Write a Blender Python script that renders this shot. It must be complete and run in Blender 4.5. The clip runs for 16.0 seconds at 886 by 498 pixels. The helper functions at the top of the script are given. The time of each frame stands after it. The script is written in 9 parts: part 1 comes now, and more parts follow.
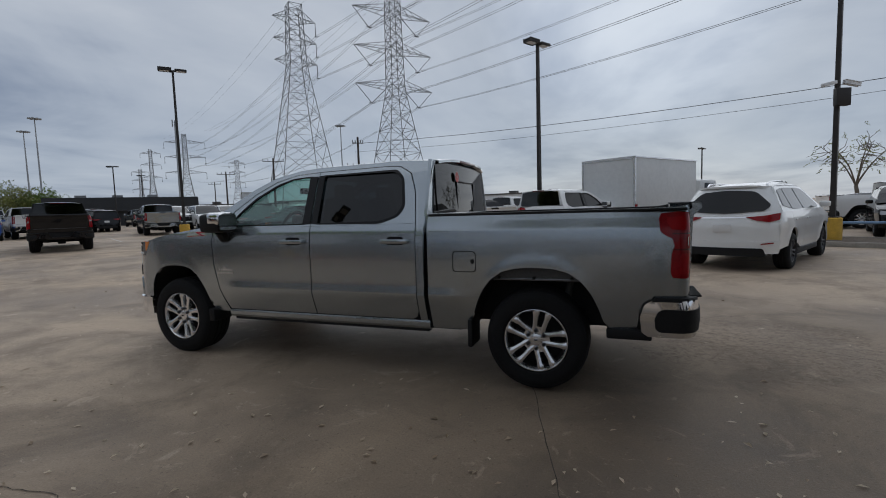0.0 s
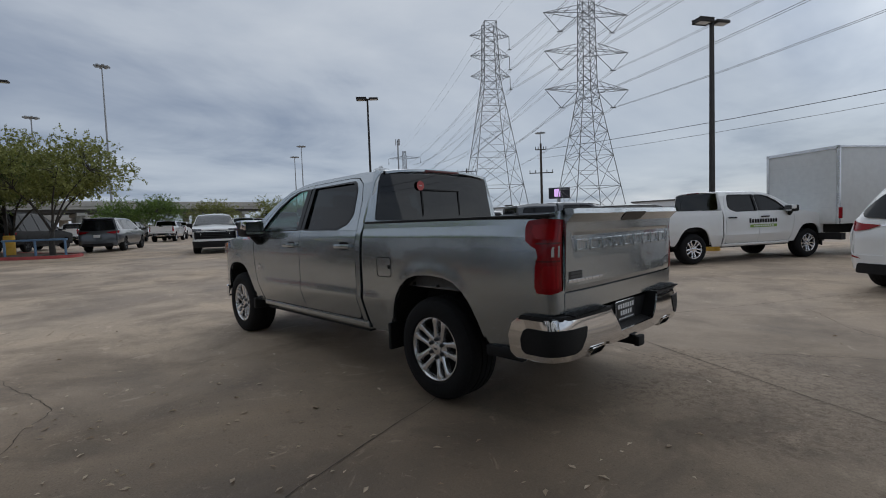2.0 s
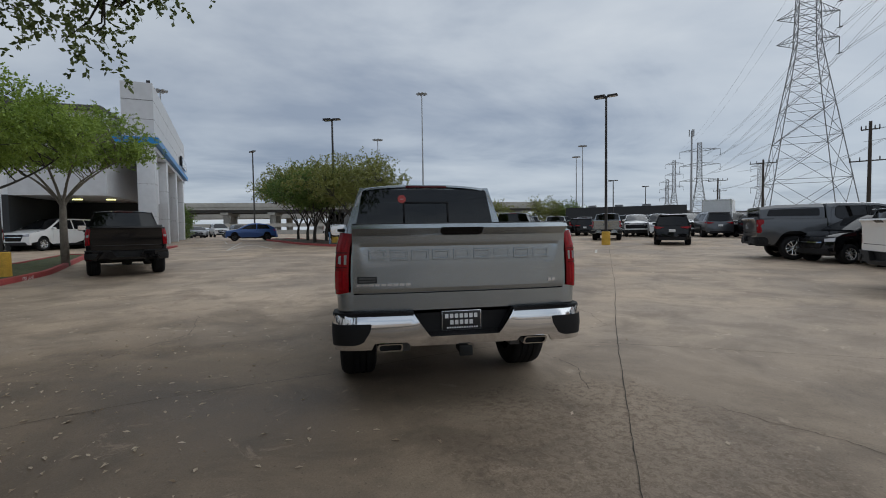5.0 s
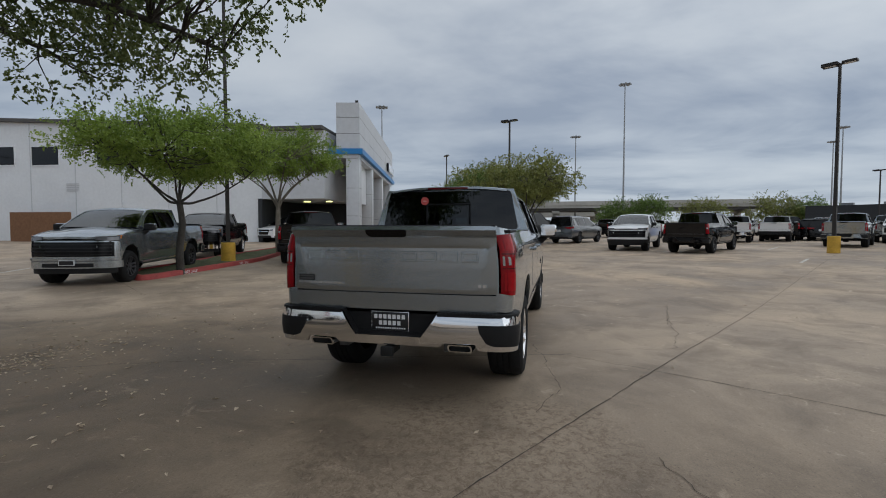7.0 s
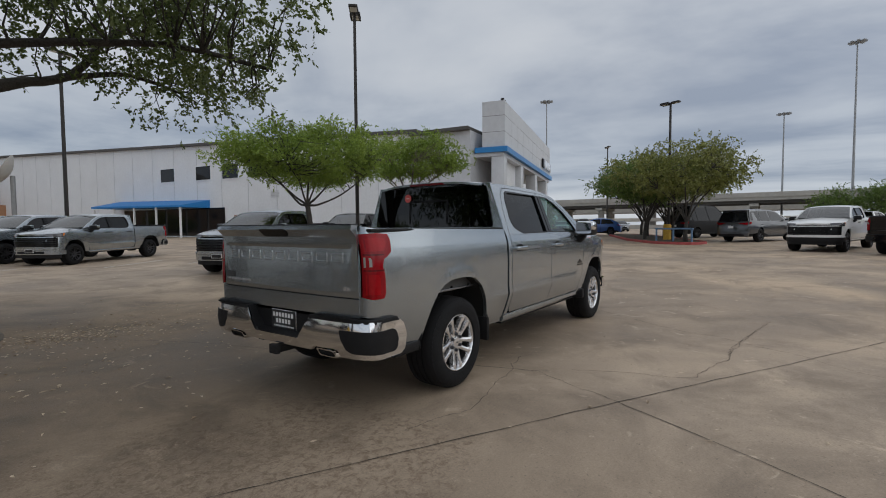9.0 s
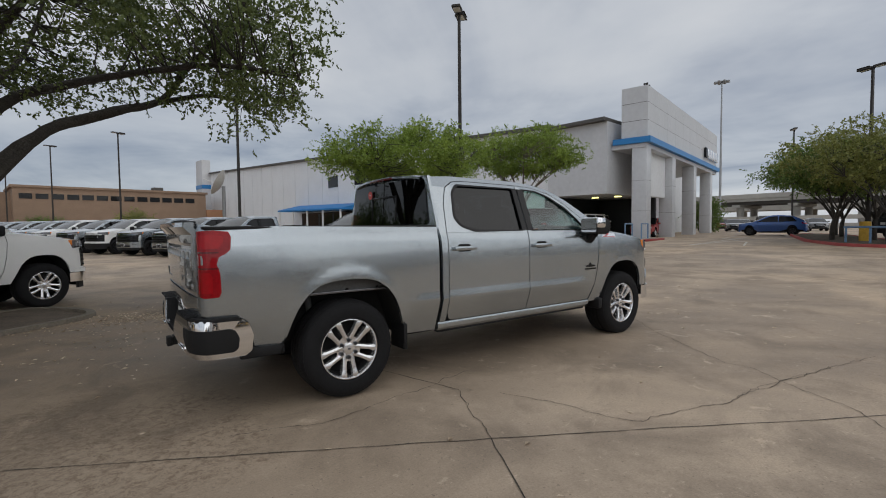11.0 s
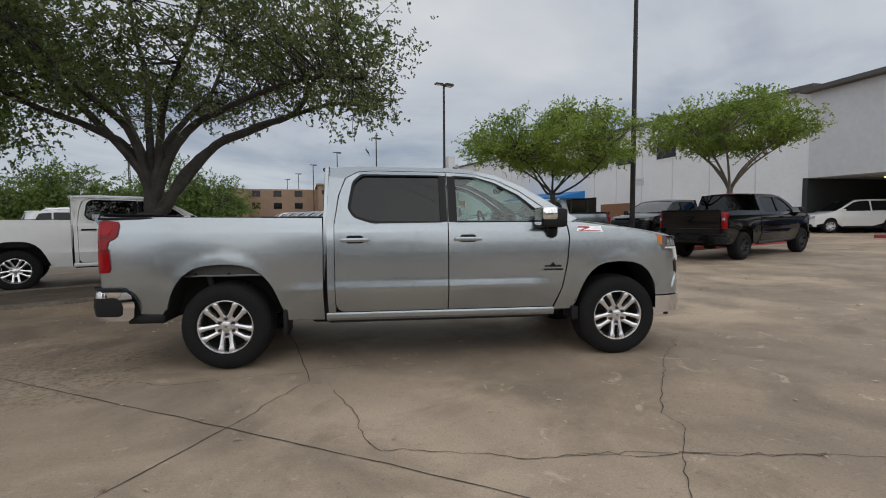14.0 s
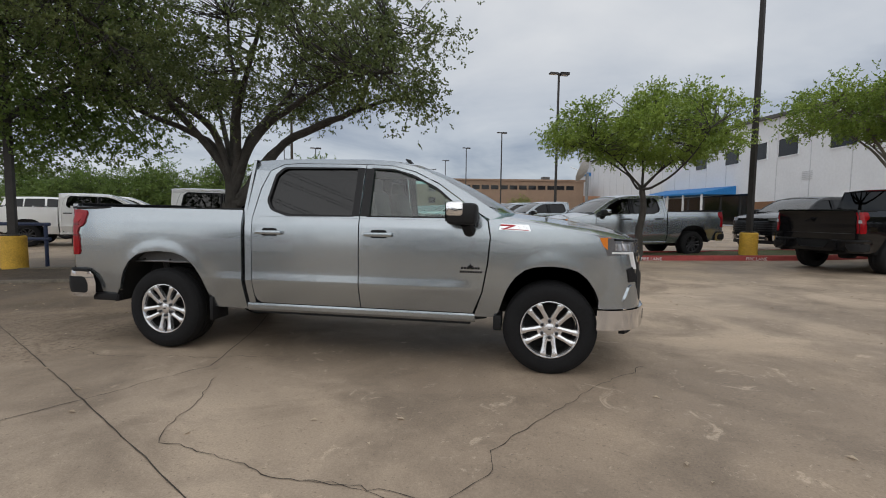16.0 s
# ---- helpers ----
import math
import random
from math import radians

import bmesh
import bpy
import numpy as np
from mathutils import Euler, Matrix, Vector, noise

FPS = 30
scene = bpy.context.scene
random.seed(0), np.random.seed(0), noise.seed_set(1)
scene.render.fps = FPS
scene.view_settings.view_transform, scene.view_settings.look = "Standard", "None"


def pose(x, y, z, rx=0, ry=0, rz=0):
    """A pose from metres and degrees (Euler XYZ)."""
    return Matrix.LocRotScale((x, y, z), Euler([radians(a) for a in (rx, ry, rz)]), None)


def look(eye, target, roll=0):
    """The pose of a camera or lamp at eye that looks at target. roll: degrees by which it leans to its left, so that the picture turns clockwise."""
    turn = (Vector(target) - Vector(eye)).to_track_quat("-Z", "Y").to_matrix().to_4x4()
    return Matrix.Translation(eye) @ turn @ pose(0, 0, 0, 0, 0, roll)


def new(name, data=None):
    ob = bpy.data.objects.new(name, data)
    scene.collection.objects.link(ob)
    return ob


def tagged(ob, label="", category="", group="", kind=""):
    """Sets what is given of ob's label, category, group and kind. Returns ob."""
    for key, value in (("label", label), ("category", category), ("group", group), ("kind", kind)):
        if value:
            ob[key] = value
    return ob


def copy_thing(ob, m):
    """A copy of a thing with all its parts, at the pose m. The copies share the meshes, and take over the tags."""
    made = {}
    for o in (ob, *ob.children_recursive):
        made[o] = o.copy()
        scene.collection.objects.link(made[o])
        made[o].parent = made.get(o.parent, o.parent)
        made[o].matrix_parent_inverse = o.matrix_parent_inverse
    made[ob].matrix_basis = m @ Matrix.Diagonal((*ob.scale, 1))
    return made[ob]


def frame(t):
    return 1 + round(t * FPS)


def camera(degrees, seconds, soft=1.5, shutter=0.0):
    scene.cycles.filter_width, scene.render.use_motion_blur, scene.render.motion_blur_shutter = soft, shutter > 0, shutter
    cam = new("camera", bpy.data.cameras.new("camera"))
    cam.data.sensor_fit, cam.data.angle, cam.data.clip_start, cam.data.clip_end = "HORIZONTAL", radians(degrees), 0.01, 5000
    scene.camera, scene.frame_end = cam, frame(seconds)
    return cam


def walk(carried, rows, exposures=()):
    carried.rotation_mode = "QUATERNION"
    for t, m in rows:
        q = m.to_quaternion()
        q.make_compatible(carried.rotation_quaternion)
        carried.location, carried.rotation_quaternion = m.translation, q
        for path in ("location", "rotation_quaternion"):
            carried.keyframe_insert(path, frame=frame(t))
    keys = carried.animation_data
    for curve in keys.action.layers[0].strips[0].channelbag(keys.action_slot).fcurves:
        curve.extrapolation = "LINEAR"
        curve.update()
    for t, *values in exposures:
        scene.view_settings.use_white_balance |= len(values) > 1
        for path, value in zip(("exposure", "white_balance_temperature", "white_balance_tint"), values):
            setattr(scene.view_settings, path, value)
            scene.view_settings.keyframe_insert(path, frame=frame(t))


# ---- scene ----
cam = camera(86.7, 16.0, 1.0)
PATH = [
    (0, (0.629, -4.553, 1.441), (-0.084, -2.692, 1.272), -1.8),
    (0.5, (1.064, -4.321, 1.43), (0.172, -2.536, 1.294), -2.3),
    (1, (1.585, -4.028, 1.404), (0.486, -2.361, 1.29), -2.1),
    (1.5, (2.095, -3.765, 1.398), (0.834, -2.217, 1.282), -2.0),
    (2, (2.621, -3.388, 1.373), (1.192, -1.992, 1.26), -2.0),
    (2.5, (3.101, -3.052, 1.371), (1.543, -1.802, 1.265), -2.1),
    (3, (3.517, -2.613, 1.369), (1.825, -1.551, 1.27), -1.9),
    (3.5, (3.873, -2.217, 1.364), (2.088, -1.32, 1.272), -1.7),
    (4, (4.166, -1.746, 1.379), (2.299, -1.034, 1.29), -1.4),
    (4.2, (4.296, -1.556, 1.384), (2.405, -0.911, 1.294), -1.3),
    (6.3, (4.768, 0.553, 1.412), (2.779, 0.365, 1.327), -0.2),
    (6.5, (4.734, 0.774, 1.414), (2.754, 0.5, 1.328), -0.2),
    (7, (4.571, 1.302, 1.411), (2.633, 0.814, 1.325), -0.0),
    (7.5, (4.391, 1.811, 1.41), (2.505, 1.152, 1.319), -0.1),
    (8, (4.101, 2.32, 1.41), (2.291, 1.475, 1.317), -0.3),
    (8.5, (3.806, 2.774, 1.404), (2.075, 1.776, 1.31), -0.4),
    (9, (3.409, 3.199, 1.415), (1.775, 2.049, 1.32), -0.4),
    (9.5, (3.017, 3.568, 1.42), (1.48, 2.292, 1.324), -0.4),
    (9.7, (2.836, 3.686, 1.416), (1.343, 2.359, 1.322), -0.4),
    (11.8, (0.756, 4.914, 1.367), (-0.177, 3.148, 1.268), -0.2),
    (12, (0.55, 5.009, 1.369), (-0.323, 3.212, 1.266), -0.0),
    (12.5, (0.089, 5.155, 1.356), (-0.638, 3.295, 1.241), 0.0),
    (13, (-0.461, 5.272, 1.367), (-1.018, 3.355, 1.246), -0.1),
    (13.5, (-0.941, 5.32, 1.354), (-1.346, 3.366, 1.227), -0.2),
    (14, (-1.51, 5.368, 1.37), (-1.729, 3.384, 1.242), -0.4),
    (14.5, (-1.98, 5.33, 1.357), (-2.029, 3.334, 1.232), -0.5),
    (15, (-2.54, 5.264, 1.381), (-2.423, 3.273, 1.239), -0.3),
    (15.5, (-3.011, 5.116, 1.37), (-2.78, 3.135, 1.214), -0.1),
    (16, (-3.56, 4.984, 1.376), (-3.198, 3.023, 1.225), 0.7),
]
EXPOSURES = [(0, -0.22, 6150, 9), (2.5, -0.10, 6180, 8), (4.5, 0.0, 6230, 7), (7.0, 0.07, 6320, 7), (9.5, 0.08, 6550, 9), (12.0, 0.16, 6650, 9), (14.0, 0.22, 6650, 9), (16.0, 0.31, 6650, 9)]
walk(cam, [(t, look(e, g, r)) for t, e, g, r in PATH], EXPOSURES)

# ---- world, sun ----
BOWL_X, BOWL_Y = 0.016, 0.006


def gz(x, y):
    """Height of the lot: level round the truck, rising gently away from it."""
    a, b = max(0.0, -x - 3.0), max(0.0, abs(y) - 3.0)
    z = BOWL_X * a + BOWL_Y * b
    return 0.62 * math.tanh(z / 0.62)


def build_world():
    w = bpy.data.worlds.new("overcast_sky")
    scene.world = w
    w.use_nodes = True
    nt = w.node_tree
    n, ln = nt.nodes, nt.links
    n.clear()
    out = n.new("ShaderNodeOutputWorld")
    bg = n.new("ShaderNodeBackground")
    ln.new(bg.outputs[0], out.inputs[0])
    sky = n.new("ShaderNodeTexSky")
    sky.sky_type = "NISHITA"
    sky.sun_disc = False
    sky.sun_elevation, sky.sun_rotation = radians(SUN_EL), radians(SUN_ROT)
    tc = n.new("ShaderNodeTexCoord")
    sep = n.new("ShaderNodeSeparateXYZ")
    ln.new(tc.outputs["Generated"], sep.inputs[0])
    zz = n.new("ShaderNodeMath")
    zz.operation = "MAXIMUM"
    zz.inputs[1].default_value = 0.0
    ln.new(sep.outputs[2], zz.inputs[0])
    add = n.new("ShaderNodeMath")
    add.inputs[1].default_value = 0.10
    ln.new(zz.outputs[0], add.inputs[0])
    div = n.new("ShaderNodeVectorMath")
    div.operation = "DIVIDE"
    comb = n.new("ShaderNodeCombineXYZ")
    for k in range(3):
        ln.new(add.outputs[0], comb.inputs[k])
    ln.new(tc.outputs["Generated"], div.inputs[0])
    ln.new(comb.outputs[0], div.inputs[1])
    mp = n.new("ShaderNodeMapping")
    mp.inputs["Scale"].default_value = (0.58, 0.40, 0.0)
    mp.inputs["Rotation"].default_value = (0, 0, radians(25))
    ln.new(div.outputs[0], mp.inputs[0])
    big = n.new("ShaderNodeTexNoise")
    big.inputs["Scale"].default_value = 0.9
    big.inputs["Detail"].default_value = 6
    big.inputs["Roughness"].default_value = 0.56
    big.inputs["Distortion"].default_value = 0.7
    ln.new(mp.outputs[0], big.inputs[0])
    fine = n.new("ShaderNodeTexNoise")
    fine.inputs["Scale"].default_value = 3.2
    fine.inputs["Detail"].default_value = 5
    ln.new(mp.outputs[0], fine.inputs[0])
    mix = n.new("ShaderNodeMix")
    mix.inputs[0].default_value = 0.25
    ln.new(big.outputs[0], mix.inputs[2])
    ln.new(fine.outputs[0], mix.inputs[3])
    ramp = n.new("ShaderNodeValToRGB")
    e = ramp.color_ramp.elements
    e[0].position, e[0].color = 0.36, (0.30, 0.335, 0.405, 1)
    e[1].position, e[1].color = 0.68, (0.60, 0.612, 0.635, 1)
    m = ramp.color_ramp.elements.new(0.50)
    m.color = (0.475, 0.50, 0.545, 1)
    ln.new(mix.outputs[0], ramp.inputs[0])
    # the deck brightens towards the zenith, and has a pale slit over the horizon
    up = n.new("ShaderNodeValToRGB")
    u = up.color_ramp.elements
    u[0].position, u[0].color = 0.0, (0.97, 0.99, 1.01, 1)
    u[1].position, u[1].color = 1.0, (1.36, 1.34, 1.31, 1)
    for p, c in ((0.06, (0.92, 0.95, 0.99)), (0.14, (0.85, 0.885, 0.935)), (0.30, (1.00, 1.01, 1.025)), (0.5, (1.08, 1.08, 1.08))):
        x = up.color_ramp.elements.new(p)
        x.color = (*c, 1)
    ln.new(zz.outputs[0], up.inputs[0])
    mul = n.new("ShaderNodeMix")
    mul.data_type, mul.blend_type = "RGBA", "MULTIPLY"
    mul.inputs[0].default_value = 1
    ln.new(ramp.outputs[0], mul.inputs[6])
    ln.new(up.outputs[0], mul.inputs[7])
    # thin deck in front of the sun: a soft glow round its place
    dot = n.new("ShaderNodeVectorMath")
    dot.operation = "DOT_PRODUCT"
    dot.inputs[1].default_value = SUN_DIR
    ln.new(tc.outputs["Generated"], dot.inputs[0])
    glow = n.new("ShaderNodeMapRange")
    glow.interpolation_type = "SMOOTHERSTEP"
    glow.inputs[1].default_value, glow.inputs[2].default_value = 0.95, 1.0
    glow.inputs[3].default_value, glow.inputs[4].default_value = 1.0, 1.30
    ln.new(dot.outputs[1], glow.inputs[0])
    fall = n.new("ShaderNodeMapRange")
    fall.inputs[1].default_value, fall.inputs[2].default_value = -1.0, 0.2
    fall.inputs[3].default_value, fall.inputs[4].default_value = 0.85, 1.0
    ln.new(dot.outputs[1], fall.inputs[0])
    both = n.new("ShaderNodeMath")
    both.operation = "MULTIPLY"
    ln.new(glow.outputs[0], both.inputs[0])
    ln.new(fall.outputs[0], both.inputs[1])
    gm = n.new("ShaderNodeVectorMath")
    gm.operation = "SCALE"
    ln.new(mul.outputs[2], gm.inputs[0])
    ln.new(both.outputs[0], gm.inputs[3])
    sm = n.new("ShaderNodeVectorMath")
    sm.operation = "MULTIPLY_ADD"
    sm.inputs[1].default_value = (0.005, 0.006, 0.007)
    ln.new(sky.outputs[0], sm.inputs[0])
    ln.new(gm.outputs[0], sm.inputs[2])
    ln.new(sm.outputs[0], bg.inputs[0])
    bg.inputs[1].default_value = SKY_STRENGTH


SUN_DIR = Vector((0.025, 0.953, 0.38)).normalized()
SUN_EL = math.degrees(math.asin(SUN_DIR.z))
SUN_ROT = math.degrees(math.atan2(SUN_DIR.x, SUN_DIR.y))
SKY_STRENGTH = 1.0
build_world()
sun = new("sun", bpy.data.lights.new("sun", "SUN"))
sun.data.energy, sun.data.angle, sun.data.color = 0.95, radians(110), (1.0, 0.97, 0.93)
sun.matrix_world = look(SUN_DIR * 100, (0, 0, 0))


# ---- materials ----
def mat(name, color, rough=0.6, metal=0.0, coat=0.0, var=0.0, scale=6.0, bump=0.0, bump_scale=60.0, spec=0.5, rnd=0.0, trans=0.0, flake=0.0, rvar=0.0, emit=None):
    """A principled material with two scales of mottling in colour, and bump."""
    m = bpy.data.materials.new(name)
    m.use_nodes = True
    nt = m.node_tree
    n, ln = nt.nodes, nt.links
    b = n["Principled BSDF"]
    b.inputs["Base Color"].default_value = (*color, 1)
    b.inputs["Roughness"].default_value = rough
    b.inputs["Metallic"].default_value = metal
    b.inputs["Coat Weight"].default_value = coat
    b.inputs["Coat Roughness"].default_value = 0.04
    b.inputs["Specular IOR Level"].default_value = spec
    b.inputs["Transmission Weight"].default_value = trans
    if emit:
        b.inputs["Emission Color"].default_value = (*emit[0], 1)
        b.inputs["Emission Strength"].default_value = emit[1]
    tc = n.new("ShaderNodeTexCoord")
    if var or rvar:
        a = n.new("ShaderNodeTexNoise")
        a.inputs["Scale"].default_value, a.inputs["Detail"].default_value = scale, 6
        c = n.new("ShaderNodeTexNoise")
        c.inputs["Scale"].default_value, c.inputs["Detail"].default_value = scale * 9, 4
        ln.new(tc.outputs["Object"], a.inputs[0])
        ln.new(tc.outputs["Object"], c.inputs[0])
        mx = n.new("ShaderNodeMath")
        mx.operation = "ADD"
        ln.new(a.outputs[0], mx.inputs[0])
        ln.new(c.outputs[0], mx.inputs[1])
        if var:
            mr = n.new("ShaderNodeMapRange")
            mr.inputs[1].default_value, mr.inputs[2].default_value = 0.7, 1.3
            mr.inputs[3].default_value, mr.inputs[4].default_value = 1 - var, 1 + var
            ln.new(mx.outputs[0], mr.inputs[0])
            sc = n.new("ShaderNodeVectorMath")
            sc.operation = "SCALE"
            sc.inputs[0].default_value = color
            ln.new(mr.outputs[0], sc.inputs[3])
            ln.new(sc.outputs[0], b.inputs["Base Color"])
            if rnd:
                oi = n.new("ShaderNodeObjectInfo")
                r2 = n.new("ShaderNodeMapRange")
                r2.inputs[3].default_value, r2.inputs[4].default_value = 1 - rnd, 1 + rnd
                ln.new(oi.outputs["Random"], r2.inputs[0])
                s2 = n.new("ShaderNodeVectorMath")
                s2.operation = "SCALE"
                ln.new(sc.outputs[0], s2.inputs[0])
                ln.new(r2.outputs[0], s2.inputs[3])
                ln.new(s2.outputs[0], b.inputs["Base Color"])
        if rvar:
            rr = n.new("ShaderNodeMapRange")
            rr.inputs[1].default_value, rr.inputs[2].default_value = 0.7, 1.3
            rr.inputs[3].default_value, rr.inputs[4].default_value = max(0.02, rough - rvar), min(1, rough + rvar)
            ln.new(mx.outputs[0], rr.inputs[0])
            ln.new(rr.outputs[0], b.inputs["Roughness"])
    if bump:
        t = n.new("ShaderNodeTexNoise")
        t.inputs["Scale"].default_value, t.inputs["Detail"].default_value = bump_scale, 4
        ln.new(tc.outputs["Object"], t.inputs[0])
        bp = n.new("ShaderNodeBump")
        bp.inputs["Strength"].default_value = bump
        bp.inputs["Distance"].default_value = 0.02
        ln.new(t.outputs[0], bp.inputs["Height"])
        ln.new(bp.outputs[0], b.inputs["Normal"])
    return m


def paint(name, color, metal=0.0, rough=0.35):
    return mat(name, color, rough, metal, coat=1.0, var=0.02, scale=0.8)


def glass(name, tint, bare=0.05):
    """Thin tinted pane: mostly clear, with the mirror of its face."""
    m = bpy.data.materials.new(name)
    m.use_nodes = True
    nt = m.node_tree
    n, ln = nt.nodes, nt.links
    n.clear()
    out = n.new("ShaderNodeOutputMaterial")
    tr = n.new("ShaderNodeBsdfTransparent")
    tr.inputs[0].default_value = (*tint, 1)
    gl = n.new("ShaderNodeBsdfGlossy")
    gl.inputs["Roughness"].default_value = 0.02
    fr = n.new("ShaderNodeLayerWeight")
    fr.inputs[0].default_value = 0.5
    pw = n.new("ShaderNodeMath")
    pw.operation = "POWER"
    pw.inputs[1].default_value = 5.0
    ln.new(fr.outputs["Facing"], pw.inputs[0])
    mx = n.new("ShaderNodeMixShader")
    k = n.new("ShaderNodeMath")
    k.operation = "MULTIPLY_ADD"
    k.inputs[1].default_value, k.inputs[2].default_value = 0.9, bare
    ln.new(pw.outputs[0], k.inputs[0])
    ln.new(k.outputs[0], mx.inputs[0])
    ln.new(tr.outputs[0], mx.inputs[1])
    ln.new(gl.outputs[0], mx.inputs[2])
    ln.new(mx.outputs[0], out.inputs[0])
    return m


def concrete(name, base, stain, warm):
    """Old lot concrete: broad stains, tyre grime, pale scuffs, fine grain, painted oak shade."""
    m = bpy.data.materials.new(name)
    m.use_nodes = True
    nt = m.node_tree
    n, ln = nt.nodes, nt.links
    b = n["Principled BSDF"]
    tc = n.new("ShaderNodeTexCoord")

    def nz(scale, detail, rough=0.55, dist=0.0):
        t = n.new("ShaderNodeTexNoise")
        t.inputs["Scale"].default_value, t.inputs["Detail"].default_value = scale, detail
        t.inputs["Roughness"].default_value, t.inputs["Distortion"].default_value = rough, dist
        ln.new(tc.outputs["Object"], t.inputs[0])
        return t.outputs[0]

    def ramp(src, lo, hi):
        r = n.new("ShaderNodeMapRange")
        r.inputs[1].default_value, r.inputs[2].default_value = lo, hi
        ln.new(src, r.inputs[0])
        return r.outputs[0]

    def mixc(f, a, c):
        x = n.new("ShaderNodeMix")
        x.data_type = "RGBA"
        ln.new(f, x.inputs[0])
        for s, v in ((6, a), (7, c)):
            if isinstance(v, tuple):
                x.inputs[s].default_value = (*v, 1)
            else:
                ln.new(v, x.inputs[s])
        return x.outputs[2]

    broad = ramp(nz(0.30, 6, 0.60, 0.6), 0.37, 0.66)
    mid = ramp(nz(0.9, 9, 0.66, 0.5), 0.46, 0.64)
    warmth = ramp(nz(0.10, 3), 0.35, 0.65)
    scuff = ramp(nz(2.6, 9, 0.72, 0.8), 0.61, 0.66)
    grain = ramp(nz(70, 4, 0.7), 0.3, 0.7)
    spots = ramp(nz(14, 5, 0.7), 0.62, 0.74)
    speck = ramp(nz(34, 3, 0.6), 0.63, 0.70)
    pale = ramp(nz(7, 6, 0.7, 0.5), 0.60, 0.72)
    c = mixc(warmth, base, warm)
    c = mixc(broad, c, stain)
    half = n.new("ShaderNodeMath")
    half.operation = "MULTIPLY"
    half.inputs[1].default_value = 0.55
    ln.new(mid, half.inputs[0])
    c = mixc(half.outputs[0], c, tuple(v * 0.55 for v in stain))
    sc = n.new("ShaderNodeMath")
    sc.operation = "MULTIPLY"
    sc.inputs[1].default_value = 0.5
    ln.new(scuff, sc.inputs[0])
    c = mixc(sc.outputs[0], c, tuple(min(1, v * 1.35) for v in base))
    sp = n.new("ShaderNodeMath")
    sp.operation = "MULTIPLY"
    sp.inputs[1].default_value = 0.45
    ln.new(spots, sp.inputs[0])
    c = mixc(sp.outputs[0], c, tuple(v * 0.4 for v in stain))
    for src, amount, tone in ((speck, 0.5, tuple(v * 0.45 for v in stain)), (pale, 0.30, tuple(min(1, v * 1.25) for v in base))):
        q = n.new("ShaderNodeMath")
        q.operation = "MULTIPLY"
        q.inputs[1].default_value = amount
        ln.new(src, q.inputs[0])
        c = mixc(q.outputs[0], c, tone)
    # spalled patches with bare aggregate, and pale flaked skin along their edges
    patch = nz(0.55, 8, 0.68, 1.2)
    core = ramp(patch, 0.62, 0.66)
    grit = ramp(nz(24, 6, 0.75), 0.42, 0.62)
    k1 = n.new("ShaderNodeMath")
    k1.operation = "MULTIPLY"
    ln.new(core, k1.inputs[0])
    ln.new(grit, k1.inputs[1])
    k2 = n.new("ShaderNodeMath")
    k2.operation = "MULTIPLY"
    k2.inputs[1].default_value = 0.55
    ln.new(k1.outputs[0], k2.inputs[0])
    c = mixc(k2.outputs[0], c, (stain[0] * 0.62, stain[1] * 0.50, stain[2] * 0.42))
    flake = ramp(nz(1.7, 10, 0.74, 1.6), 0.64, 0.67)
    k3 = n.new("ShaderNodeMath")
    k3.operation = "MULTIPLY"
    k3.inputs[1].default_value = 0.42
    ln.new(flake, k3.inputs[0])
    c = mixc(k3.outputs[0], c, tuple(min(1, v * 1.28) for v in base))
    # small pale flakes and dark pits over the whole skin
    for src, amount, tone in ((ramp(nz(10, 8, 0.78, 1.4), 0.605, 0.66), 0.50, tuple(min(1, v * 1.32) for v in base)), (ramp(nz(21, 7, 0.75, 0.8), 0.61, 0.67), 0.30, tuple(v * 0.5 for v in stain))):
        q = n.new("ShaderNodeMath")
        q.operation = "MULTIPLY"
        q.inputs[1].default_value = amount
        ln.new(src, q.inputs[0])
        c = mixc(q.outputs[0], c, tone)
    # a rough spalled stretch of slab behind the truck
    away = n.new("ShaderNodeVectorMath")
    away.operation = "DISTANCE"
    away.inputs[1].default_value = (1.95, 0.85, 0)
    ln.new(tc.outputs["Object"], away.inputs[0])
    ragged = n.new("ShaderNodeMath")
    ragged.operation = "MULTIPLY_ADD"
    ragged.inputs[1].default_value = 3.2
    ln.new(nz(1.1, 9, 0.72, 0.6), ragged.inputs[0])
    ln.new(away.outputs[1], ragged.inputs[2])
    zone = ramp(ragged.outputs[0], 2.95, 2.55)
    for src, amount, tone in ((ramp(nz(16, 9, 0.8, 0.6), 0.46, 0.60), 0.62, (stain[0] * 0.60, stain[1] * 0.50, stain[2] * 0.42)), (ramp(nz(23, 8, 0.8, 0.9), 0.56, 0.64), 0.55, tuple(min(1, v * 1.22) for v in base))):
        q, q2 = n.new("ShaderNodeMath"), n.new("ShaderNodeMath")
        q.operation = q2.operation = "MULTIPLY"
        q2.inputs[1].default_value = amount
        ln.new(src, q.inputs[0])
        ln.new(zone, q.inputs[1])
        ln.new(q.outputs[0], q2.inputs[0])
        c = mixc(q2.outputs[0], c, tone)
    # tannin grime washed out from the planted strip, with the oak's shade painted in
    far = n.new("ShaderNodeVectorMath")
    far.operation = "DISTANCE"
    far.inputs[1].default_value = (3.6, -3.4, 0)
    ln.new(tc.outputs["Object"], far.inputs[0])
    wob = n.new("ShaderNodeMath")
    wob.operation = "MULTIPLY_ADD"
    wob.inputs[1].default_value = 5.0
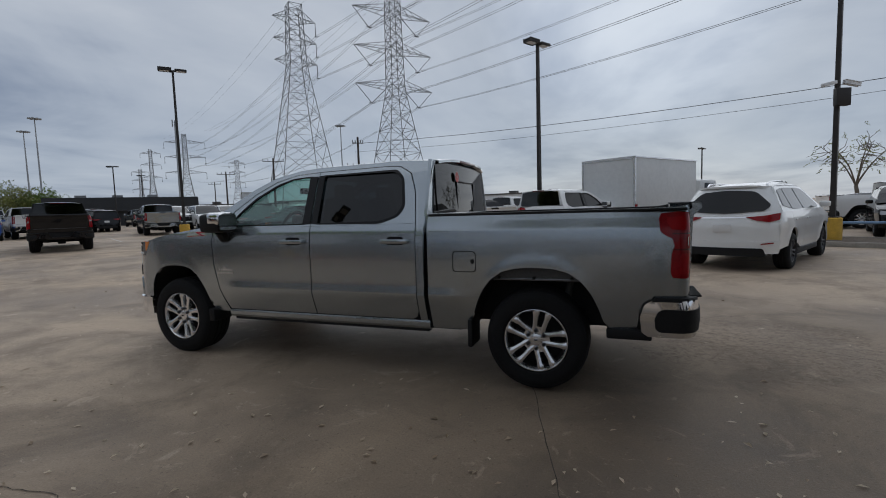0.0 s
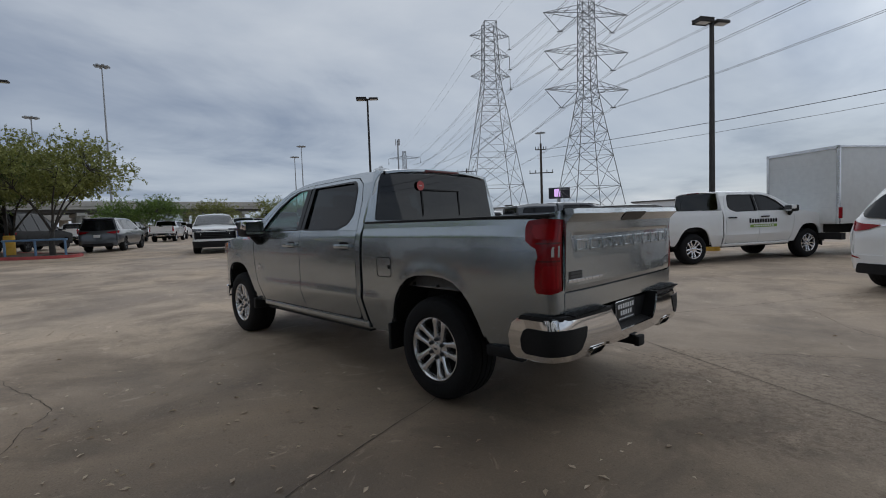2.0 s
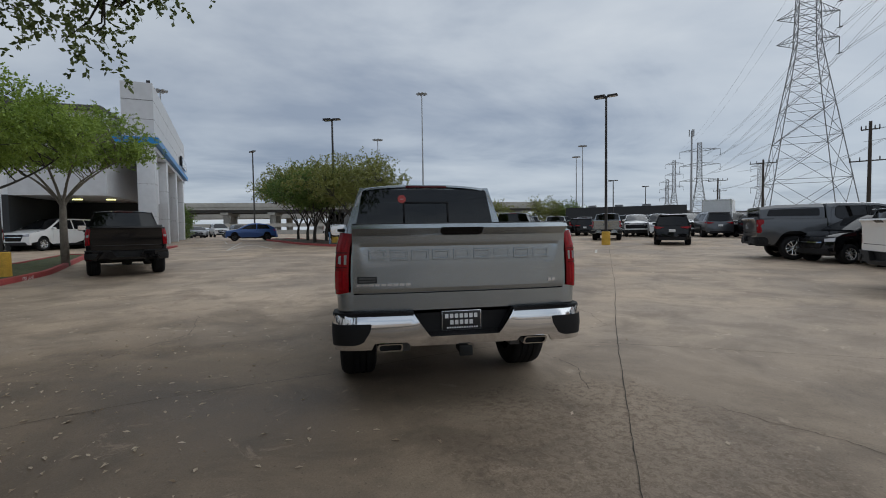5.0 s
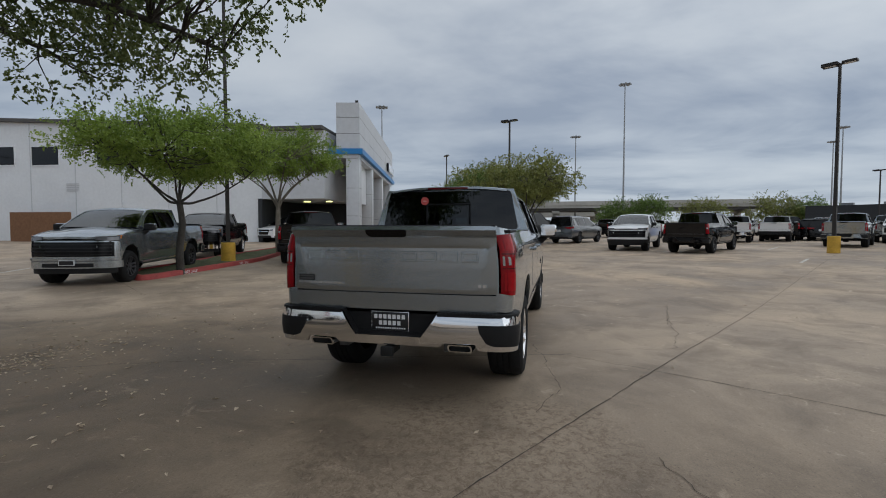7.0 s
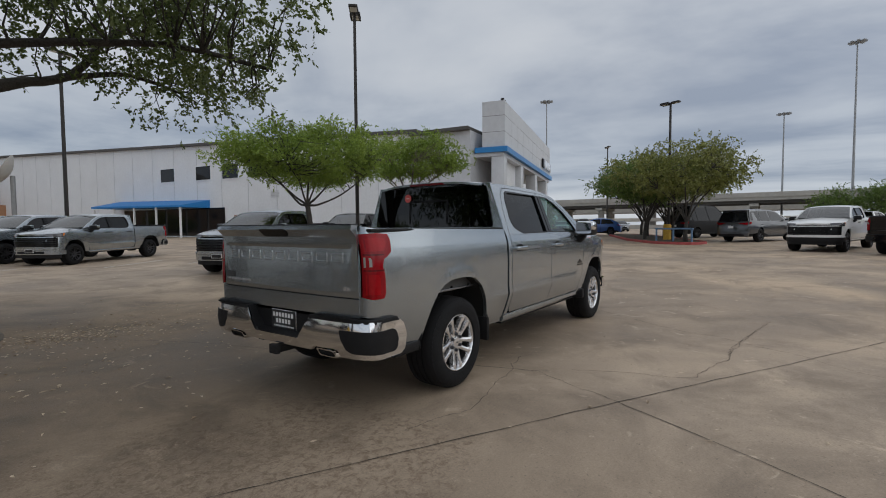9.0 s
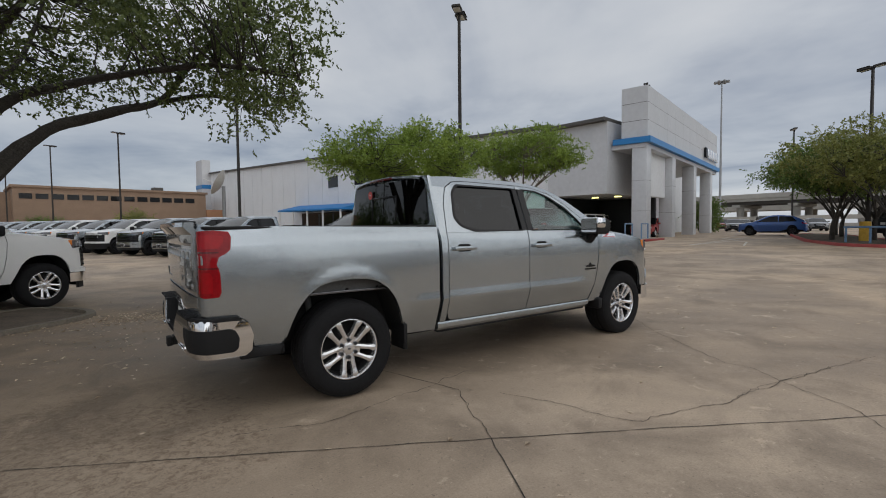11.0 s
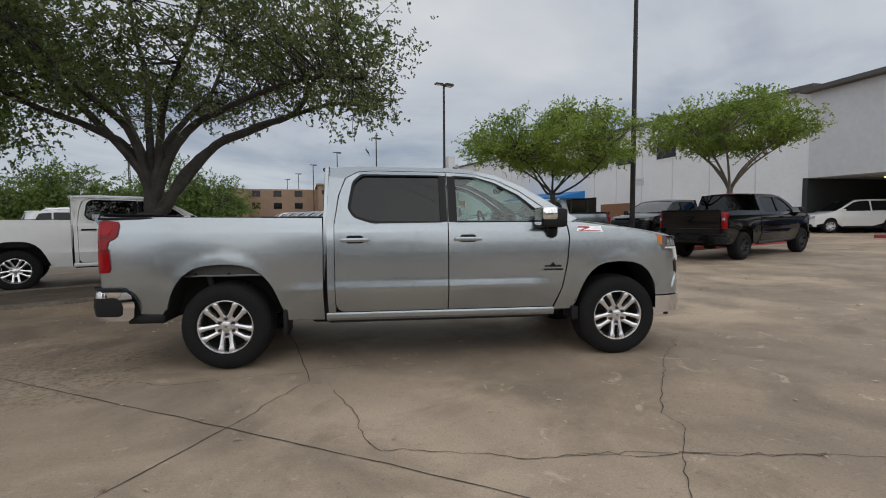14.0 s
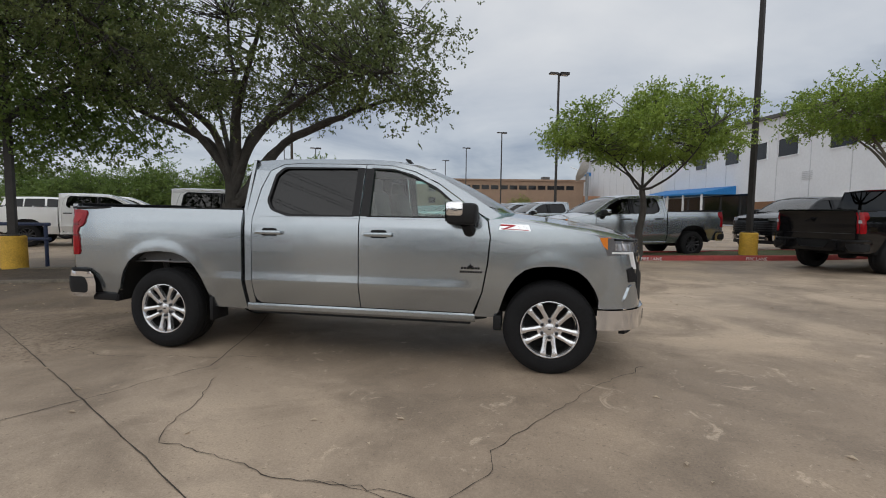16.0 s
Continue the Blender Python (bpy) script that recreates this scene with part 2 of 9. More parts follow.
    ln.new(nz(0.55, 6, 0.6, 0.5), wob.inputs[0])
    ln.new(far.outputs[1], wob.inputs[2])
    grime_shade = n.new("ShaderNodeMapRange")
    grime_shade.interpolation_type = "SMOOTHSTEP"
    grime_shade.inputs[1].default_value, grime_shade.inputs[2].default_value = 5.2, 11.5
    grime_shade.inputs[3].default_value, grime_shade.inputs[4].default_value = 0.84, 0.0
    ln.new(wob.outputs[0], grime_shade.inputs[0])
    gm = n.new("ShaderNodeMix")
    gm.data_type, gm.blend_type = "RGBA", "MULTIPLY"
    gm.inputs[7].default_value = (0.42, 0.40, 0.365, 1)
    ln.new(grime_shade.outputs[0], gm.inputs[0])
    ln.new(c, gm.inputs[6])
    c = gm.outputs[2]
    g = n.new("ShaderNodeMix")
    g.data_type, g.blend_type = "RGBA", "OVERLAY"
    g.inputs[0].default_value = 0.16
    ln.new(c, g.inputs[6])
    ln.new(grain, g.inputs[7])
    ln.new(g.outputs[2], b.inputs["Base Color"])
    rr = n.new("ShaderNodeMapRange")
    rr.inputs[3].default_value, rr.inputs[4].default_value = 0.82, 0.56
    ln.new(broad, rr.inputs[0])
    ln.new(rr.outputs[0], b.inputs["Roughness"])
    bp = n.new("ShaderNodeBump")
    bp.inputs["Strength"].default_value, bp.inputs["Distance"].default_value = 0.22, 0.01
    ln.new(grain, bp.inputs["Height"])
    ln.new(bp.outputs[0], b.inputs["Normal"])
    return m


def leafy(name, dark, light):
    m = mat(name, dark, 0.55)
    nt = m.node_tree
    n, ln = nt.nodes, nt.links
    b = n["Principled BSDF"]
    g = n.new("ShaderNodeNewGeometry")
    tc = n.new("ShaderNodeTexCoord")
    t = n.new("ShaderNodeTexNoise")
    t.inputs["Scale"].default_value = 1.1
    ln.new(tc.outputs["Object"], t.inputs[0])
    a = n.new("ShaderNodeMath")
    a.operation = "MULTIPLY_ADD"
    a.inputs[1].default_value = 0.55
    ln.new(g.outputs["Random Per Island"], a.inputs[0])
    k = n.new("ShaderNodeMapRange")
    k.inputs[1].default_value, k.inputs[2].default_value = 0.3, 0.7
    k.inputs[3].default_value, k.inputs[4].default_value = 0.0, 0.5
    ln.new(t.outputs[0], k.inputs[0])
    ln.new(k.outputs[0], a.inputs[2])
    x = n.new("ShaderNodeMix")
    x.data_type = "RGBA"
    x.inputs[6].default_value, x.inputs[7].default_value = (*dark, 1), (*light, 1)
    ln.new(a.outputs[0], x.inputs[0])
    ln.new(x.outputs[2], b.inputs["Base Color"])
    tr = n.new("ShaderNodeBsdfTranslucent")
    ln.new(x.outputs[2], tr.inputs[0])
    ms = n.new("ShaderNodeMixShader")
    ms.inputs[0].default_value = 0.35
    out = n["Material Output"]
    ln.new(b.outputs[0], ms.inputs[1])
    ln.new(tr.outputs[0], ms.inputs[2])
    ln.new(ms.outputs[0], out.inputs[0])
    return m


GREY = paint("grey_metallic_paint", (0.388, 0.425, 0.453), 0.88, 0.235)
WHITE = paint("white_car_paint", (0.78, 0.78, 0.77))
BLACK = mat("black_car_paint", (0.005, 0.005, 0.006), 0.07, 0.0, 0.3, var=0.05, scale=2.0, spec=0.3)
DARKGREY = paint("dark_grey_paint", (0.085, 0.09, 0.098), 0.6, 0.3)
SILVER = paint("silver_paint", (0.17, 0.175, 0.18), 0.6, 0.3)
BLUE = paint("blue_paint", (0.03, 0.10, 0.33), 0.3, 0.3)
RED = paint("red_car_paint", (0.36, 0.02, 0.02), 0.1, 0.3)
CHROME = mat("chrome", (0.82, 0.82, 0.83), 0.07, 1.0, rvar=0.03, scale=3)
ALLOY = mat("bright_alloy", (0.80, 0.80, 0.81), 0.22, 0.85, var=0.03)
ALLOY_DARK = mat("dark_alloy", (0.06, 0.06, 0.065), 0.4, 0.8, var=0.1)
PLASTIC = mat("black_plastic", (0.009, 0.009, 0.010), 0.6, spec=0.3, var=0.15, scale=5, bump=0.15, bump_scale=300)
GLOSS = mat("gloss_black_trim", (0.008, 0.008, 0.009), 0.2, spec=0.25)
RUBBER = mat("tyre_rubber", (0.010, 0.010, 0.011), 0.8, spec=0.25, var=0.2, scale=5, bump=0.25, bump_scale=140)
UNDER = mat("underbody_black", (0.008, 0.008, 0.008), 0.85, var=0.2)
FRAME = mat("frame_rail_grey", (0.10, 0.10, 0.10), 0.6, 0.4, var=0.2)
SEAT = mat("dark_cabin_trim", (0.035, 0.035, 0.037), 0.7, var=0.15)
HEADLINER = mat("pale_headliner", (0.42, 0.41, 0.39), 0.9, var=0.05)
TINT = glass("tinted_glass", (0.018, 0.019, 0.023), 0.058)
CLEAR = glass("clear_glass", (0.60, 0.80, 0.74), 0.11)
SHADE = glass("privacy_glass", (0.014, 0.014, 0.016), 0.06)
SCREEN_GLASS = glass("windscreen_glass", (0.16, 0.19, 0.18), 0.20)
LAMP_RED = mat("red_lens", (0.25, 0.003, 0.007), 0.14, coat=0.12, var=0.18, scale=9, spec=0.25)
LAMP_BRIGHT = mat("bright_red_reflector", (0.32, 0.004, 0.008), 0.16, coat=0.1, spec=0.25, var=0.15, scale=30)
LAMP_DARKRED = mat("dark_red_lens", (0.10, 0.003, 0.005), 0.2, coat=0.3)
LAMP_CLEAR = mat("clear_lens", (0.42, 0.41, 0.42), 0.12, 0.6, coat=0.6)
LAMP_HOUSING = mat("lamp_housing", (0.13, 0.13, 0.14), 0.25, 0.3, coat=1.0, var=0.1, scale=18)
LAMP_AMBER = mat("amber_lens", (0.75, 0.22, 0.03), 0.15, coat=1.0)
BADGE_RED = mat("badge_red", (0.45, 0.02, 0.03), 0.3)
STICKER = mat("red_sticker", (0.62, 0.10, 0.09), 0.5)
PALE = mat("white_print", (0.75, 0.75, 0.75), 0.5)
PLATE = mat("dark_plate", (0.012, 0.012, 0.014), 0.35)
GREEN_PRINT = mat("green_print", (0.22, 0.36, 0.06), 0.5)
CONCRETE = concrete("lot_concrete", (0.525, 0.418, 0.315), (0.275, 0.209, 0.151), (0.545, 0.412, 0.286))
JOINT = mat("joint_tar", (0.065, 0.053, 0.041), 0.9, var=0.5, scale=3)
CRACK = mat("crack_dirt", (0.075, 0.060, 0.046), 0.95, var=0.5, scale=3)
SOIL = mat("island_soil", (0.095, 0.072, 0.052), 0.95, var=0.35, scale=2.5, bump=0.8, bump_scale=30)
GRASS = mat("worn_grass", (0.075, 0.085, 0.035), 0.95, var=0.4, scale=3, bump=0.8, bump_scale=60)
KERB = mat("kerb_concrete", (0.27, 0.245, 0.21), 0.85, var=0.25, scale=3, bump=0.3, bump_scale=80)
KERB_WORN = mat("grimy_kerb_concrete", (0.15, 0.128, 0.10), 0.9, var=0.35, scale=3, bump=0.4, bump_scale=60)
KERB_RED = mat("red_kerb_paint", (0.34, 0.055, 0.05), 0.7, var=0.28, scale=4, bump=0.3, bump_scale=80)
YELLOW = mat("yellow_base_paint", (0.60, 0.36, 0.045), 0.65, var=0.22, scale=4, bump=0.2)
POLE = mat("bronze_pole", (0.035, 0.031, 0.029), 0.55, 0.3, var=0.2)
STEEL = mat("galvanised_lattice", (0.23, 0.235, 0.24), 0.55, 0.3, var=0.15)
STEEL_FAR = mat("galvanised_mast", (0.32, 0.335, 0.35), 0.6, 0.2, var=0.1)
WIRE = mat("cable", (0.13, 0.135, 0.145), 0.6)
WOODPOLE = mat("utility_pole_wood", (0.05, 0.04, 0.032), 0.9, var=0.3)
BARK = mat("oak_bark", (0.056, 0.051, 0.045), 0.95, var=0.4, scale=5, bump=1.0, bump_scale=28)
BARK_PALE = mat("young_bark", (0.17, 0.145, 0.115), 0.95, var=0.4, scale=6, bump=0.8, bump_scale=40)
LEAF_OAK = leafy("oak_leaves", (0.040, 0.066, 0.019), (0.185, 0.225, 0.070))
LEAF_BRIGHT = leafy("young_leaves", (0.085, 0.15, 0.022), (0.36, 0.47, 0.085))
LEAF_OLIVE = leafy("olive_leaves", (0.09, 0.11, 0.028), (0.32, 0.33, 0.09))
LEAF_DARK = leafy("hedge_leaves", (0.048, 0.09, 0.020), (0.20, 0.29, 0.065))
LEAF_DRY = leafy("dry_leaf", (0.26, 0.17, 0.10), (0.78, 0.66, 0.50))
WALL_WHITE = mat("painted_panel_white", (0.74, 0.755, 0.775), 0.75, var=0.05, scale=0.5, bump=0.02)
WALL_GREY = mat("cladding_grey", (0.57, 0.58, 0.60), 0.55, 0.1, var=0.06, scale=0.4)
BLUE_TRIM = mat("blue_fascia", (0.02, 0.20, 0.50), 0.4, var=0.06)
AWNING = mat("blue_awning", (0.015, 0.19, 0.50), 0.6, var=0.1)
DARKWALL = mat("dark_cladding_and_shade", (0.022, 0.024, 0.027), 0.6, var=0.12, scale=0.4)
BRICKWALL = mat("brown_brickwork", (0.27, 0.185, 0.13), 0.85, var=0.12, scale=0.7, bump=0.2)
ORANGEWALL = mat("orange_brickwork", (0.36, 0.19, 0.105), 0.85, var=0.12, scale=0.7)
ROOFDARK = mat("roof_edge", (0.09, 0.085, 0.08), 0.7, var=0.1)
WINDOW_DARK = mat("dark_window", (0.008, 0.009, 0.011), 0.06, spec=0.35)
VIADUCT = mat("viaduct_concrete", (0.40, 0.385, 0.35), 0.85, var=0.12, scale=0.15)
BOXWHITE = mat("box_body_white", (0.66, 0.67, 0.665), 0.55, var=0.06, scale=0.8)
TIMBER = mat("timber_fence", (0.20, 0.10, 0.05), 0.85, var=0.2)
RAIL_DARK = mat("dark_blue_rail", (0.02, 0.035, 0.09), 0.5, var=0.2)
RAIL_BLUE = mat("blue_rail_paint", (0.14, 0.24, 0.38), 0.5, var=0.2)
LIGHT_ON = mat("canopy_lamp", (0.9, 0.85, 0.4), 0.5, emit=((1.0, 0.95, 0.35), 2.0))
SCREEN = mat("billboard_face", (0.02, 0.02, 0.03), 0.4)
SCREEN_LIT = mat("billboard_glow", (0.3, 0.1, 0.4), 0.4, emit=((0.85, 0.55, 1.0), 0.8))


# ---- mesh helpers ----
def finish(name, bm, material, parent=None, label="", angle=35.0, smooth=True):
    me = bpy.data.meshes.new(name)
    bm.to_mesh(me)
    bm.free()
    if smooth:
        me.polygons.foreach_set("use_smooth", [True] * len(me.polygons))
        me.set_sharp_from_angle(angle=radians(angle))
    for mm in material if isinstance(material, (list, tuple)) else (material,):
        me.materials.append(mm)
    ob = new(name, me)
    if parent:
        ob.parent = parent
    if label:
        tagged(ob, label)
    return ob


def part(name, bm, material, parent, label="", angle=35.0):
    return finish(name, bm, material, parent, label, angle)


def thing(name, m, label, category, group="", kind=""):
    e = new(name)
    e.empty_display_size = 0.2
    e.matrix_basis = m
    return tagged(e, label, category, group, kind)


def box(bm, x0, x1, y0, y1, z0, z1, bevel=0.0, m=None):
    r = bmesh.ops.create_cube(bm, size=1)
    vs = r["verts"]
    for v in vs:
        v.co = Vector((x0 + (v.co.x + 0.5) * (x1 - x0), y0 + (v.co.y + 0.5) * (y1 - y0), z0 + (v.co.z + 0.5) * (z1 - z0)))
    if bevel:
        es = list({e for v in vs for e in v.link_edges})
        r = bmesh.ops.bevel(bm, geom=es, offset=bevel, segments=2, affect="EDGES", profile=0.5)
        vs = list({v for f in r["faces"] for v in f.verts} | {v for v in vs if v.is_valid})
    if m is not None:
        bmesh.ops.transform(bm, matrix=m, verts=vs)
    return vs


def tube(bm, pts, radii, seg=8, cap=True):
    """A round bar along points with its radius at each."""
    pts = [Vector(p) for p in pts]
    if not isinstance(radii, (list, tuple)):
        radii = [radii] * len(pts)
    rings = []
    ref = None
    for i, p in enumerate(pts):
        d = (pts[min(i + 1, len(pts) - 1)] - pts[max(i - 1, 0)])
        d = d.normalized() if d.length > 1e-9 else Vector((0, 0, 1))
        if ref is None:
            ref = Vector((1, 0, 0)) if abs(d.x) < 0.8 else Vector((0, 1, 0))
        a = (ref - d * ref.dot(d)).normalized()
        ref = a
        b = d.cross(a)
        rings.append([bm.verts.new(p + (a * math.cos(2 * math.pi * k / seg) + b * math.sin(2 * math.pi * k / seg)) * radii[i]) for k in range(seg)])
    for r0, r1 in zip(rings, rings[1:]):
        for k in range(seg):
            bm.faces.new((r0[k], r0[(k + 1) % seg], r1[(k + 1) % seg], r1[k]))
    if cap:
        bm.faces.new(rings[0][::-1])
        bm.faces.new(rings[-1])


def lathe(bm, profile, axis_y=0.0, seg=40, sign=1, cx=0.0, cz=0.0):
    """Turns (radius, y) points round the y axis."""
    rings = []
    for r, y in profile:
        rings.append([bm.verts.new((cx + r * math.cos(2 * math.pi * k / seg), axis_y + sign * y, cz + r * math.sin(2 * math.pi * k / seg))) for k in range(seg)])
    for r0, r1 in zip(rings, rings[1:]):
        for k in range(seg):
            f = (r0[k], r0[(k + 1) % seg], r1[(k + 1) % seg], r1[k])
            bm.faces.new(f if sign > 0 else f[::-1])


def rounded(poly, r, n=4):
    """The polygon with its corners rounded by radius r."""
    out = []
    k = len(poly)
    for i in range(k):
        p, a, b = Vector(poly[i]), Vector(poly[i - 1]), Vector(poly[(i + 1) % k])
        da, db = (a - p), (b - p)
        t = min(r, da.length * 0.45, db.length * 0.45)
        pa, pb = p + da.normalized() * t, p + db.normalized() * t
        for j in range(n + 1):
            s = j / n
            q = pa * (1 - s) ** 2 + p * 2 * s * (1 - s) + pb * s ** 2
            out.append((q.x, q.y))
    return out


def sheet(bm, poly, fn, du=0.1, dv=0.1, thick=0.0, cuts_u=(), cuts_v=(), inward=None, hole=None):
    """A polygon in (u, v), cut into a grid and laid on a surface by fn(u, v); its rim is turned in by `inward`."""
    tmp = bmesh.new()
    if hole:
        loops = []
        for pl in (poly, hole):
            vs = [tmp.verts.new((u, v, 0)) for u, v in pl]
            loops += [tmp.edges.new((vs[i], vs[(i + 1) % len(vs)])) for i in range(len(vs))]
        bmesh.ops.triangle_fill(tmp, use_beauty=True, edges=loops)
    else:
        tmp.faces.new([tmp.verts.new((u, v, 0)) for u, v in poly])
    us, vs_ = [p[0] for p in poly], [p[1] for p in poly]
    lines = []
    if du:
        k = max(1, int((max(us) - min(us)) / du))
        lines += [((min(us) + (max(us) - min(us)) * i / k, 0, 0), (1, 0, 0)) for i in range(1, k)]
    if dv:
        k = max(1, int((max(vs_) - min(vs_)) / dv))
        lines += [((0, min(vs_) + (max(vs_) - min(vs_)) * i / k, 0), (0, 1, 0)) for i in range(1, k)]
    lines += [((c, 0, 0), (1, 0, 0)) for c in cuts_u] + [((0, c, 0), (0, 1, 0)) for c in cuts_v]
    for co, no in lines:
        bmesh.ops.bisect_plane(tmp, geom=tmp.verts[:] + tmp.edges[:] + tmp.faces[:], dist=1e-5, plane_co=co, plane_no=no)
    flat = {v: (v.co.x, v.co.y) for v in tmp.verts}
    for v, (a, b) in flat.items():
        v.co = Vector(fn(a, b))
    if thick:
        rim = [e for e in tmp.edges if e.is_boundary]
        r = bmesh.ops.extrude_edge_only(tmp, edges=rim)
        for v in r["geom"]:
            if isinstance(v, bmesh.types.BMVert):
                v.co += Vector(inward) * thick
    bmesh.ops.recalc_face_normals(tmp, faces=tmp.faces[:])
    me = bpy.data.meshes.new("tmp")
    tmp.to_mesh(me)
    tmp.free()
    bm.from_mesh(me)
    bpy.data.meshes.remove(me)


def loft(bm, stations):
    """One closed body through sections (x, half width, bottom, top)."""
    rows = [[bm.verts.new(p) for p in ((x, -w, z0), (x, w, z0), (x, w, z1), (x, -w, z1))] for x, w, z0, z1 in stations]
    for r0, r1 in zip(rows, rows[1:]):
        for k in range(4):
            bm.faces.new((r0[k], r0[(k + 1) % 4], r1[(k + 1) % 4], r1[k]))
    bm.faces.new(rows[0])
    bm.faces.new(rows[-1][::-1])
    bmesh.ops.recalc_face_normals(bm, faces=bm.faces[:])


def lerp(x, xs, ys):
    return float(np.interp(x, xs, ys))


# ---- pickup truck: x runs along it, the nose at -x; the rear axle stands over the origin ----
WB = 3.745
PROF_Z = (0.40, 0.50, 0.60, 0.70, 0.725, 0.74, 0.80, 0.87, 0.95, 1.05, 1.15, 1.23, 1.265, 1.285, 1.34, 1.42)
PROF_Y = (0.880, 0.918, 0.955, 0.988, 0.9930, 0.9920, 0.9855, 0.9850, 0.9865, 0.9868, 0.9835, 0.978, 0.974, 0.968, 0.951, 0.934)
PROF_0 = (0.900, 0.928, 0.953, 0.970, 0.974, 0.976, 0.9815, 0.986, 0.9885, 0.988, 0.984, 0.978, 0.974, 0.968, 0.951, 0.934)
ARCH_D = (0.0, 0.14, 0.25, 0.34, 0.415, 0.47, 0.51, 0.54)
ARCH_Z = (0.975, 0.968, 0.94, 0.88, 0.79, 0.67, 0.55, 0.44)


def arch_pts(cx, scale, z0, lift, n=11):
    """The wheel opening from its rear foot to its front foot, above z0."""
    pts = []
    for i in range(-n, n + 1):
        d = 0.54 * scale * abs(i / n) ** 0.75
        z = lerp(d / scale, ARCH_D, ARCH_Z) + lift
        if z > z0 + 0.005:
            pts.append((cx - math.copysign(d, i), z))
    return pts


def half_width(x, z):
    band = min(1.0, max(0.0, (x + 3.22) / 0.30)) if x < -1.5 else min(1.0, max(0.0, (-0.45 - x) / 0.25))
    y = lerp(z, PROF_Z, PROF_Y) * band + lerp(z, PROF_Z, PROF_0) * (1 - band)
    for cx, s, lift in ((0.0, 1.0, 0.0), (-WB, 0.86, -0.03)):
        dx = (x - cx) / s
        k = math.hypot(dx / 0.51, (z - 0.42 - lift) / 0.555) - 1
        t = min(1.0, max(0.0, (k - 0.10) / 0.07))
        if z > 0.42 and abs(dx) < 0.8:
            y += (0.007 if cx > -1 else 0.004) * (1 - t * t * (3 - 2 * t))
    y -= 0.030 * max(0.0, (x - 0.35) / 0.6) ** 2
    f = max(0.0, (-3.95 - x) / 0.40)
    y -= 0.055 * f * f
    return y


def wrap(s, r=0.085, x0=0.935):
    """Along the bed's side and round its rear corner: (x, how far in)."""
    if s <= x0:
        return s, 0.0
    a = (s - x0) / r
    if a < math.pi / 2:
        return x0 + r * math.sin(a), r * (1 - math.cos(a))
    return x0 + r, r + (s - x0 - r * math.pi / 2)


def upper_y(z):
    return 0.956 - (z - 1.32) * 0.375 - max(0, z - 1.78) * 0.45


ROOF_OUT = ((-0.92, 0.50), (-0.92, 0.60), (-0.92, 0.725), (-0.92, 0.80), (-0.92, 1.10), (-0.918, 1.22), (-0.915, 1.30), (-0.91, 1.33), (-0.895, 1.60), (-0.89, 1.78), (-0.885, 1.865), (-1.2, 1.885), (-2.05, 1.872), (-2.30, 1.85), (-2.54, 1.795), (-2.78, 1.69), (-3.0, 1.565), (-3.2, 1.44), (-3.32, 1.365))
ROOF_IN = ((-0.985, 0.50), (-0.985, 0.60), (-0.985, 0.725), (-0.985, 0.80), (-0.985, 1.10), (-0.985, 1.22), (-0.985, 1.30), (-0.985, 1.33), (-1.02, 1.60), (-1.08, 1.765), (-1.2, 1.832), (-1.35, 1.842), (-2.05, 1.828), (-2.30, 1.812), (-2.525, 1.755), (-2.755, 1.645), (-2.955, 1.505), (-3.125, 1.385), (-3.23, 1.325))
WIN_R = ((-1.99, 1.345), (-1.99, 1.785), (-1.24, 1.79), (-1.165, 1.72), (-1.125, 1.48), (-1.18, 1.40), (-1.34, 1.352))
WIN_F = ((-2.11, 1.345), (-2.11, 1.782), (-2.34, 1.765), (-2.52, 1.705), (-2.73, 1.595), (-2.90, 1.465), (-3.00, 1.36), (-2.98, 1.345))
HOOD_X = (-4.56, -4.44, -4.25, -4.0, -3.7, -3.4, -3.2)
HOOD_Z = (1.145, 1.188, 1.222, 1.264, 1.308, 1.345, 1.365)


def front_x(y):
    """The nose's line in plan."""
    return nose_pt(abs(y) if abs(y) < 0.8 else 0.8 + (abs(y) - 0.8) * 1.6, 0)[0]


NOSE_S = (0.0, 0.30, 0.60, 0.80, 0.95, 1.08, 1.18, 1.32)
NOSE_X = (-4.57, -4.565, -4.535, -4.46, -4.38, -4.285, -4.215, -4.10)
NOSE_Y = (0.0, 0.30, 0.60, 0.79, 0.885, 0.938, 0.955, 0.968)


def nose_pt(s, z, off=0.0):
    """Round the nose from one flank (-1.3) over the middle to the other; the face leans back a little towards its top."""
    a = abs(s)
    x, y = lerp(a, NOSE_S, NOSE_X), lerp(a, NOSE_S, NOSE_Y)
    x += 0.05 * max(0.0, (z - 0.85) / 0.33) ** 1.5 if a < 1.1 else 0.0
    n = Vector((-1, 0)) if a < 0.7 else Vector((-0.75, 0.66)) if a < 1.1 else Vector((-0.1, 0.99))
    return (x + n.x * off, math.copysign(y + n.y * off, s), z)


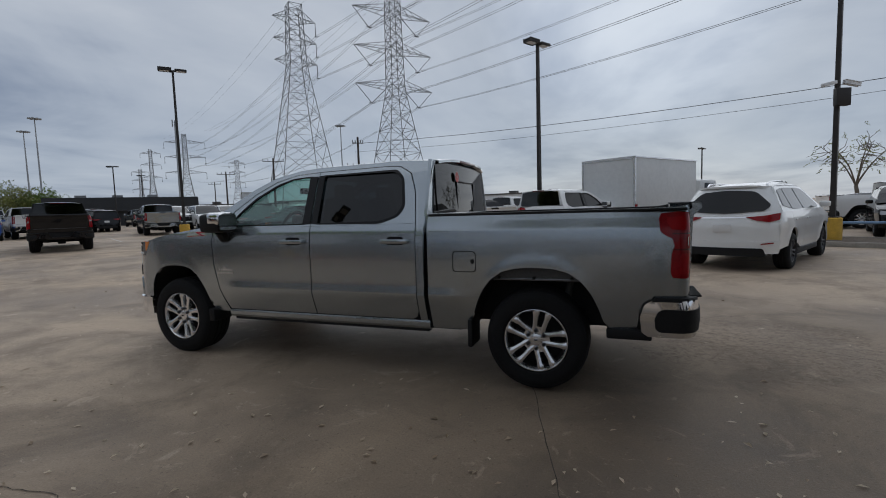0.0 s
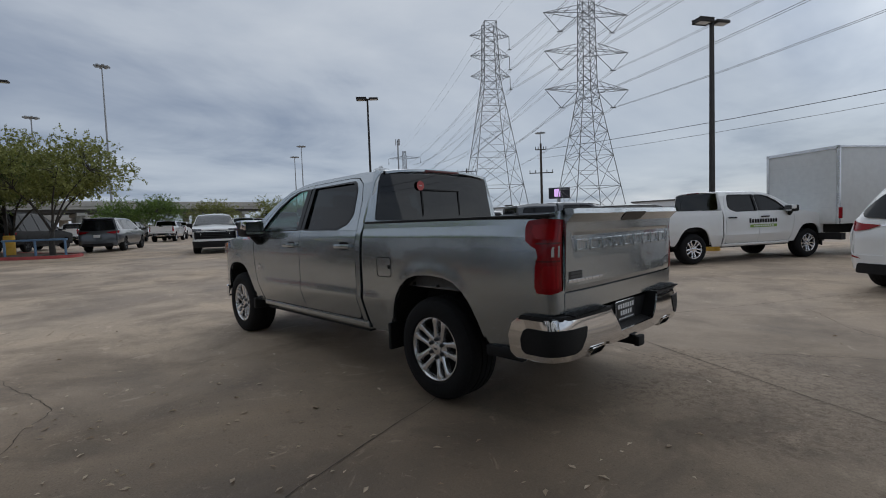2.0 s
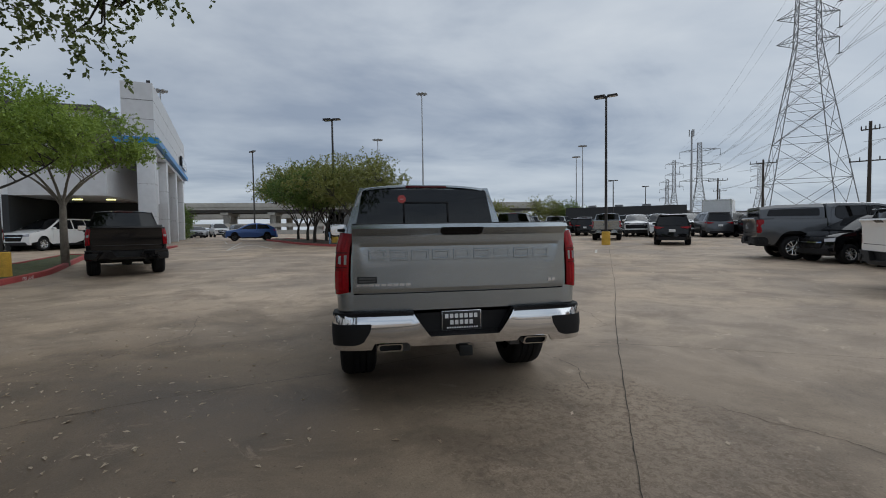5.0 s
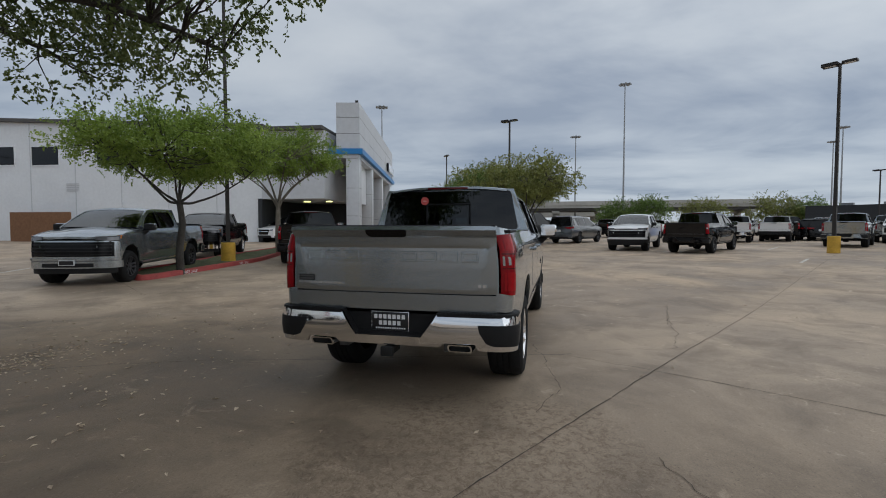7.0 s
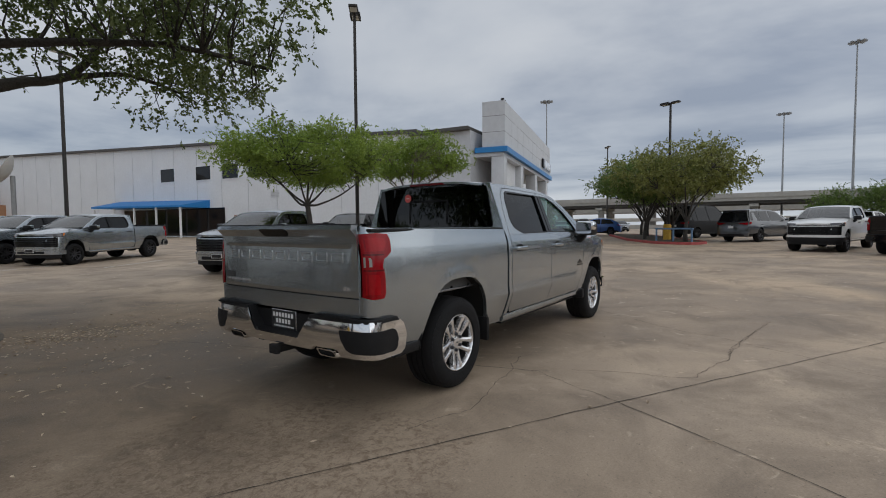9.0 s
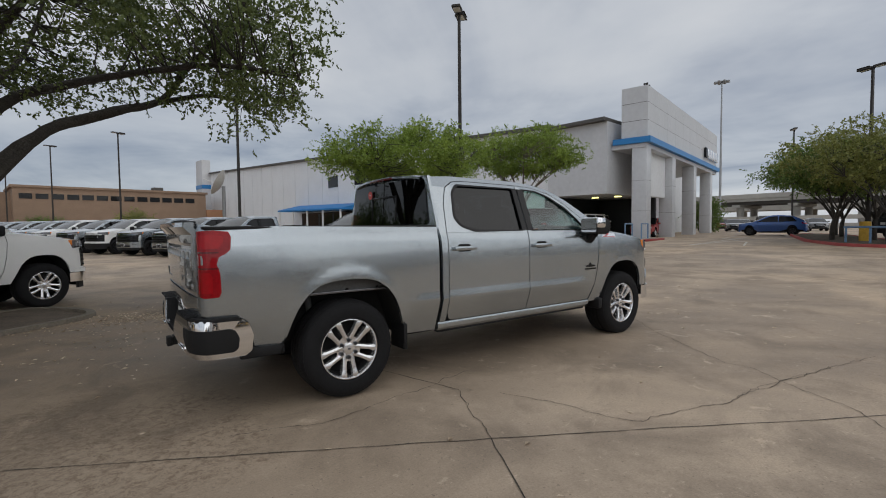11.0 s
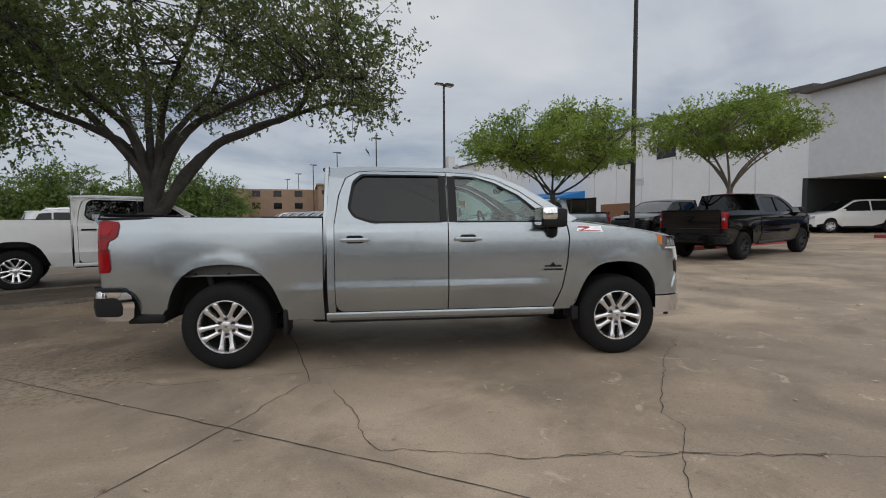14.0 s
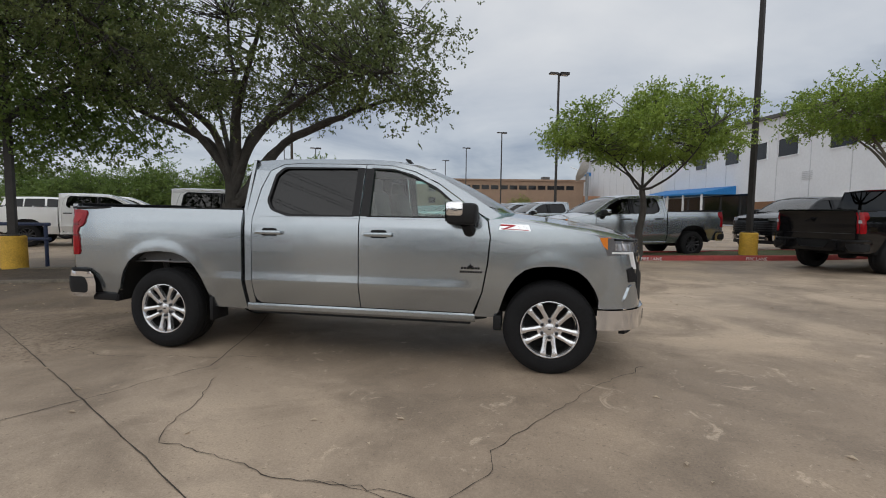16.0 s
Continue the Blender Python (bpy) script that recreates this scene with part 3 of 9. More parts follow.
def wheel(parent, x, y, side, rim_mat, detail, r=0.40):
    seg = 44 if detail else 24
    w = new("wheel")
    w.empty_display_size = 0.1
    w.parent = parent
    w.location = (x, y, r)
    bm = bmesh.new()
    s = side
    prof = [(0.245, 0.02), (0.262, 0.045), (0.31, 0.052), (0.355, 0.045), (r - 0.018, 0.022), (r - 0.004, -0.005), (r, -0.03)]
    for g in (-0.07, -0.125, -0.18):
        prof += [(r, g + 0.006), (r - 0.012, g + 0.004), (r - 0.012, g - 0.004), (r, g - 0.006)]
    prof += [(r - 0.004, -0.235), (r - 0.03, -0.262), (0.31, -0.28), (0.245, -0.26)]
    lathe(bm, prof, 0, seg, s)
    if detail:
        for k in range(64):
            a = 2 * math.pi * k / 64
            c = Matrix.Rotation(-a, 4, "Y")
            box(bm, r - 0.036, r - 0.017, s * 0.012 - 0.014, s * 0.012 + 0.014, -0.011, 0.011, 0, c)
    part("tyre", bm, RUBBER, w, "", 40)
    bm = bmesh.new()
    lathe(bm, [(0.249, 0.026), (0.246, 0.036), (0.240, 0.037), (0.233, 0.028), (0.229, 0.012), (0.226, -0.02)], 0, seg, s)
    phase = 4.0 if s < 0 else 270.0
    for k in range(5):
        ac = radians(phase + 72 * k)
        u, t = Vector((math.cos(ac), 0, math.sin(ac))), Vector((-math.sin(ac), 0, math.cos(ac)))
        for e in (-1, 1):
            rows = []
            for rr, tt, wd, yy, th in ((0.045, 0.030, 0.020, 0.004, 0.035), (0.10, 0.034, 0.0185, 0.013, 0.04), (0.15, 0.041, 0.0180, 0.021, 0.04), (0.184, 0.046, 0.0195, 0.027, 0.04), (0.203, 0.048, 0.0255, 0.032, 0.035), (0.220, 0.047, 0.0225, 0.033, 0.03), (0.238, 0.045, 0.030, 0.029, 0.03)):
                rows.append([bm.verts.new(u * rr + t * (e * tt + q * wd) + Vector((0, s * yyy, 0))) for q, yyy in ((-1.2, yy - th), (-0.95, yy - 0.005), (-0.1, yy + 0.002), (0.1, yy + 0.002), (0.95, yy - 0.005), (1.2, yy - th))])
            for q0, q1 in zip(rows, rows[1:]):
                for i in range(5):
                    bm.faces.new((q0[i], q0[i + 1], q1[i + 1], q1[i]))
        # web that closes each pair near the hub
        w0 = [bm.verts.new(u * rr + t * tt + Vector((0, s * yy, 0))) for rr, tt, yy in ((0.05, -0.03, -0.002), (0.05, 0.03, -0.002), (0.105, 0.026, 0.004), (0.105, -0.026, 0.004))]
        bm.faces.new(w0)
    lathe(bm, [(0.094, -0.03), (0.092, -0.006), (0.085, 0.002), (0.05, 0.003)], 0, 24, s)
    bmesh.ops.recalc_face_normals(bm, faces=bm.faces[:])
    rim = part("rim", bm, rim_mat, w, "", 32)
    bm = bmesh.new()
    lathe(bm, [(0.222, -0.004), (0.205, -0.16), (0.17, -0.19)], 0, seg, s)
    if detail:
        part("rim_barrel", bm, UNDER, rim)
    else:
        bm.free()
    bm = bmesh.new()
    lathe(bm, [(0.05, 0.002), (0.046, 0.014), (0.03, 0.019), (0.0005, 0.020)], 0, 24, s)
    part("hub_cap", bm, rim_mat, w)
    bm = bmesh.new()
    lathe(bm, [(0.215, -0.10), (0.05, -0.10)], 0, 24, s)
    part("brake_disc", bm, UNDER, w)
    if detail:
        for k in range(6):
            a = radians(60 * k + 30)
            bm = bmesh.new()
            lathe(bm, [(0.0165, -0.005), (0.0155, 0.020), (0.010, 0.027), (0.0003, 0.027)], 0, 8, s, 0.071 * math.cos(a), 0.071 * math.sin(a))
            part("lug_nut", bm, ALLOY_DARK, rim)
        bm = bmesh.new()
        box(bm, -0.012, 0.012, s * 0.022, s * 0.0245, -0.005, 0.005, 0.002)
        part("emblem", bm, ALLOY_DARK, w)
    return w


def pickup(m, body, label, group="", detail=False, rim=ALLOY, windows=SHADE, tail_label="", bars=True, grille=GLOSS, bumper=CHROME, category="pickup truck"):
    """A crew-cab pickup with all its parts."""
    top = thing("pickup_truck", m, label, category, group)
    du, dv = (0.035, 0.04) if detail else (0.22, 0.16)
    n_arch = 11 if detail else 6
    creases = (0.70, 0.725, 0.74, 0.80, 1.265, 1.285, 1.34) if detail else (0.725, 0.80, 1.275)

    def on_side(s, off=0.0):
        def fn(u, z):
            x, inn = wrap(u + 0.055 * min(1.0, max(0.0, (u - 0.6) / 0.2)), 0.085, 0.99)
            return (x, s * (half_width(min(x, 0.93), z) - inn + off), z)
        return fn

    def on_upper(s, off=0.0):
        return lambda x, z: (x, s * ((half_width(x, z) if z < 1.32 else upper_y(z)) + off), z)

    for s in (-1, 1):
        inward = (0, -s, 0)
        # bed side, with the wheel opening and the rear corner
        bm = bmesh.new()
        pl = [(-0.88, 0.43), (-0.88, 1.385), (0.93, 1.405), (1.06, 1.425), (1.075, 1.40), (1.075, 0.785), (0.82, 0.772), (0.757, 0.735), (0.714, 0.64), (0.698, 0.508), (0.575, 0.50)]
        pl = pl + arch_pts(0.0, 1.0, 0.445, 0.0, n_arch)
        pl = pl + [(-0.556, 0.44)]
        sheet(bm, pl, on_side(s), du, dv, 0.035, (0.95, 0.975, 1.0, 1.03), creases, inward)
        bed = part("bed_side", bm, body, top, "", 16)
        bm = bmesh.new()
        sheet(bm, [(0.66, 0.50), (0.66, 0.66), (0.74, 0.80), (1.05, 0.80), (1.05, 0.50)], lambda u, z: (u, s * 0.925, z), 0, 0, 0.03, (), (), inward)
        part("bumper_filler", bm, PLASTIC, bed)
        bm = bmesh.new()
        box(bm, -0.87, 1.05, s * 0.86 - 0.085, s * 0.86 + 0.075, 1.380, 1.403, 0.008)
        part("bed_rail_cap", bm, PLASTIC, bed)
        if detail:
            bm = bmesh.new()
            box(bm, 0.52, 0.83, s * 0.925 - 0.03, s * 0.925 + 0.025, 0.45, 0.525, 0.012)
            part("lower_valance", bm, PLASTIC, bed)
        # doors
        bm = bmesh.new()
        sheet(bm, [(-0.992, 0.53), (-0.992, 1.33), (-2.042, 1.32), (-2.042, 0.505), (-1.055, 0.505), (-1.012, 0.53), (-0.995, 0.58)][::-1], on_side(s), du * 1.5, dv, 0.03, (), creases, inward)
        outer = [(-2.042, 1.322), (-2.042, 1.822), (-1.35, 1.836), (-1.205, 1.825), (-1.09, 1.762), (-1.03, 1.6), (-0.993, 1.332)]
        sheet(bm, outer, on_upper(s), 0, 0.12, 0.03, (), (), inward, hole=rounded(WIN_R, 0.035) if detail else list(WIN_R))
        rear_door = part("rear_door", bm, body, top, "", 16)
        bm = bmesh.new()
        sheet(bm, [(-2.052, 0.505), (-2.052, 1.32), (-3.2, 1.315), (-3.225, 1.18), (-3.205, 0.95), (-3.16, 0.70), (-3.08, 0.505)], on_side(s), du * 1.5, dv, 0.03, (), creases, inward)
        outer = [(-2.052, 1.322), (-2.052, 1.822), (-2.30, 1.806), (-2.52, 1.748), (-2.75, 1.637), (-2.95, 1.497), (-3.12, 1.377), (-3.195, 1.317)]
        sheet(bm, outer, on_upper(s), 0, 0.12, 0.03, (), (), inward, hole=rounded(WIN_F, 0.03) if detail else list(WIN_F))
        front_door = part("front_door", bm, body, top, "", 16)
        for door, win, g in ((rear_door, WIN_R, windows), (front_door, WIN_F, CLEAR if detail else windows)):
            bm = bmesh.new()
            sheet(bm, rounded(win, 0.03), on_upper(s, -0.018), 0, 0)
            pane = part("window", bm, g, door, "tinted glass" if g is windows else "clear glass")
            pane.visible_shadow = False
            bm = bmesh.new()
            c = Vector((sum(p[0] for p in win) / len(win), sum(p[1] for p in win) / len(win)))
            grow = [tuple(Vector(p) + (c - Vector(p)).normalized() * -0.020) for p in win]
            sheet(bm, rounded(grow, 0.035), on_upper(s, 0.004), 0, 0, 0.022, (), (), inward, hole=rounded([tuple(Vector(p) + (c - Vector(p)).normalized() * 0.006) for p in win], 0.03))
            part("window_seal", bm, GLOSS, door)
        bm = bmesh.new()
        sheet(bm, [(-1.975, 1.345), (-1.975, 1.79), (-2.04, 1.79), (-2.04, 1.345)], on_upper(s, 0.007), 0, 0, 0.01, (), (), inward)
        part("pillar_cover", bm, GLOSS, rear_door)
        bm = bmesh.new()
        sheet(bm, [(-2.054, 1.345), (-2.054, 1.785), (-2.135, 1.78), (-2.135, 1.345)], on_upper(s, 0.007), 0, 0, 0.01, (), (), inward)
        part("pillar_cover", bm, GLOSS, front_door)
        for door, hx in ((rear_door, -1.175), (front_door, -2.235)):
            bm = bmesh.new()
            y0 = half_width(hx, 1.18)
            hm = Matrix.Translation((hx, s * (y0 + 0.028), 1.182))
            box(bm, -0.13, 0.13, -0.012, 0.012, -0.019, 0.019, 0.010, hm)
            for e in (-0.105, 0.105):
                box(bm, e - 0.02, e + 0.02, -0.03, 0.0, -0.014, 0.014, 0.004, Matrix.Translation((hx, s * (y0 + 0.02), 1.182)) @ Matrix.Diagonal((1, s, 1, 1)))
            h = part("door_handle", bm, body if detail else GLOSS, door)
            if detail:
                # flat black patch, painting the shade of the hollow behind the handle
                bm = bmesh.new()
                pl = rounded([(hx - 0.085, 1.15), (hx + 0.085, 1.15), (hx + 0.075, 1.222), (hx - 0.075, 1.222)], 0.03)
                sheet(bm, pl, on_side(s, 0.003), 0, 0)
                part("handle_recess_shade", bm, GLOSS, h)
        # pillars and roof side in one strip
        bm = bmesh.new()
        rows = [[bm.verts.new(on_upper(s)(*p)) for p in row] for row in (ROOF_OUT, ROOF_IN)]
        for i in range(len(ROOF_OUT) - 1):
            bm.faces.new((rows[0][i], rows[0][i + 1], rows[1][i + 1], rows[1][i]))
        rim_e = [e for e in bm.edges if e.is_boundary]
        r = bmesh.ops.extrude_edge_only(bm, edges=rim_e)
        for v in r["geom"]:
            if isinstance(v, bmesh.types.BMVert):
                v.co.y -= s * 0.03
        part("cab_pillar", bm, body, top, "", 13)
        # fender
        bm = bmesh.new()
        pl = [(-3.092, 0.475), (-3.172, 0.70), (-3.217, 0.95), (-3.237, 1.18), (-3.212, 1.325), (-3.3, 1.335), (-3.7, 1.285), (-4.0, 1.235), (-4.11, 1.205), (-4.15, 1.15), (-4.19, 1.05), (-4.20, 0.80), (-4.20, 0.60), (-4.19, 0.595)]
        ap = [p for p in arch_pts(-WB, 0.86, 0.475, -0.03, n_arch)]
        ap = [p for p in ap if p[0] > -4.18 or p[1] > 0.585]
        sheet(bm, pl + ap[::-1] + [(-3.268, 0.478)], on_side(s), du, dv, 0.035, (), creases, inward)
        fender = part("front_fender", bm, body, top, "", 16)
        # rocker
        bm = bmesh.new()
        sheet(bm, [(-3.10, 0.42), (-3.10, 0.487), (-3.09, 0.497), (-0.90, 0.497), (-0.90, 0.42)], lambda x, z: (x, s * lerp(z, (0.42, 0.445, 0.475, 0.497), (0.900, 0.921, 0.9235, 0.919)), z), 0.4, 0.012, 0.05, (), (0.445, 0.475), inward)
        part("rocker_panel", bm, body, top)
        bm = bmesh.new()
        box(bm, -3.06, -0.92, s * 0.86 - 0.04, s * 0.86 + 0.03, 0.395, 0.43, 0.008)
        part("sill_trim", bm, PLASTIC, top)
        # wheel housings
        for cx, sc, lift in ((0.0, 1.02, 0.0), (-WB, 0.88, -0.03)):
            bm = bmesh.new()
            ap = arch_pts(cx, sc, 0.42, lift + 0.006, n_arch)
            v0 = [bm.verts.new((x, s * 0.955, z)) for x, z in ap]
            v1 = [bm.verts.new((x, s * 0.55, z)) for x, z in ap]
            for i in range(len(ap) - 1):
                bm.faces.new((v0[i], v0[i + 1], v1[i + 1], v1[i]))
            bm.faces.new(v1)
            part("wheel_housing", bm, UNDER, top, "", 60)
            if detail and cx == 0.0:
                bm = bmesh.new()
                box(bm, -0.47, 0.47, s * 0.86 - 0.012, s * 0.86 + 0.012, 0.872, 0.955)
                fl = part("bed_flange", bm, FRAME, top, "grey steel flange over the wheel")
                for q in (-0.30, -0.02, 0.27):
                    bm = bmesh.new()
                    lathe(bm, [(0.014, 0.0), (0.012, 0.012), (0.0004, 0.014)], s * 0.873, 8, s, q, 0.878)
                    part("bolt", bm, UNDER, fl)
                bm = bmesh.new()
                box(bm, -0.46, 0.46, s * 0.845 - 0.03, s * 0.845 + 0.05, 0.855, 0.874, 0.004)
                part("flange_lip", bm, LAMP_HOUSING, fl)
                bm = bmesh.new()
                tube(bm, [(0.16, s * 0.62, 0.42), (0.24, s * 0.64, 0.84)], [0.032, 0.028], 10)
                part("damper", bm, FRAME, top)
            # mud flap behind the wheel
            bm = bmesh.new()
            x = cx + (0.43 if cx < -1 else -0.53)
            if detail:
                box(bm, x - 0.02, x + 0.05 if cx < -1 else x + 0.02, s * 0.85 - 0.13, s * 0.85 + 0.11, 0.31 if cx > -1 else 0.37, 0.54 if cx > -1 else 0.50, 0.012)
                part("mud_flap", bm, PLASTIC, top)
            else:
                bm.free()
        # mirror
        bm = bmesh.new()
        box(bm, -3.13, -2.88, s * 1.10 - 0.12, s * 1.10 + 0.12, 1.285, 1.465, 0.04)
        mirror = part("door_mirror", bm, PLASTIC, top)
        bm = bmesh.new()
        box(bm, -3.03, -2.878, s * 1.105 - 0.118, s * 1.105 + 0.126, 1.352, 1.476, 0.03)
        part("mirror_cap", bm, bumper if detail else body, mirror, "chrome cap" if detail else "")
        bm = bmesh.new()
        tube(bm, [(-3.05, s * 0.93, 1.24), (-3.05, s * 0.99, 1.23), (-3.03, s * 1.06, 1.30)], [0.06, 0.055, 0.05], 8)
        part("mirror_arm", bm, PLASTIC, mirror)
        bm = bmesh.new()
        sheet(bm, rounded([(s * 0.995, 1.31), (s * 1.205, 1.31), (s * 1.205, 1.455), (s * 0.995, 1.455)], 0.03), lambda u, v: (-2.876, u, v), 0, 0)
        part("mirror_glass", bm, CHROME, mirror)
        # tail light round the rear corner
        bm = bmesh.new()
        pl = [(1.072, 0.925), (1.072, 1.365), (0.93, 1.375), (0.83, 1.365), (0.815, 1.33), (0.825, 1.24), (0.86, 1.21), (0.90, 1.19), (0.915, 1.14), (0.895, 1.08), (0.89, 0.95), (0.905, 0.915), (1.0, 0.91)]
        sheet(bm, pl, on_side(s, 0.012), 0.03 if detail else 0.08, 0.08, 0.03, (0.95, 0.98, 1.01), (), inward)
        tl = part("tail_light", bm, LAMP_RED, top, "", 50)
        bm = bmesh.new()
        sheet(bm, [(1.062, 1.135), (1.062, 1.205), (1.012, 1.20), (1.005, 1.185), (1.005, 1.14)], on_side(s, 0.016), 0.03, 0, 0.01, (0.95, 0.98, 1.01), (), inward)
        part("reverse_lens", bm, LAMP_CLEAR, tl)
        if detail:
            for z0, z1 in ((1.218, 1.228), (1.108, 1.118)):
                bm = bmesh.new()
                sheet(bm, [(1.068, z0), (1.068, z1), (0.90, z1), (0.90, z0)], on_side(s, 0.0145), 0.03, 0, 0.008, (0.95, 0.98, 1.01), (), inward)
                part("lens_divider", bm, LAMP_DARKRED, tl)
            bm = bmesh.new()
            sheet(bm, [(1.062, 1.245), (1.062, 1.335), (0.95, 1.342), (0.87, 1.335), (0.865, 1.30), (0.90, 1.25)], on_side(s, 0.0145), 0.03, 0, 0.006, (0.95, 0.98, 1.01), (), inward)
            part("lens_insert", bm, LAMP_BRIGHT, tl, "brighter red reflector")
            bm = bmesh.new()
            sheet(bm, [(1.05, 0.945), (1.05, 1.085), (0.96, 1.085), (0.945, 1.06), (0.945, 0.945)], on_side(s, 0.0135), 0.03, 0, 0.006, (0.95, 0.98, 1.01), (), inward)
            part("lens_insert", bm, LAMP_BRIGHT, tl, "brighter red reflector")
        # headlight: amber corner, lens block, bright bracket
        bm = bmesh.new()
        sheet(bm, rounded([(s * 1.175, 1.195), (s * 1.29, 1.192), (s * 1.25, 1.12), (s * 1.175, 1.07)], 0.012), lambda u, z: nose_pt(u, z, 0.010), 0.05, 0, 0.03, (), (), inward)
        part("corner_lamp", bm, LAMP_AMBER, top)
        bm = bmesh.new()
        sheet(bm, [(s * 1.185, 1.045), (s * 1.19, 1.19), (s * 0.58, 1.175), (s * 0.58, 1.10), (s * 0.80, 1.07)], lambda u, z: nose_pt(u, z, 0.012), 0.06, 0.06, 0.05, (), (), (1, 0, 0))
        hl = part("headlight", bm, LAMP_HOUSING, top)
        bm = bmesh.new()
        sheet(bm, [(s * 1.13, 1.062), (s * 1.13, 1.078), (s * 0.86, 1.074), (s * 0.835, 0.93), (s * 0.855, 0.93), (s * 0.88, 1.055)], lambda u, z: nose_pt(u, z, 0.018), 0.04, 0.04, 0.03, (), (), (1, 0, 0))
        part("daytime_lamp", bm, PALE if detail else GLOSS, hl, "white bracket-shaped lamp" if detail else "")
        bm = bmesh.new()
        sheet(bm, [(s * 0.80, 1.155), (s * 1.12, 1.17), (s * 1.12, 1.185), (s * 0.80, 1.172)], lambda u, z: nose_pt(u, z, 0.018), 0.05, 0, 0.02, (), (), (1, 0, 0))
        part("lamp_brow", bm, GLOSS, hl)
        if detail:
            for q in (0.90, 1.02):
                bm = bmesh.new()
                sheet(bm, rounded([(s * q, 1.085), (s * (q + 0.10), 1.085), (s * (q + 0.10), 1.145), (s * q, 1.145)], 0.015), lambda u, z: nose_pt(u, z, 0.016), 0.04, 0, 0.01, (), (), (1, 0, 0))
                part("projector", bm, LAMP_CLEAR, hl)
            bm = bmesh.new()
            sheet(bm, [(s * 0.70, 0.60), (s * 0.99, 0.60), (s * 1.01, 0.66), (s * 0.95, 0.78), (s * 0.90, 0.80), (s * 0.84, 0.79)], lambda u, z: nose_pt(u, z, 0.012), 0.05, 0.05, 0.05, (), (), (1, 0, 0))
            part("bumper_wing", bm, body, top, "", 30)
            bm = bmesh.new()
            sheet(bm, [(s * 0.80, 0.82), (s * 0.94, 0.82), (s * 0.97, 0.93), (s * 0.86, 0.95)], lambda u, z: nose_pt(u, z, 0.006), 0.05, 0.05, 0.03, (), (), (1, 0, 0))
            part("air_slot", bm, PLASTIC, top)

    def across(w0, z0, z1, off, dy=0.12):
        bm_ = bmesh.new()
        sheet(bm_, [(-w0, z0), (w0, z0), (w0, z1), (-w0, z1)], lambda u, z: nose_pt(u, z, off), dy, 0.15, 0.05, (), (), (1, 0, 0))
        return bm_

    part("front_fascia", across(1.215, 0.60, 1.075, 0.0, 0.06), body, top, "", 20)
    g = part("grille", across(0.79, 0.64, 1.06, 0.004, 0.1) if detail else across(0.98, 0.70, 1.04, 0.006, 0.1), PLASTIC if detail else grille, top)
    if not detail:
        for k in range(4):
            part("grille_bar", across(0.90, 0.73 + 0.08 * k, 0.752 + 0.08 * k, 0.022, 0.2), PLASTIC, g)
        part("bumper_bar", across(1.16, 0.60, 0.665, 0.035, 0.1), body, top)
    else:
        part("grille_bar", across(0.74, 0.98, 1.03, 0.010), bumper, g)
    fb = part("front_bumper", across(1.235, 0.425, 0.592, 0.028, 0.05), bumper, top)
    part("lower_intake", across(0.55, 0.455, 0.545, 0.036), PLASTIC, fb)
    part("air_dam", across(0.86, 0.36, 0.43, -0.06) if detail else across(1.05, 0.30, 0.44, -0.01, 0.2), PLASTIC, top)
    if body is GREY and not detail:
        bm = bmesh.new()
        sheet(bm, [(-0.17, 0.50), (0.17, 0.50), (0.17, 0.62), (-0.17, 0.62)], lambda u, z: (-4.63, u, z), 0, 0, 0.02, (), (), (1, 0, 0))
        fp = part("front_plate", bm, PALE, top, "pale plate frame")
        bm = bmesh.new()
        sheet(bm, [(-0.155, 0.512), (0.155, 0.512), (0.155, 0.608), (-0.155, 0.608)], lambda u, z: (-4.634, u, z), 0, 0)
        part("plate_face", bm, PLATE, fp)
    # hood with a raised middle, from cowl to nose
    bm = bmesh.new()
    nx, ny = (14, 14) if detail else (7, 8)
    rows = []
    for i in range(nx + 1):
        row = []
        for j in range(ny + 1):
            v = -1 + 2 * j / ny
            xa = -3.235
            wy = 0.935
            y = v * wy
            xb = front_x(y * 0.98) + 0.035
            t = i / nx
            x = xa + (xb - xa) * t
            edge = half_width(max(x, -4.35), 1.28) - 0.012
            y = v * min(wy, edge if x > -4.3 else edge)
            z = lerp(x, HOOD_X, HOOD_Z) - 0.02 + 0.045 * (1 - abs(v) ** 2.5) * min(1, (x + 4.8) / 0.5) + 0.022 * max(0, 1 - abs(abs(v) - 0.0) / 0.45) - 0.03 * max(0, -4.35 - x)
            if abs(v) == 1:
                z -= 0.012
            row.append(bm.verts.new((x, y, z)))
        rows.append(row)
    for r0, r1 in zip(rows, rows[1:]):
        for j in range(ny):
            bm.faces.new((r0[j], r0[j + 1], r1[j + 1], r1[j]))
    r = bmesh.ops.extrude_edge_only(bm, edges=[e for e in bm.edges if e.is_boundary])
    for v in r["geom"]:
        if isinstance(v, bmesh.types.BMVert):
            v.co.z -= 0.05
    part("hood", bm, body, top, "", 25)
    # roof
    bm = bmesh.new()
    xs = (-0.885, -1.0, -1.3, -1.7, -2.05, -2.3, -2.46)
    ox, oz = [p[0] for p in ROOF_OUT[10:]][::-1], [p[1] for p in ROOF_OUT[10:]][::-1]
    rows = []
    for x in xs:
        z0 = lerp(x, ox, oz)
        w0 = upper_y(z0)
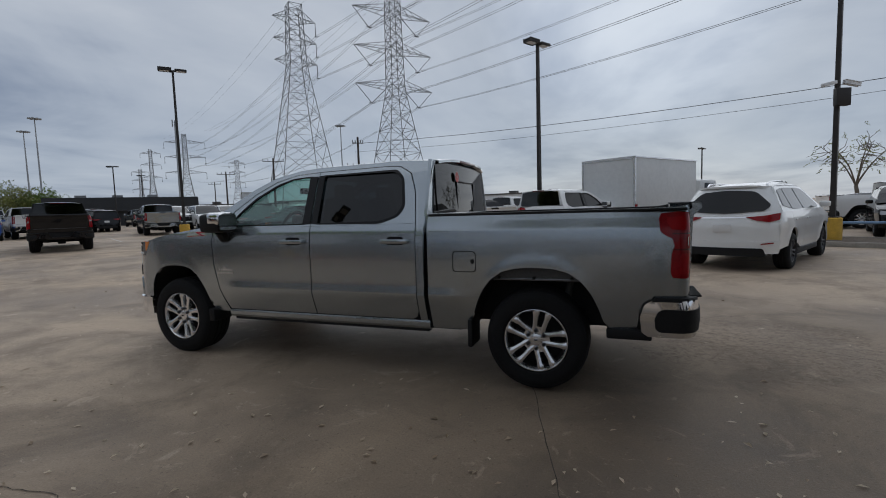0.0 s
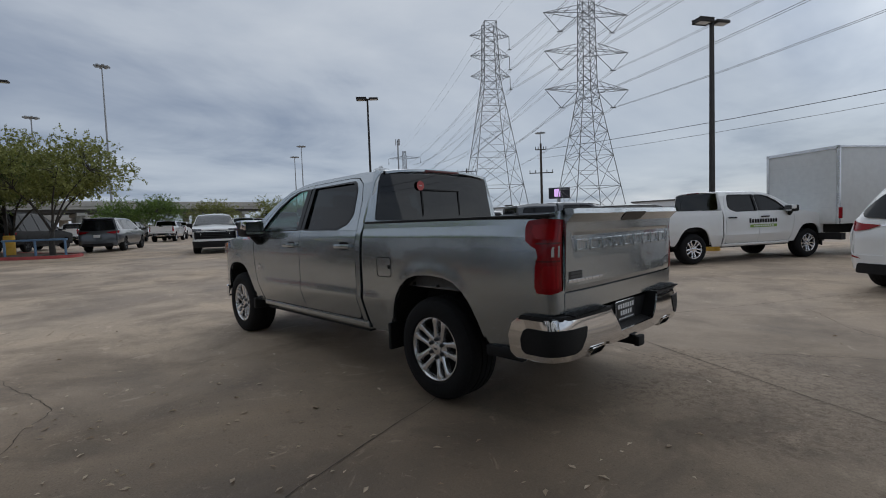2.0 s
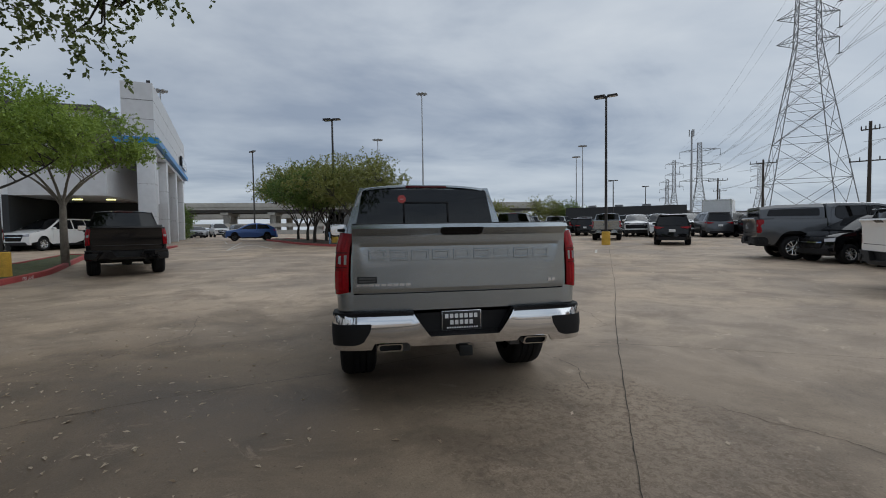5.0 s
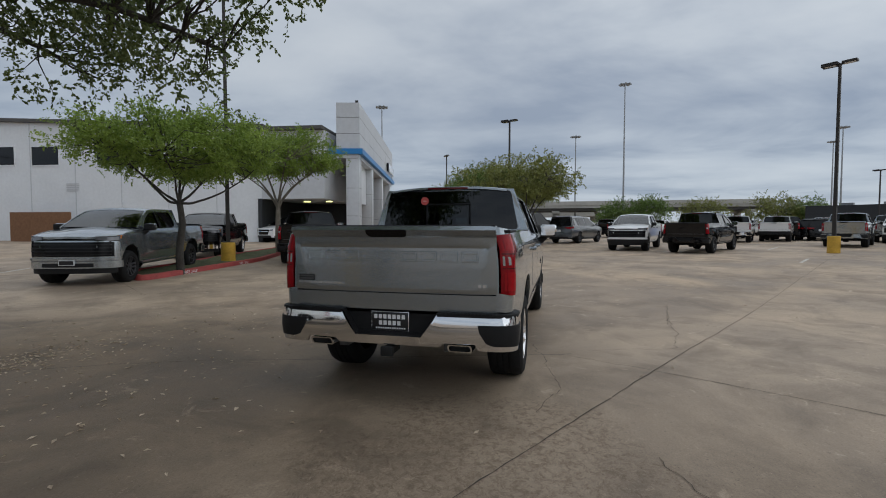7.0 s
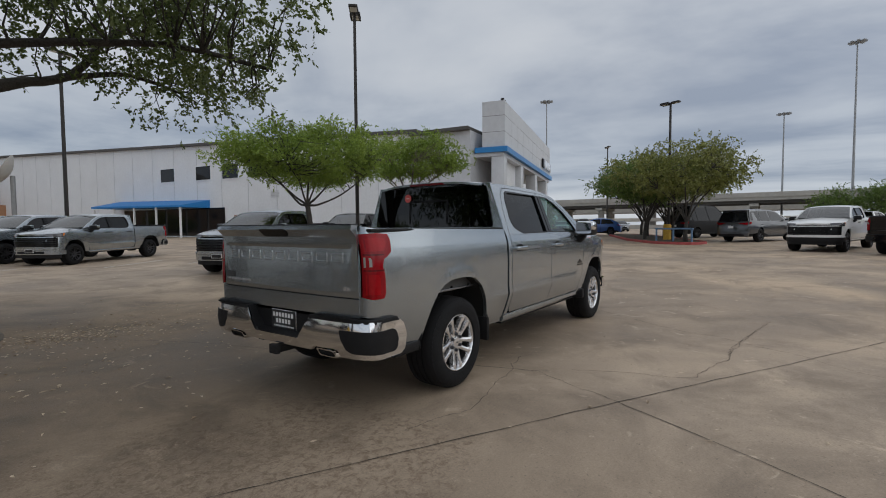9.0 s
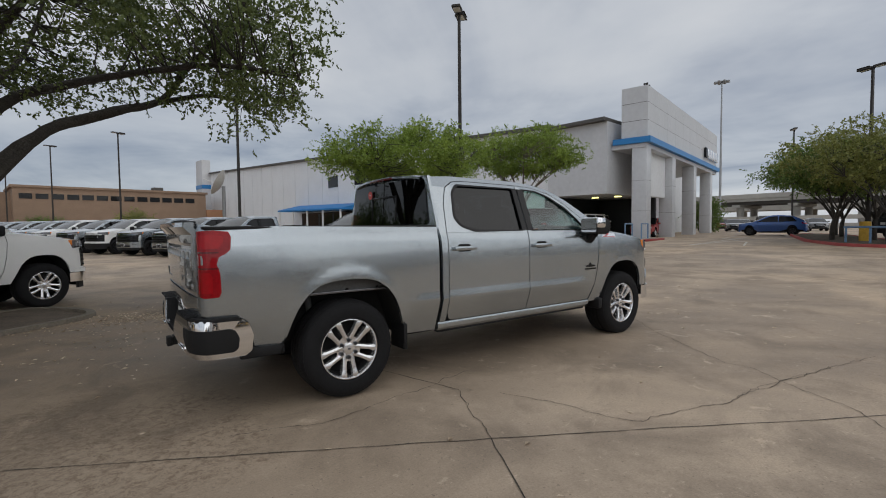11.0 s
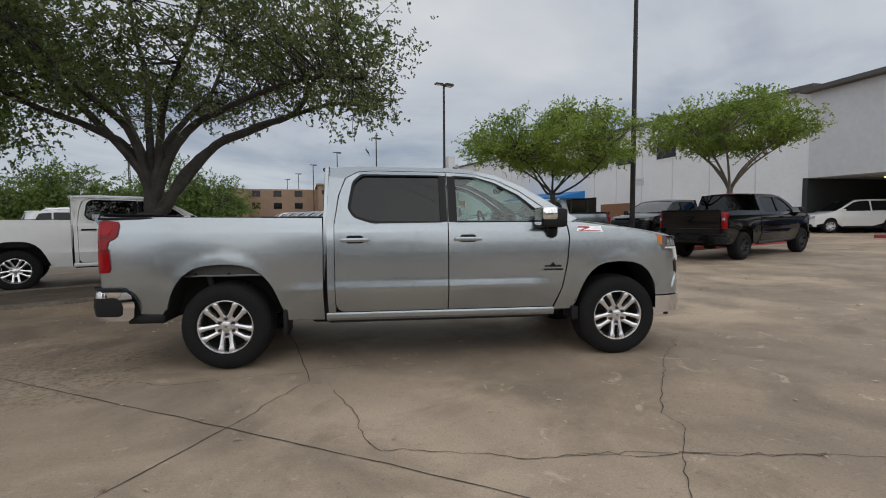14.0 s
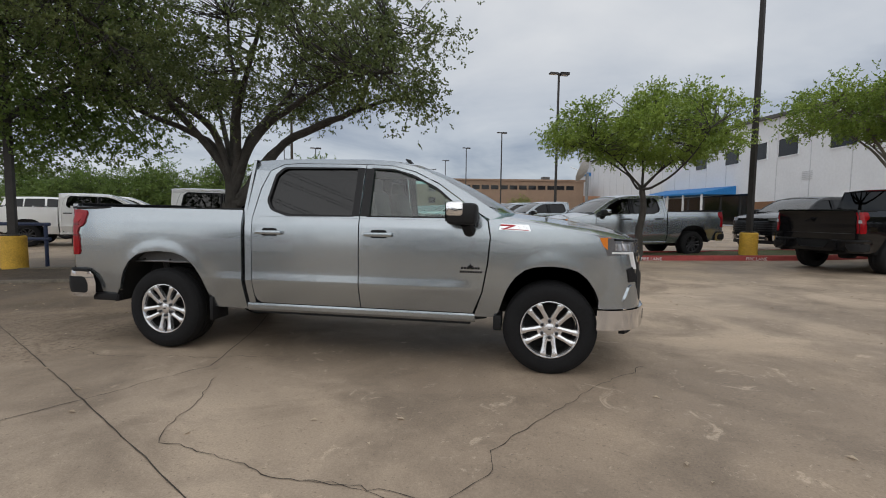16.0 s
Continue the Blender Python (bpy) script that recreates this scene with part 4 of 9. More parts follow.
        rows.append([bm.verts.new((x, w0 * v, z0 + 0.045 * (1 - abs(v) ** 2.6))) for v in (-1, -0.92, -0.8, -0.55, -0.25, 0, 0.25, 0.55, 0.8, 0.92, 1)])
    for r0, r1 in zip(rows, rows[1:]):
        for j in range(10):
            bm.faces.new((r0[j], r0[j + 1], r1[j + 1], r1[j]))
    r = bmesh.ops.extrude_edge_only(bm, edges=[e for e in bm.edges if e.is_boundary])
    for v in r["geom"]:
        if isinstance(v, bmesh.types.BMVert):
            v.co.z -= 0.04
    roof = part("roof", bm, body, top, "", 30)
    bm = bmesh.new()
    for q in range(12):
        y0, y1 = -0.69 + 0.115 * q, -0.69 + 0.115 * (q + 1)
        zc = lambda y: 1.865 + 0.045 * (1 - (abs(y) / 0.735) ** 2.6)
        xe = lambda y: -0.815 - 0.05 * (abs(y) / 0.69) ** 3
        vs = [bm.verts.new(p) for p in ((-0.90, y0, zc(y0) + 0.003), (xe(y0), y0, zc(y0) - 0.006), (xe(y0), y0, zc(y0) - 0.028), (-0.90, y0, zc(y0) - 0.045), (-0.90, y1, zc(y1) + 0.003), (xe(y1), y1, zc(y1) - 0.006), (xe(y1), y1, zc(y1) - 0.028), (-0.90, y1, zc(y1) - 0.045))]
        for i in range(4):
            bm.faces.new((vs[i], vs[(i + 1) % 4], vs[4 + (i + 1) % 4], vs[4 + i]))
    bmesh.ops.remove_doubles(bm, verts=bm.verts[:], dist=1e-5)
    bmesh.ops.recalc_face_normals(bm, faces=bm.faces[:])
    part("roof_lip", bm, body, roof, "", 40)
    bm = bmesh.new()
    box(bm, -0.86, -0.812, -0.24, 0.24, 1.872, 1.898, 0.006)
    part("high_brake_light", bm, LAMP_DARKRED, roof)
    if detail:
        bm = bmesh.new()
        tube(bm, [(-2.28, 0.0, 1.89), (-2.26, 0.0, 1.935), (-2.22, 0.0, 1.955)], [0.035, 0.02, 0.008], 8)
        part("antenna", bm, GLOSS, roof)
        bm = bmesh.new()
        box(bm, -1.05, -2.42, -0.66, 0.66, 1.80, 1.815)
        part("headliner", bm, HEADLINER, roof)
    # windscreen and rear window
    bm = bmesh.new()
    zt, zb = lerp(-2.46, ox, oz), 1.39
    rows = []
    for i in range(7):
        t = i / 6
        x = -2.44 + t * (-3.27 + 2.44)
        z0 = lerp(x, ox, oz) - 0.012
        w0 = upper_y(max(z0, 1.32)) - 0.03
        rows.append([bm.verts.new((x - 0.13 * (1 - v * v) * t - 0.02 * (1 - v * v), w0 * v, z0 + 0.04 * (1 - v * v) * (1 - t))) for v in (-1, -0.6, -0.2, 0.2, 0.6, 1)])
    for r0, r1 in zip(rows, rows[1:]):
        for j in range(5):
            bm.faces.new((r0[j], r0[j + 1], r1[j + 1], r1[j]))
    ws = part("windscreen", bm, CLEAR if detail else SCREEN_GLASS, top, "", 60)
    ws.visible_shadow = False

    def on_back(off=0.0):
        return lambda u, z: (-0.875 + 0.03 * (1 - (u / 0.8) ** 2) - 0.05 * (z - 1.40) + off, u, z)
    rw = [(-0.815, 1.42), (0.815, 1.42), (0.725, 1.845), (-0.725, 1.845)]
    bm = bmesh.new()
    sheet(bm, [(-0.90, 0.8), (0.90, 0.8), (0.93, 1.40), (0.765, 1.875), (-0.765, 1.875), (-0.93, 1.40)], on_back(-0.004), 0, 0, 0.03, (), (), (-1, 0, 0), hole=rounded(rw, 0.04))
    part("cab_back", bm, body, top)
    bm = bmesh.new()
    sheet(bm, rounded([(p[0] * 1.01, p[1] + (0.01 if p[1] > 1.6 else -0.01)) for p in rw], 0.04), on_back(0.006), 0.2, 0)
    rwin = part("rear_window", bm, windows, top, "tinted glass")
    if detail:
        rwin.visible_shadow = False
        bm = bmesh.new()
        for y0 in (-0.26, 0.26):
            box(bm, -0.872, -0.845, y0 - 0.012, y0 + 0.012, 1.43, 1.70, 0.003)
        box(bm, -0.872, -0.845, -0.27, 0.27, 1.69, 1.712, 0.003)
        part("slider_frame", bm, GLOSS, rwin)
        bm = bmesh.new()
        bmesh.ops.create_circle(bm, cap_ends=True, segments=8, radius=0.050, matrix=Matrix.Translation((-0.84, -0.285, 1.742)) @ Matrix.Rotation(radians(90), 4, "Y") @ Matrix.Rotation(radians(22.5), 4, "Z"))
        st = part("window_sticker", bm, STICKER, rwin, "red octagonal sticker")
        bm = bmesh.new()
        box(bm, -0.8385, -0.8375, -0.305, -0.265, 1.738, 1.746)
        part("sticker_print", bm, PALE, st)
    # bed
    bm = bmesh.new()
    box(bm, -0.86, 1.045, -0.80, 0.80, 0.86, 0.90)
    for s in (-1, 1):
        box(bm, -0.86, 1.045, s * 0.82 - 0.03, s * 0.82 + 0.03, 0.86, 1.385)
    box(bm, -0.875, -0.84, -0.83, 0.83, 0.80, 1.39)
    part("bed_liner", bm, PLASTIC, top)
    # tailgate: proud top lip, sunken field, lower strip
    bm = bmesh.new()

    def gate(y, z, off=0.0):
        x = 1.090 + lerp(z, (0.78, 0.90, 0.915, 0.93, 1.06, 1.10, 1.25, 1.29, 1.345, 1.375, 1.40, 1.432), (0.008, 0.016, 0.006, 0.014, 0.018, 0.020, 0.025, 0.026, 0.032, 0.060, 0.084, 0.076))
        inside = max(0.0, min(1.0, (0.795 - 0.25 * (1.30 - z) - abs(y)) / 0.03)) * max(0.0, min(1.0, (z - 0.95) / 0.31)) * max(0.0, min(1.0, (1.285 - z) / 0.022))
        return (x - 0.010 * inside - 0.022 * (abs(y) / 0.84) ** 4 + off, y, z)
    sheet(bm, [(-0.838, 0.915), (0.838, 0.915), (0.838, 1.432), (-0.838, 1.432)], gate, 0.05 if detail else 0.4, 0.03 if detail else 0.15, 0.06,
          (-0.80, -0.78, -0.76, 0.76, 0.78, 0.80) if detail else (), (1.25, 1.263, 1.267, 1.283, 1.288, 1.345, 1.375, 1.40) if detail else (1.36, 1.40), (-1, 0, 0))
    tg = part("tailgate", bm, body, top, "", 14)
    bm = bmesh.new()
    sheet(bm, [(-0.838, 0.775), (0.838, 0.775), (0.838, 0.905), (-0.838, 0.905)], gate, 0.2, 0, 0.05, (), (), (-1, 0, 0))
    part("tailgate_sill", bm, body, top)
    bm = bmesh.new()
    box(bm, 1.07, 1.148, -0.835, 0.835, 1.424, 1.440, 0.006)
    part("gate_cap", bm, PLASTIC, tg)
    bm = bmesh.new()
    sheet(bm, rounded([(-0.155, 1.345), (0.125, 1.345), (0.15, 1.365), (0.15, 1.405), (-0.18, 1.405), (-0.18, 1.365)], 0.012), lambda u, v: gate(u, v, 0.006), 0, 0, 0.012, (), (), (-1, 0, 0))
    part("gate_handle", bm, GLOSS, tg)
    if bars:
        for k in range(9):
            bm = bmesh.new()
            y0 = -0.722 + 0.1615 * k
            loops = []
            for inset, off in ((0.0, -0.001), (0.0045, 0.006), (0.0165, 0.006), (0.021, -0.001)):
                pl = rounded([(y0 + inset, 1.155 + inset), (y0 + 0.135 - inset, 1.155 + inset), (y0 + 0.135 - inset, 1.238 - inset), (y0 + inset, 1.238 - inset)], 0.004)
                loops.append([bm.verts.new(gate(u, v, off)) for u, v in pl])
            n_ = len(loops[0])
            for la, lb in zip(loops, loops[1:]):
                for q in range(n_):
                    bm.faces.new((la[q], la[(q + 1) % n_], lb[(q + 1) % n_], lb[q]))
            bmesh.ops.recalc_face_normals(bm, faces=bm.faces[:])
            part("raised_bar", bm, body, tg)
    if detail:
        for k in range(9):
            bm = bmesh.new()
            y0 = -0.812 + 0.046 * k
            sheet(bm, [(y0, 0.967), (y0 + 0.036, 0.967), (y0 + 0.036, 0.985), (y0, 0.985)], lambda u, v: gate(u, v, 0.005), 0, 0, 0.006, (), (), (-1, 0, 0))
            part("badge_bar", bm, ALLOY, tg, "bright metal bar")
        bm = bmesh.new()
        sheet(bm, [(-0.805, 0.990), (-0.66, 0.990), (-0.66, 1.040), (-0.805, 1.040)], lambda u, v: gate(u, v, 0.003), 0.05, 0, 0.003, (), (), (-1, 0, 0))
        dl = part("dealer_decal", bm, PLATE, tg, "black decal with grey bars")
        bm = bmesh.new()
        for z0, z1 in ((1.019, 1.033), (0.998, 1.012)):
            sheet(bm, [(-0.795, z0), (-0.67, z0), (-0.67, z1), (-0.795, z1)], lambda u, v: gate(u, v, 0.0045), 0.05, 0, 0.001, (), (), (-1, 0, 0))
        part("decal_print", bm, FRAME, dl)
        bm = bmesh.new()
        for k in range(2):
            y0 = 0.70 + 0.035 * k
            sheet(bm, [(y0, 0.965), (y0 + 0.025, 0.965), (y0 + 0.025, 0.990), (y0, 0.990)], lambda u, v: gate(u, v, 0.005), 0, 0, 0.006, (), (), (-1, 0, 0))
        part("trim_badge", bm, ALLOY, tg)
    # rear bumper
    def rear_pt(s_, z, off=0.0):
        """s_ runs from one side end (-1.52) over the middle (0) to the other."""
        a = abs(s_)
        if a < 0.80:
            x, y = 1.178 - 0.043 * (a / 0.95) ** 2.5, a
        elif a < 1.10:
            t = (a - 0.80) / 0.30
            x, y = 1.15 - 0.135 * t ** 1.8, 0.80 + 0.20 * math.sin(t * math.pi / 2)
        else:
            x, y = 1.015 - (a - 1.10), 1.0 - 0.03 * (a - 1.1)
        bulge = -0.10 * (z - 0.63) ** 2 / 0.02
        x += 0.2 * bulge if a < 1.1 else 0
        y += 0.12 * bulge
        n = Vector((1, 0)) if a < 0.9 else Vector((0.5, 0.86)) if a < 1.1 else Vector((0, 1))
        return (x + n.x * off, math.copysign(y + n.y * off, s_), z)
    bm = bmesh.new()
    lo = [(-1.27, 0.747), (-1.31, 0.715), (-1.338, 0.63), (-1.325, 0.52), (-1.285, 0.490), (-0.72, 0.495), (-0.69, 0.545), (-0.45, 0.545), (-0.42, 0.512), (0.42, 0.512), (0.45, 0.545), (0.69, 0.545), (0.72, 0.495), (1.285, 0.490), (1.325, 0.52), (1.338, 0.63), (1.31, 0.715), (1.27, 0.747), (1.0, 0.766), (0.40, 0.756), (0.27, 0.582), (-0.27, 0.582), (-0.40, 0.756), (-1.0, 0.766)]
    sheet(bm, lo, rear_pt, 0.06 if detail else 0.25, 0.07 if detail else 0.2, 0.03, (), (), (-1, 0, 0))
    rb = part("rear_bumper", bm, bumper, top, "", 30)
    # recess for the plate, cut down through the step
    bm = bmesh.new()
    outer = [bm.verts.new(rear_pt(u, z, -0.004)) for u, z in ((-0.40, 0.770), (-0.27, 0.580), (0.27, 0.580), (0.40, 0.770))]
    inner = [bm.verts.new(q) for q in ((1.07, -0.40, 0.775), (1.07, -0.29, 0.597), (1.07, 0.29, 0.597), (1.07, 0.40, 0.775))]
    for k in range(3):
        bm.faces.new((outer[k], outer[k + 1], inner[k + 1], inner[k]))
    bm.faces.new(inner)
    bmesh.ops.recalc_face_normals(bm, faces=bm.faces[:])
    part("plate_recess", bm, PLASTIC, rb)
    for s in (-1, 1):
        bm = bmesh.new()
        pl = [(s * 0.71, 0.692), (s * 1.21, 0.694), (s * 1.245, 0.676), (s * 1.268, 0.62), (s * 1.262, 0.55), (s * 1.235, 0.527), (s * 0.83, 0.535), (s * 0.775, 0.555), (s * 0.725, 0.63)]
        sheet(bm, rounded(pl, 0.015), lambda u, z: rear_pt(u, z, 0.004), 0.05, 0.06, 0.02, (), (), (-0.7, -0.7 * s, 0))
        part("corner_step", bm, PLASTIC, rb)
    bm = bmesh.new()

    def pad(u, v):
        p = rear_pt(u, 0.752)
        edge = 1.07 if abs(u) < 0.402 else p[0] + 0.001
        if abs(u) > 1.1:
            return (p[0], math.copysign(abs(p[1]) + 0.003 - 0.08 * v, u), 0.765 + 0.022 * v)
        return (lerp(v, (0, 1), (edge, min(edge - 0.02, 1.0))), p[1] * (1 - 0.06 * v * max(0.0, (abs(u) - 0.6) / 0.5)), 0.765 + 0.022 * v)
    sheet(bm, [(-1.27, 0.0), (1.27, 0.0), (1.27, 1.0), (-1.27, 1.0)], pad, 0.08, 0.5, 0.02, (-1.101, -1.099, -0.403, -0.401, 0.401, 0.403, 1.099, 1.101), (), (0, 0, -1))
    for s in (-1, 1):
        sheet(bm, [(s * 0.402, 0.752), (s * 1.0, 0.758), (s * 1.27, 0.742), (s * 1.25, 0.772), (s * 0.402, 0.772)], lambda u, z: rear_pt(u, z, 0.002), 0.06, 0, 0.02, (), (), (-1, 0, 0))
    if detail:
        for k in range(15):
            for s in (-1, 1):
                y = s * (0.45 + 0.028 * k)
                box(bm, 1.075, 1.155, y - 0.005, y + 0.005, 0.765, 0.778)
    part("step_pad", bm, PLASTIC, rb)
    # number plate with plain bars
    if detail:
        bm = bmesh.new()
        box(bm, 1.071, 1.086, -0.168, 0.148, 0.600, 0.757, 0.006)
        plt = part("plate", bm, ALLOY, rb, "bright plate frame")
        bm = bmesh.new()
        box(bm, 1.086, 1.089, -0.162, 0.142, 0.606, 0.751, 0.002)
        part("plate_face", bm, PLATE, plt, "black plate with pale bars")
        for z0, z1, y0, n_, w in ((0.698, 0.732, -0.142, 7, 0.027), (0.648, 0.682, -0.102, 5, 0.027), (0.618, 0.630, -0.128, 13, 0.013)):
            for k in range(n_):
                bm = bmesh.new()
                y1 = y0 + (w + 0.0115 if w > 0.02 else 0.0195) * k
                box(bm, 1.089, 1.0905, y1, y1 + w, z0, z1)
                part("plate_bar", bm, PALE, plt)
        bm = bmesh.new()
        box(bm, 0.98, 1.19, -0.04, 0.04, 0.432, 0.492, 0.008)
        box(bm, 1.16, 1.20, -0.05, 0.05, 0.425, 0.500, 0.008)
        part("tow_hitch", bm, UNDER, top)
        for s in (-1, 1):
            bm = bmesh.new()
            sheet(bm, rounded([(s * 0.475, 0.472), (s * 0.665, 0.472), (s * 0.665, 0.540), (s * 0.475, 0.540)], 0.025), lambda u, z: (1.120 + 0.05 * (z - 0.46) / 0.08, u, z), 0, 0, 0.2, (), (), (-1, 0, 0.0),
                  hole=rounded([(s * 0.488, 0.482), (s * 0.652, 0.482), (s * 0.652, 0.530), (s * 0.488, 0.530)], 0.02))
            ex = part("exhaust_tip", bm, CHROME, top)
            bm = bmesh.new()
            sheet(bm, rounded([(s * 0.480, 0.476), (s * 0.66, 0.476), (s * 0.66, 0.536), (s * 0.480, 0.536)], 0.02), lambda u, z: (1.090 + 0.05 * (z - 0.46) / 0.08, u, z), 0, 0)
            part("exhaust_bore", bm, UNDER, ex)
    # underside, frame, axles
    bm = bmesh.new()
    loft(bm, ((-4.35, 0.84, 0.45, 1.0), (-4.22, 0.84, 0.45, 1.0), (-4.20, 0.55, 0.46, 1.11), (-3.22, 0.55, 0.46, 1.11), (-3.20, 0.86, 0.45, 1.26), (-3.05, 0.88, 0.43, 1.26), (-0.62, 0.88, 0.43, 1.25), (-0.60, 0.60, 0.46, 0.86), (0.57, 0.60, 0.46, 0.86), (0.58, 0.84, 0.51, 0.86), (1.0, 0.84, 0.51, 0.86)))
    part("underbody", bm, UNDER, top)
    if detail:
        # unseen low box, added to deepen the shade on the ground below
        bm = bmesh.new()
        box(bm, -3.0, -0.7, -0.62, 0.62, 0.34, 0.45, 0.05)
        part("under_shade_box", bm, UNDER, top)
    bm = bmesh.new()
    for s in (-1, 1):
        box(bm, -4.2, 1.0, s * 0.45 - 0.04, s * 0.45 + 0.04, 0.44, 0.56)
    tube(bm, [(0, -0.8, 0.4), (0, 0.8, 0.4)], 0.05, 8)
    tube(bm, [(-WB, -0.8, 0.4), (-WB, 0.8, 0.4)], 0.04, 8)
    box(bm, -0.15, 0.15, -0.13, 0.13, 0.28, 0.52, 0.05)
    part("chassis_frame", bm, FRAME if detail else UNDER, top)
    for cx in (0.0, -WB):
        for s in (-1, 1):
            wheel(top, cx, s * 0.925, s, rim, detail)
    return top


# ---- the subject ----
def hero_extras(t):
    """Fuel door, side badges, fender decal and cabin of the subject."""
    def side(s, off):
        return lambda x, z: (x, s * (half_width(x, z) + off), z)
    bm = bmesh.new()
    ring = rounded([(-0.66, 0.93), (-0.46, 0.93), (-0.46, 1.10), (-0.66, 1.10)], 0.035)
    hole = rounded([(-0.654, 0.936), (-0.466, 0.936), (-0.466, 1.094), (-0.654, 1.094)], 0.032)
    sheet(bm, ring, side(-1, 0.002), 0, 0, 0, (), (), None, hole=hole)
    fd = part("fuel_door", bm, UNDER, t, "shut line of the fuel door")
    bm = bmesh.new()
    sheet(bm, rounded([(-0.505, 1.0), (-0.475, 1.0), (-0.475, 1.035), (-0.505, 1.035)], 0.012), side(-1, 0.004), 0, 0)
    part("finger_notch", bm, UNDER, fd)
    for s in (-1, 1):
        bm = bmesh.new()
        for k in range(9):
            x = -3.165 + 0.022 * k
            sheet(bm, [(x, 0.868), (x + 0.017, 0.868), (x + 0.017, 0.884), (x, 0.884)], side(s, 0.006), 0, 0, 0.005, (), (), (0, -s, 0))
        for k in range(7):
            x = -3.145 + 0.024 * k
            if k != 3:
                sheet(bm, [(x, 0.90), (x + 0.018, 0.90), (x + 0.018, 0.918), (x, 0.918)], side(s, 0.006), 0, 0, 0.005, (), (), (0, -s, 0))
        star = []
        for k in range(10):
            a, r = radians(90 + 36 * k), 0.032 if k % 2 == 0 else 0.013
            star.append((-3.063 + r * math.cos(a), 0.920 + r * math.sin(a)))
        sheet(bm, star, side(s, 0.008), 0, 0, 0.006, (), (), (0, -s, 0))
        part("side_badge", bm, ALLOY if s < 0 else GLOSS, t, "small metal star over short bars")
        # slanted fender decal in red and white
        bm = bmesh.new()
        x0 = -3.30
        sheet(bm, [(x0, 1.245), (x0 - 0.27, 1.235), (x0 - 0.25, 1.29), (x0 - 0.02, 1.295)], side(s, 0.003), 0.06, 0)
        dc = part("fender_decal", bm, ALLOY, t, "silver and red slanted decal")
        bm = bmesh.new()
        sheet(bm, [(x0 - 0.01, 1.278), (x0 - 0.13, 1.274), (x0 - 0.13, 1.288), (x0 - 0.02, 1.291)], side(s, 0.005), 0.05, 0)
        sheet(bm, [(x0 - 0.12, 1.285), (x0 - 0.02, 1.248), (x0 - 0.05, 1.246), (x0 - 0.145, 1.282)], side(s, 0.005), 0.05, 0)
        sheet(bm, [(x0 - 0.02, 1.250), (x0 - 0.25, 1.240), (x0 - 0.25, 1.246), (x0 - 0.02, 1.256)], side(s, 0.005), 0.05, 0)
        part("decal_red", bm, BADGE_RED, dc)
    # cabin
    for x0, back in ((-1.75, -1.25), (-2.62, -2.12)):
        for y0 in (-0.42, 0.42):
            bm = bmesh.new()
            box(bm, x0 - 0.05, x0 + 0.45, y0 - 0.26, y0 + 0.26, 0.85, 1.03, 0.05)
            st = part("seat", bm, SEAT, t)
            bm = bmesh.new()
            box(bm, -0.07, 0.07, y0 - 0.25, y0 + 0.25, 0, 0.62, 0.05, Matrix.Translation((back - 0.02, 0, 0.98)) @ Matrix.Rotation(radians(12), 4, "Y"))
            part("seat_back", bm, SEAT, st)
            bm = bmesh.new()
            box(bm, back + 0.06, back + 0.16, y0 - 0.13, y0 + 0.13, 1.55, 1.72, 0.04)
            part("headrest", bm, SEAT, st)
    bm = bmesh.new()
    box(bm, -3.20, -2.80, -0.86, 0.86, 1.05, 1.33, 0.06)
    box(bm, -2.93, -2.86, -0.12, 0.16, 1.22, 1.42, 0.02)
    part("dashboard", bm, SEAT, t)
    bm = bmesh.new()
    ring = [(-2.66 + 0.055 * math.sin(a), -0.42 + 0.19 * math.cos(a), 1.28 + 0.18 * math.sin(a)) for a in [2 * math.pi * k / 20 for k in range(21)]]
    tube(bm, ring, 0.017, 6, False)
    tube(bm, [(-2.66, -0.42, 1.28), (-2.85, -0.42, 1.22)], [0.06, 0.03], 8)
    tube(bm, [(-2.66, -0.60, 1.28), (-2.66, -0.24, 1.28)], 0.018, 6)
    part("steering_wheel", bm, SEAT, t)
    bm = bmesh.new()
    box(bm, -2.78, -2.72, -0.14, 0.14, 1.66, 1.73, 0.02)
    part("inside_mirror", bm, GLOSS, t)


hero = pickup(pose(0, 0, 0), GREY, "clean grey metallic crew-cab pickup with chrome bumpers parked on stained concrete", "", True, ALLOY, TINT)
hero_extras(hero)


# ---- ground ----
def build_ground():
    bm = bmesh.new()
    ts = [math.copysign(3000 * abs(k / 40) ** 3.0, k) for k in range(-40, 41)]
    xs = sorted({round(-5 + u, 3) for u in ts} | {-3.0, -4.0, -9.0, -12.0, -15.0, -18.0})
    ys = sorted({round(-2 + v, 3) for v in ts} | {-3.0, 3.0, 4.5, 7.0, 9.0, -5.0, -8.0})
    grid = [[bm.verts.new((x, y, gz(x, y))) for y in ys] for x in xs]
    for i in range(len(xs) - 1):
        for j in range(len(ys) - 1):
            bm.faces.new((grid[i][j], grid[i + 1][j], grid[i + 1][j + 1], grid[i][j + 1]))
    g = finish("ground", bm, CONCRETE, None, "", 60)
    return tagged(g, "stained warm-grey concrete of a parking lot", "ground", "", "structure")


ground = build_ground()


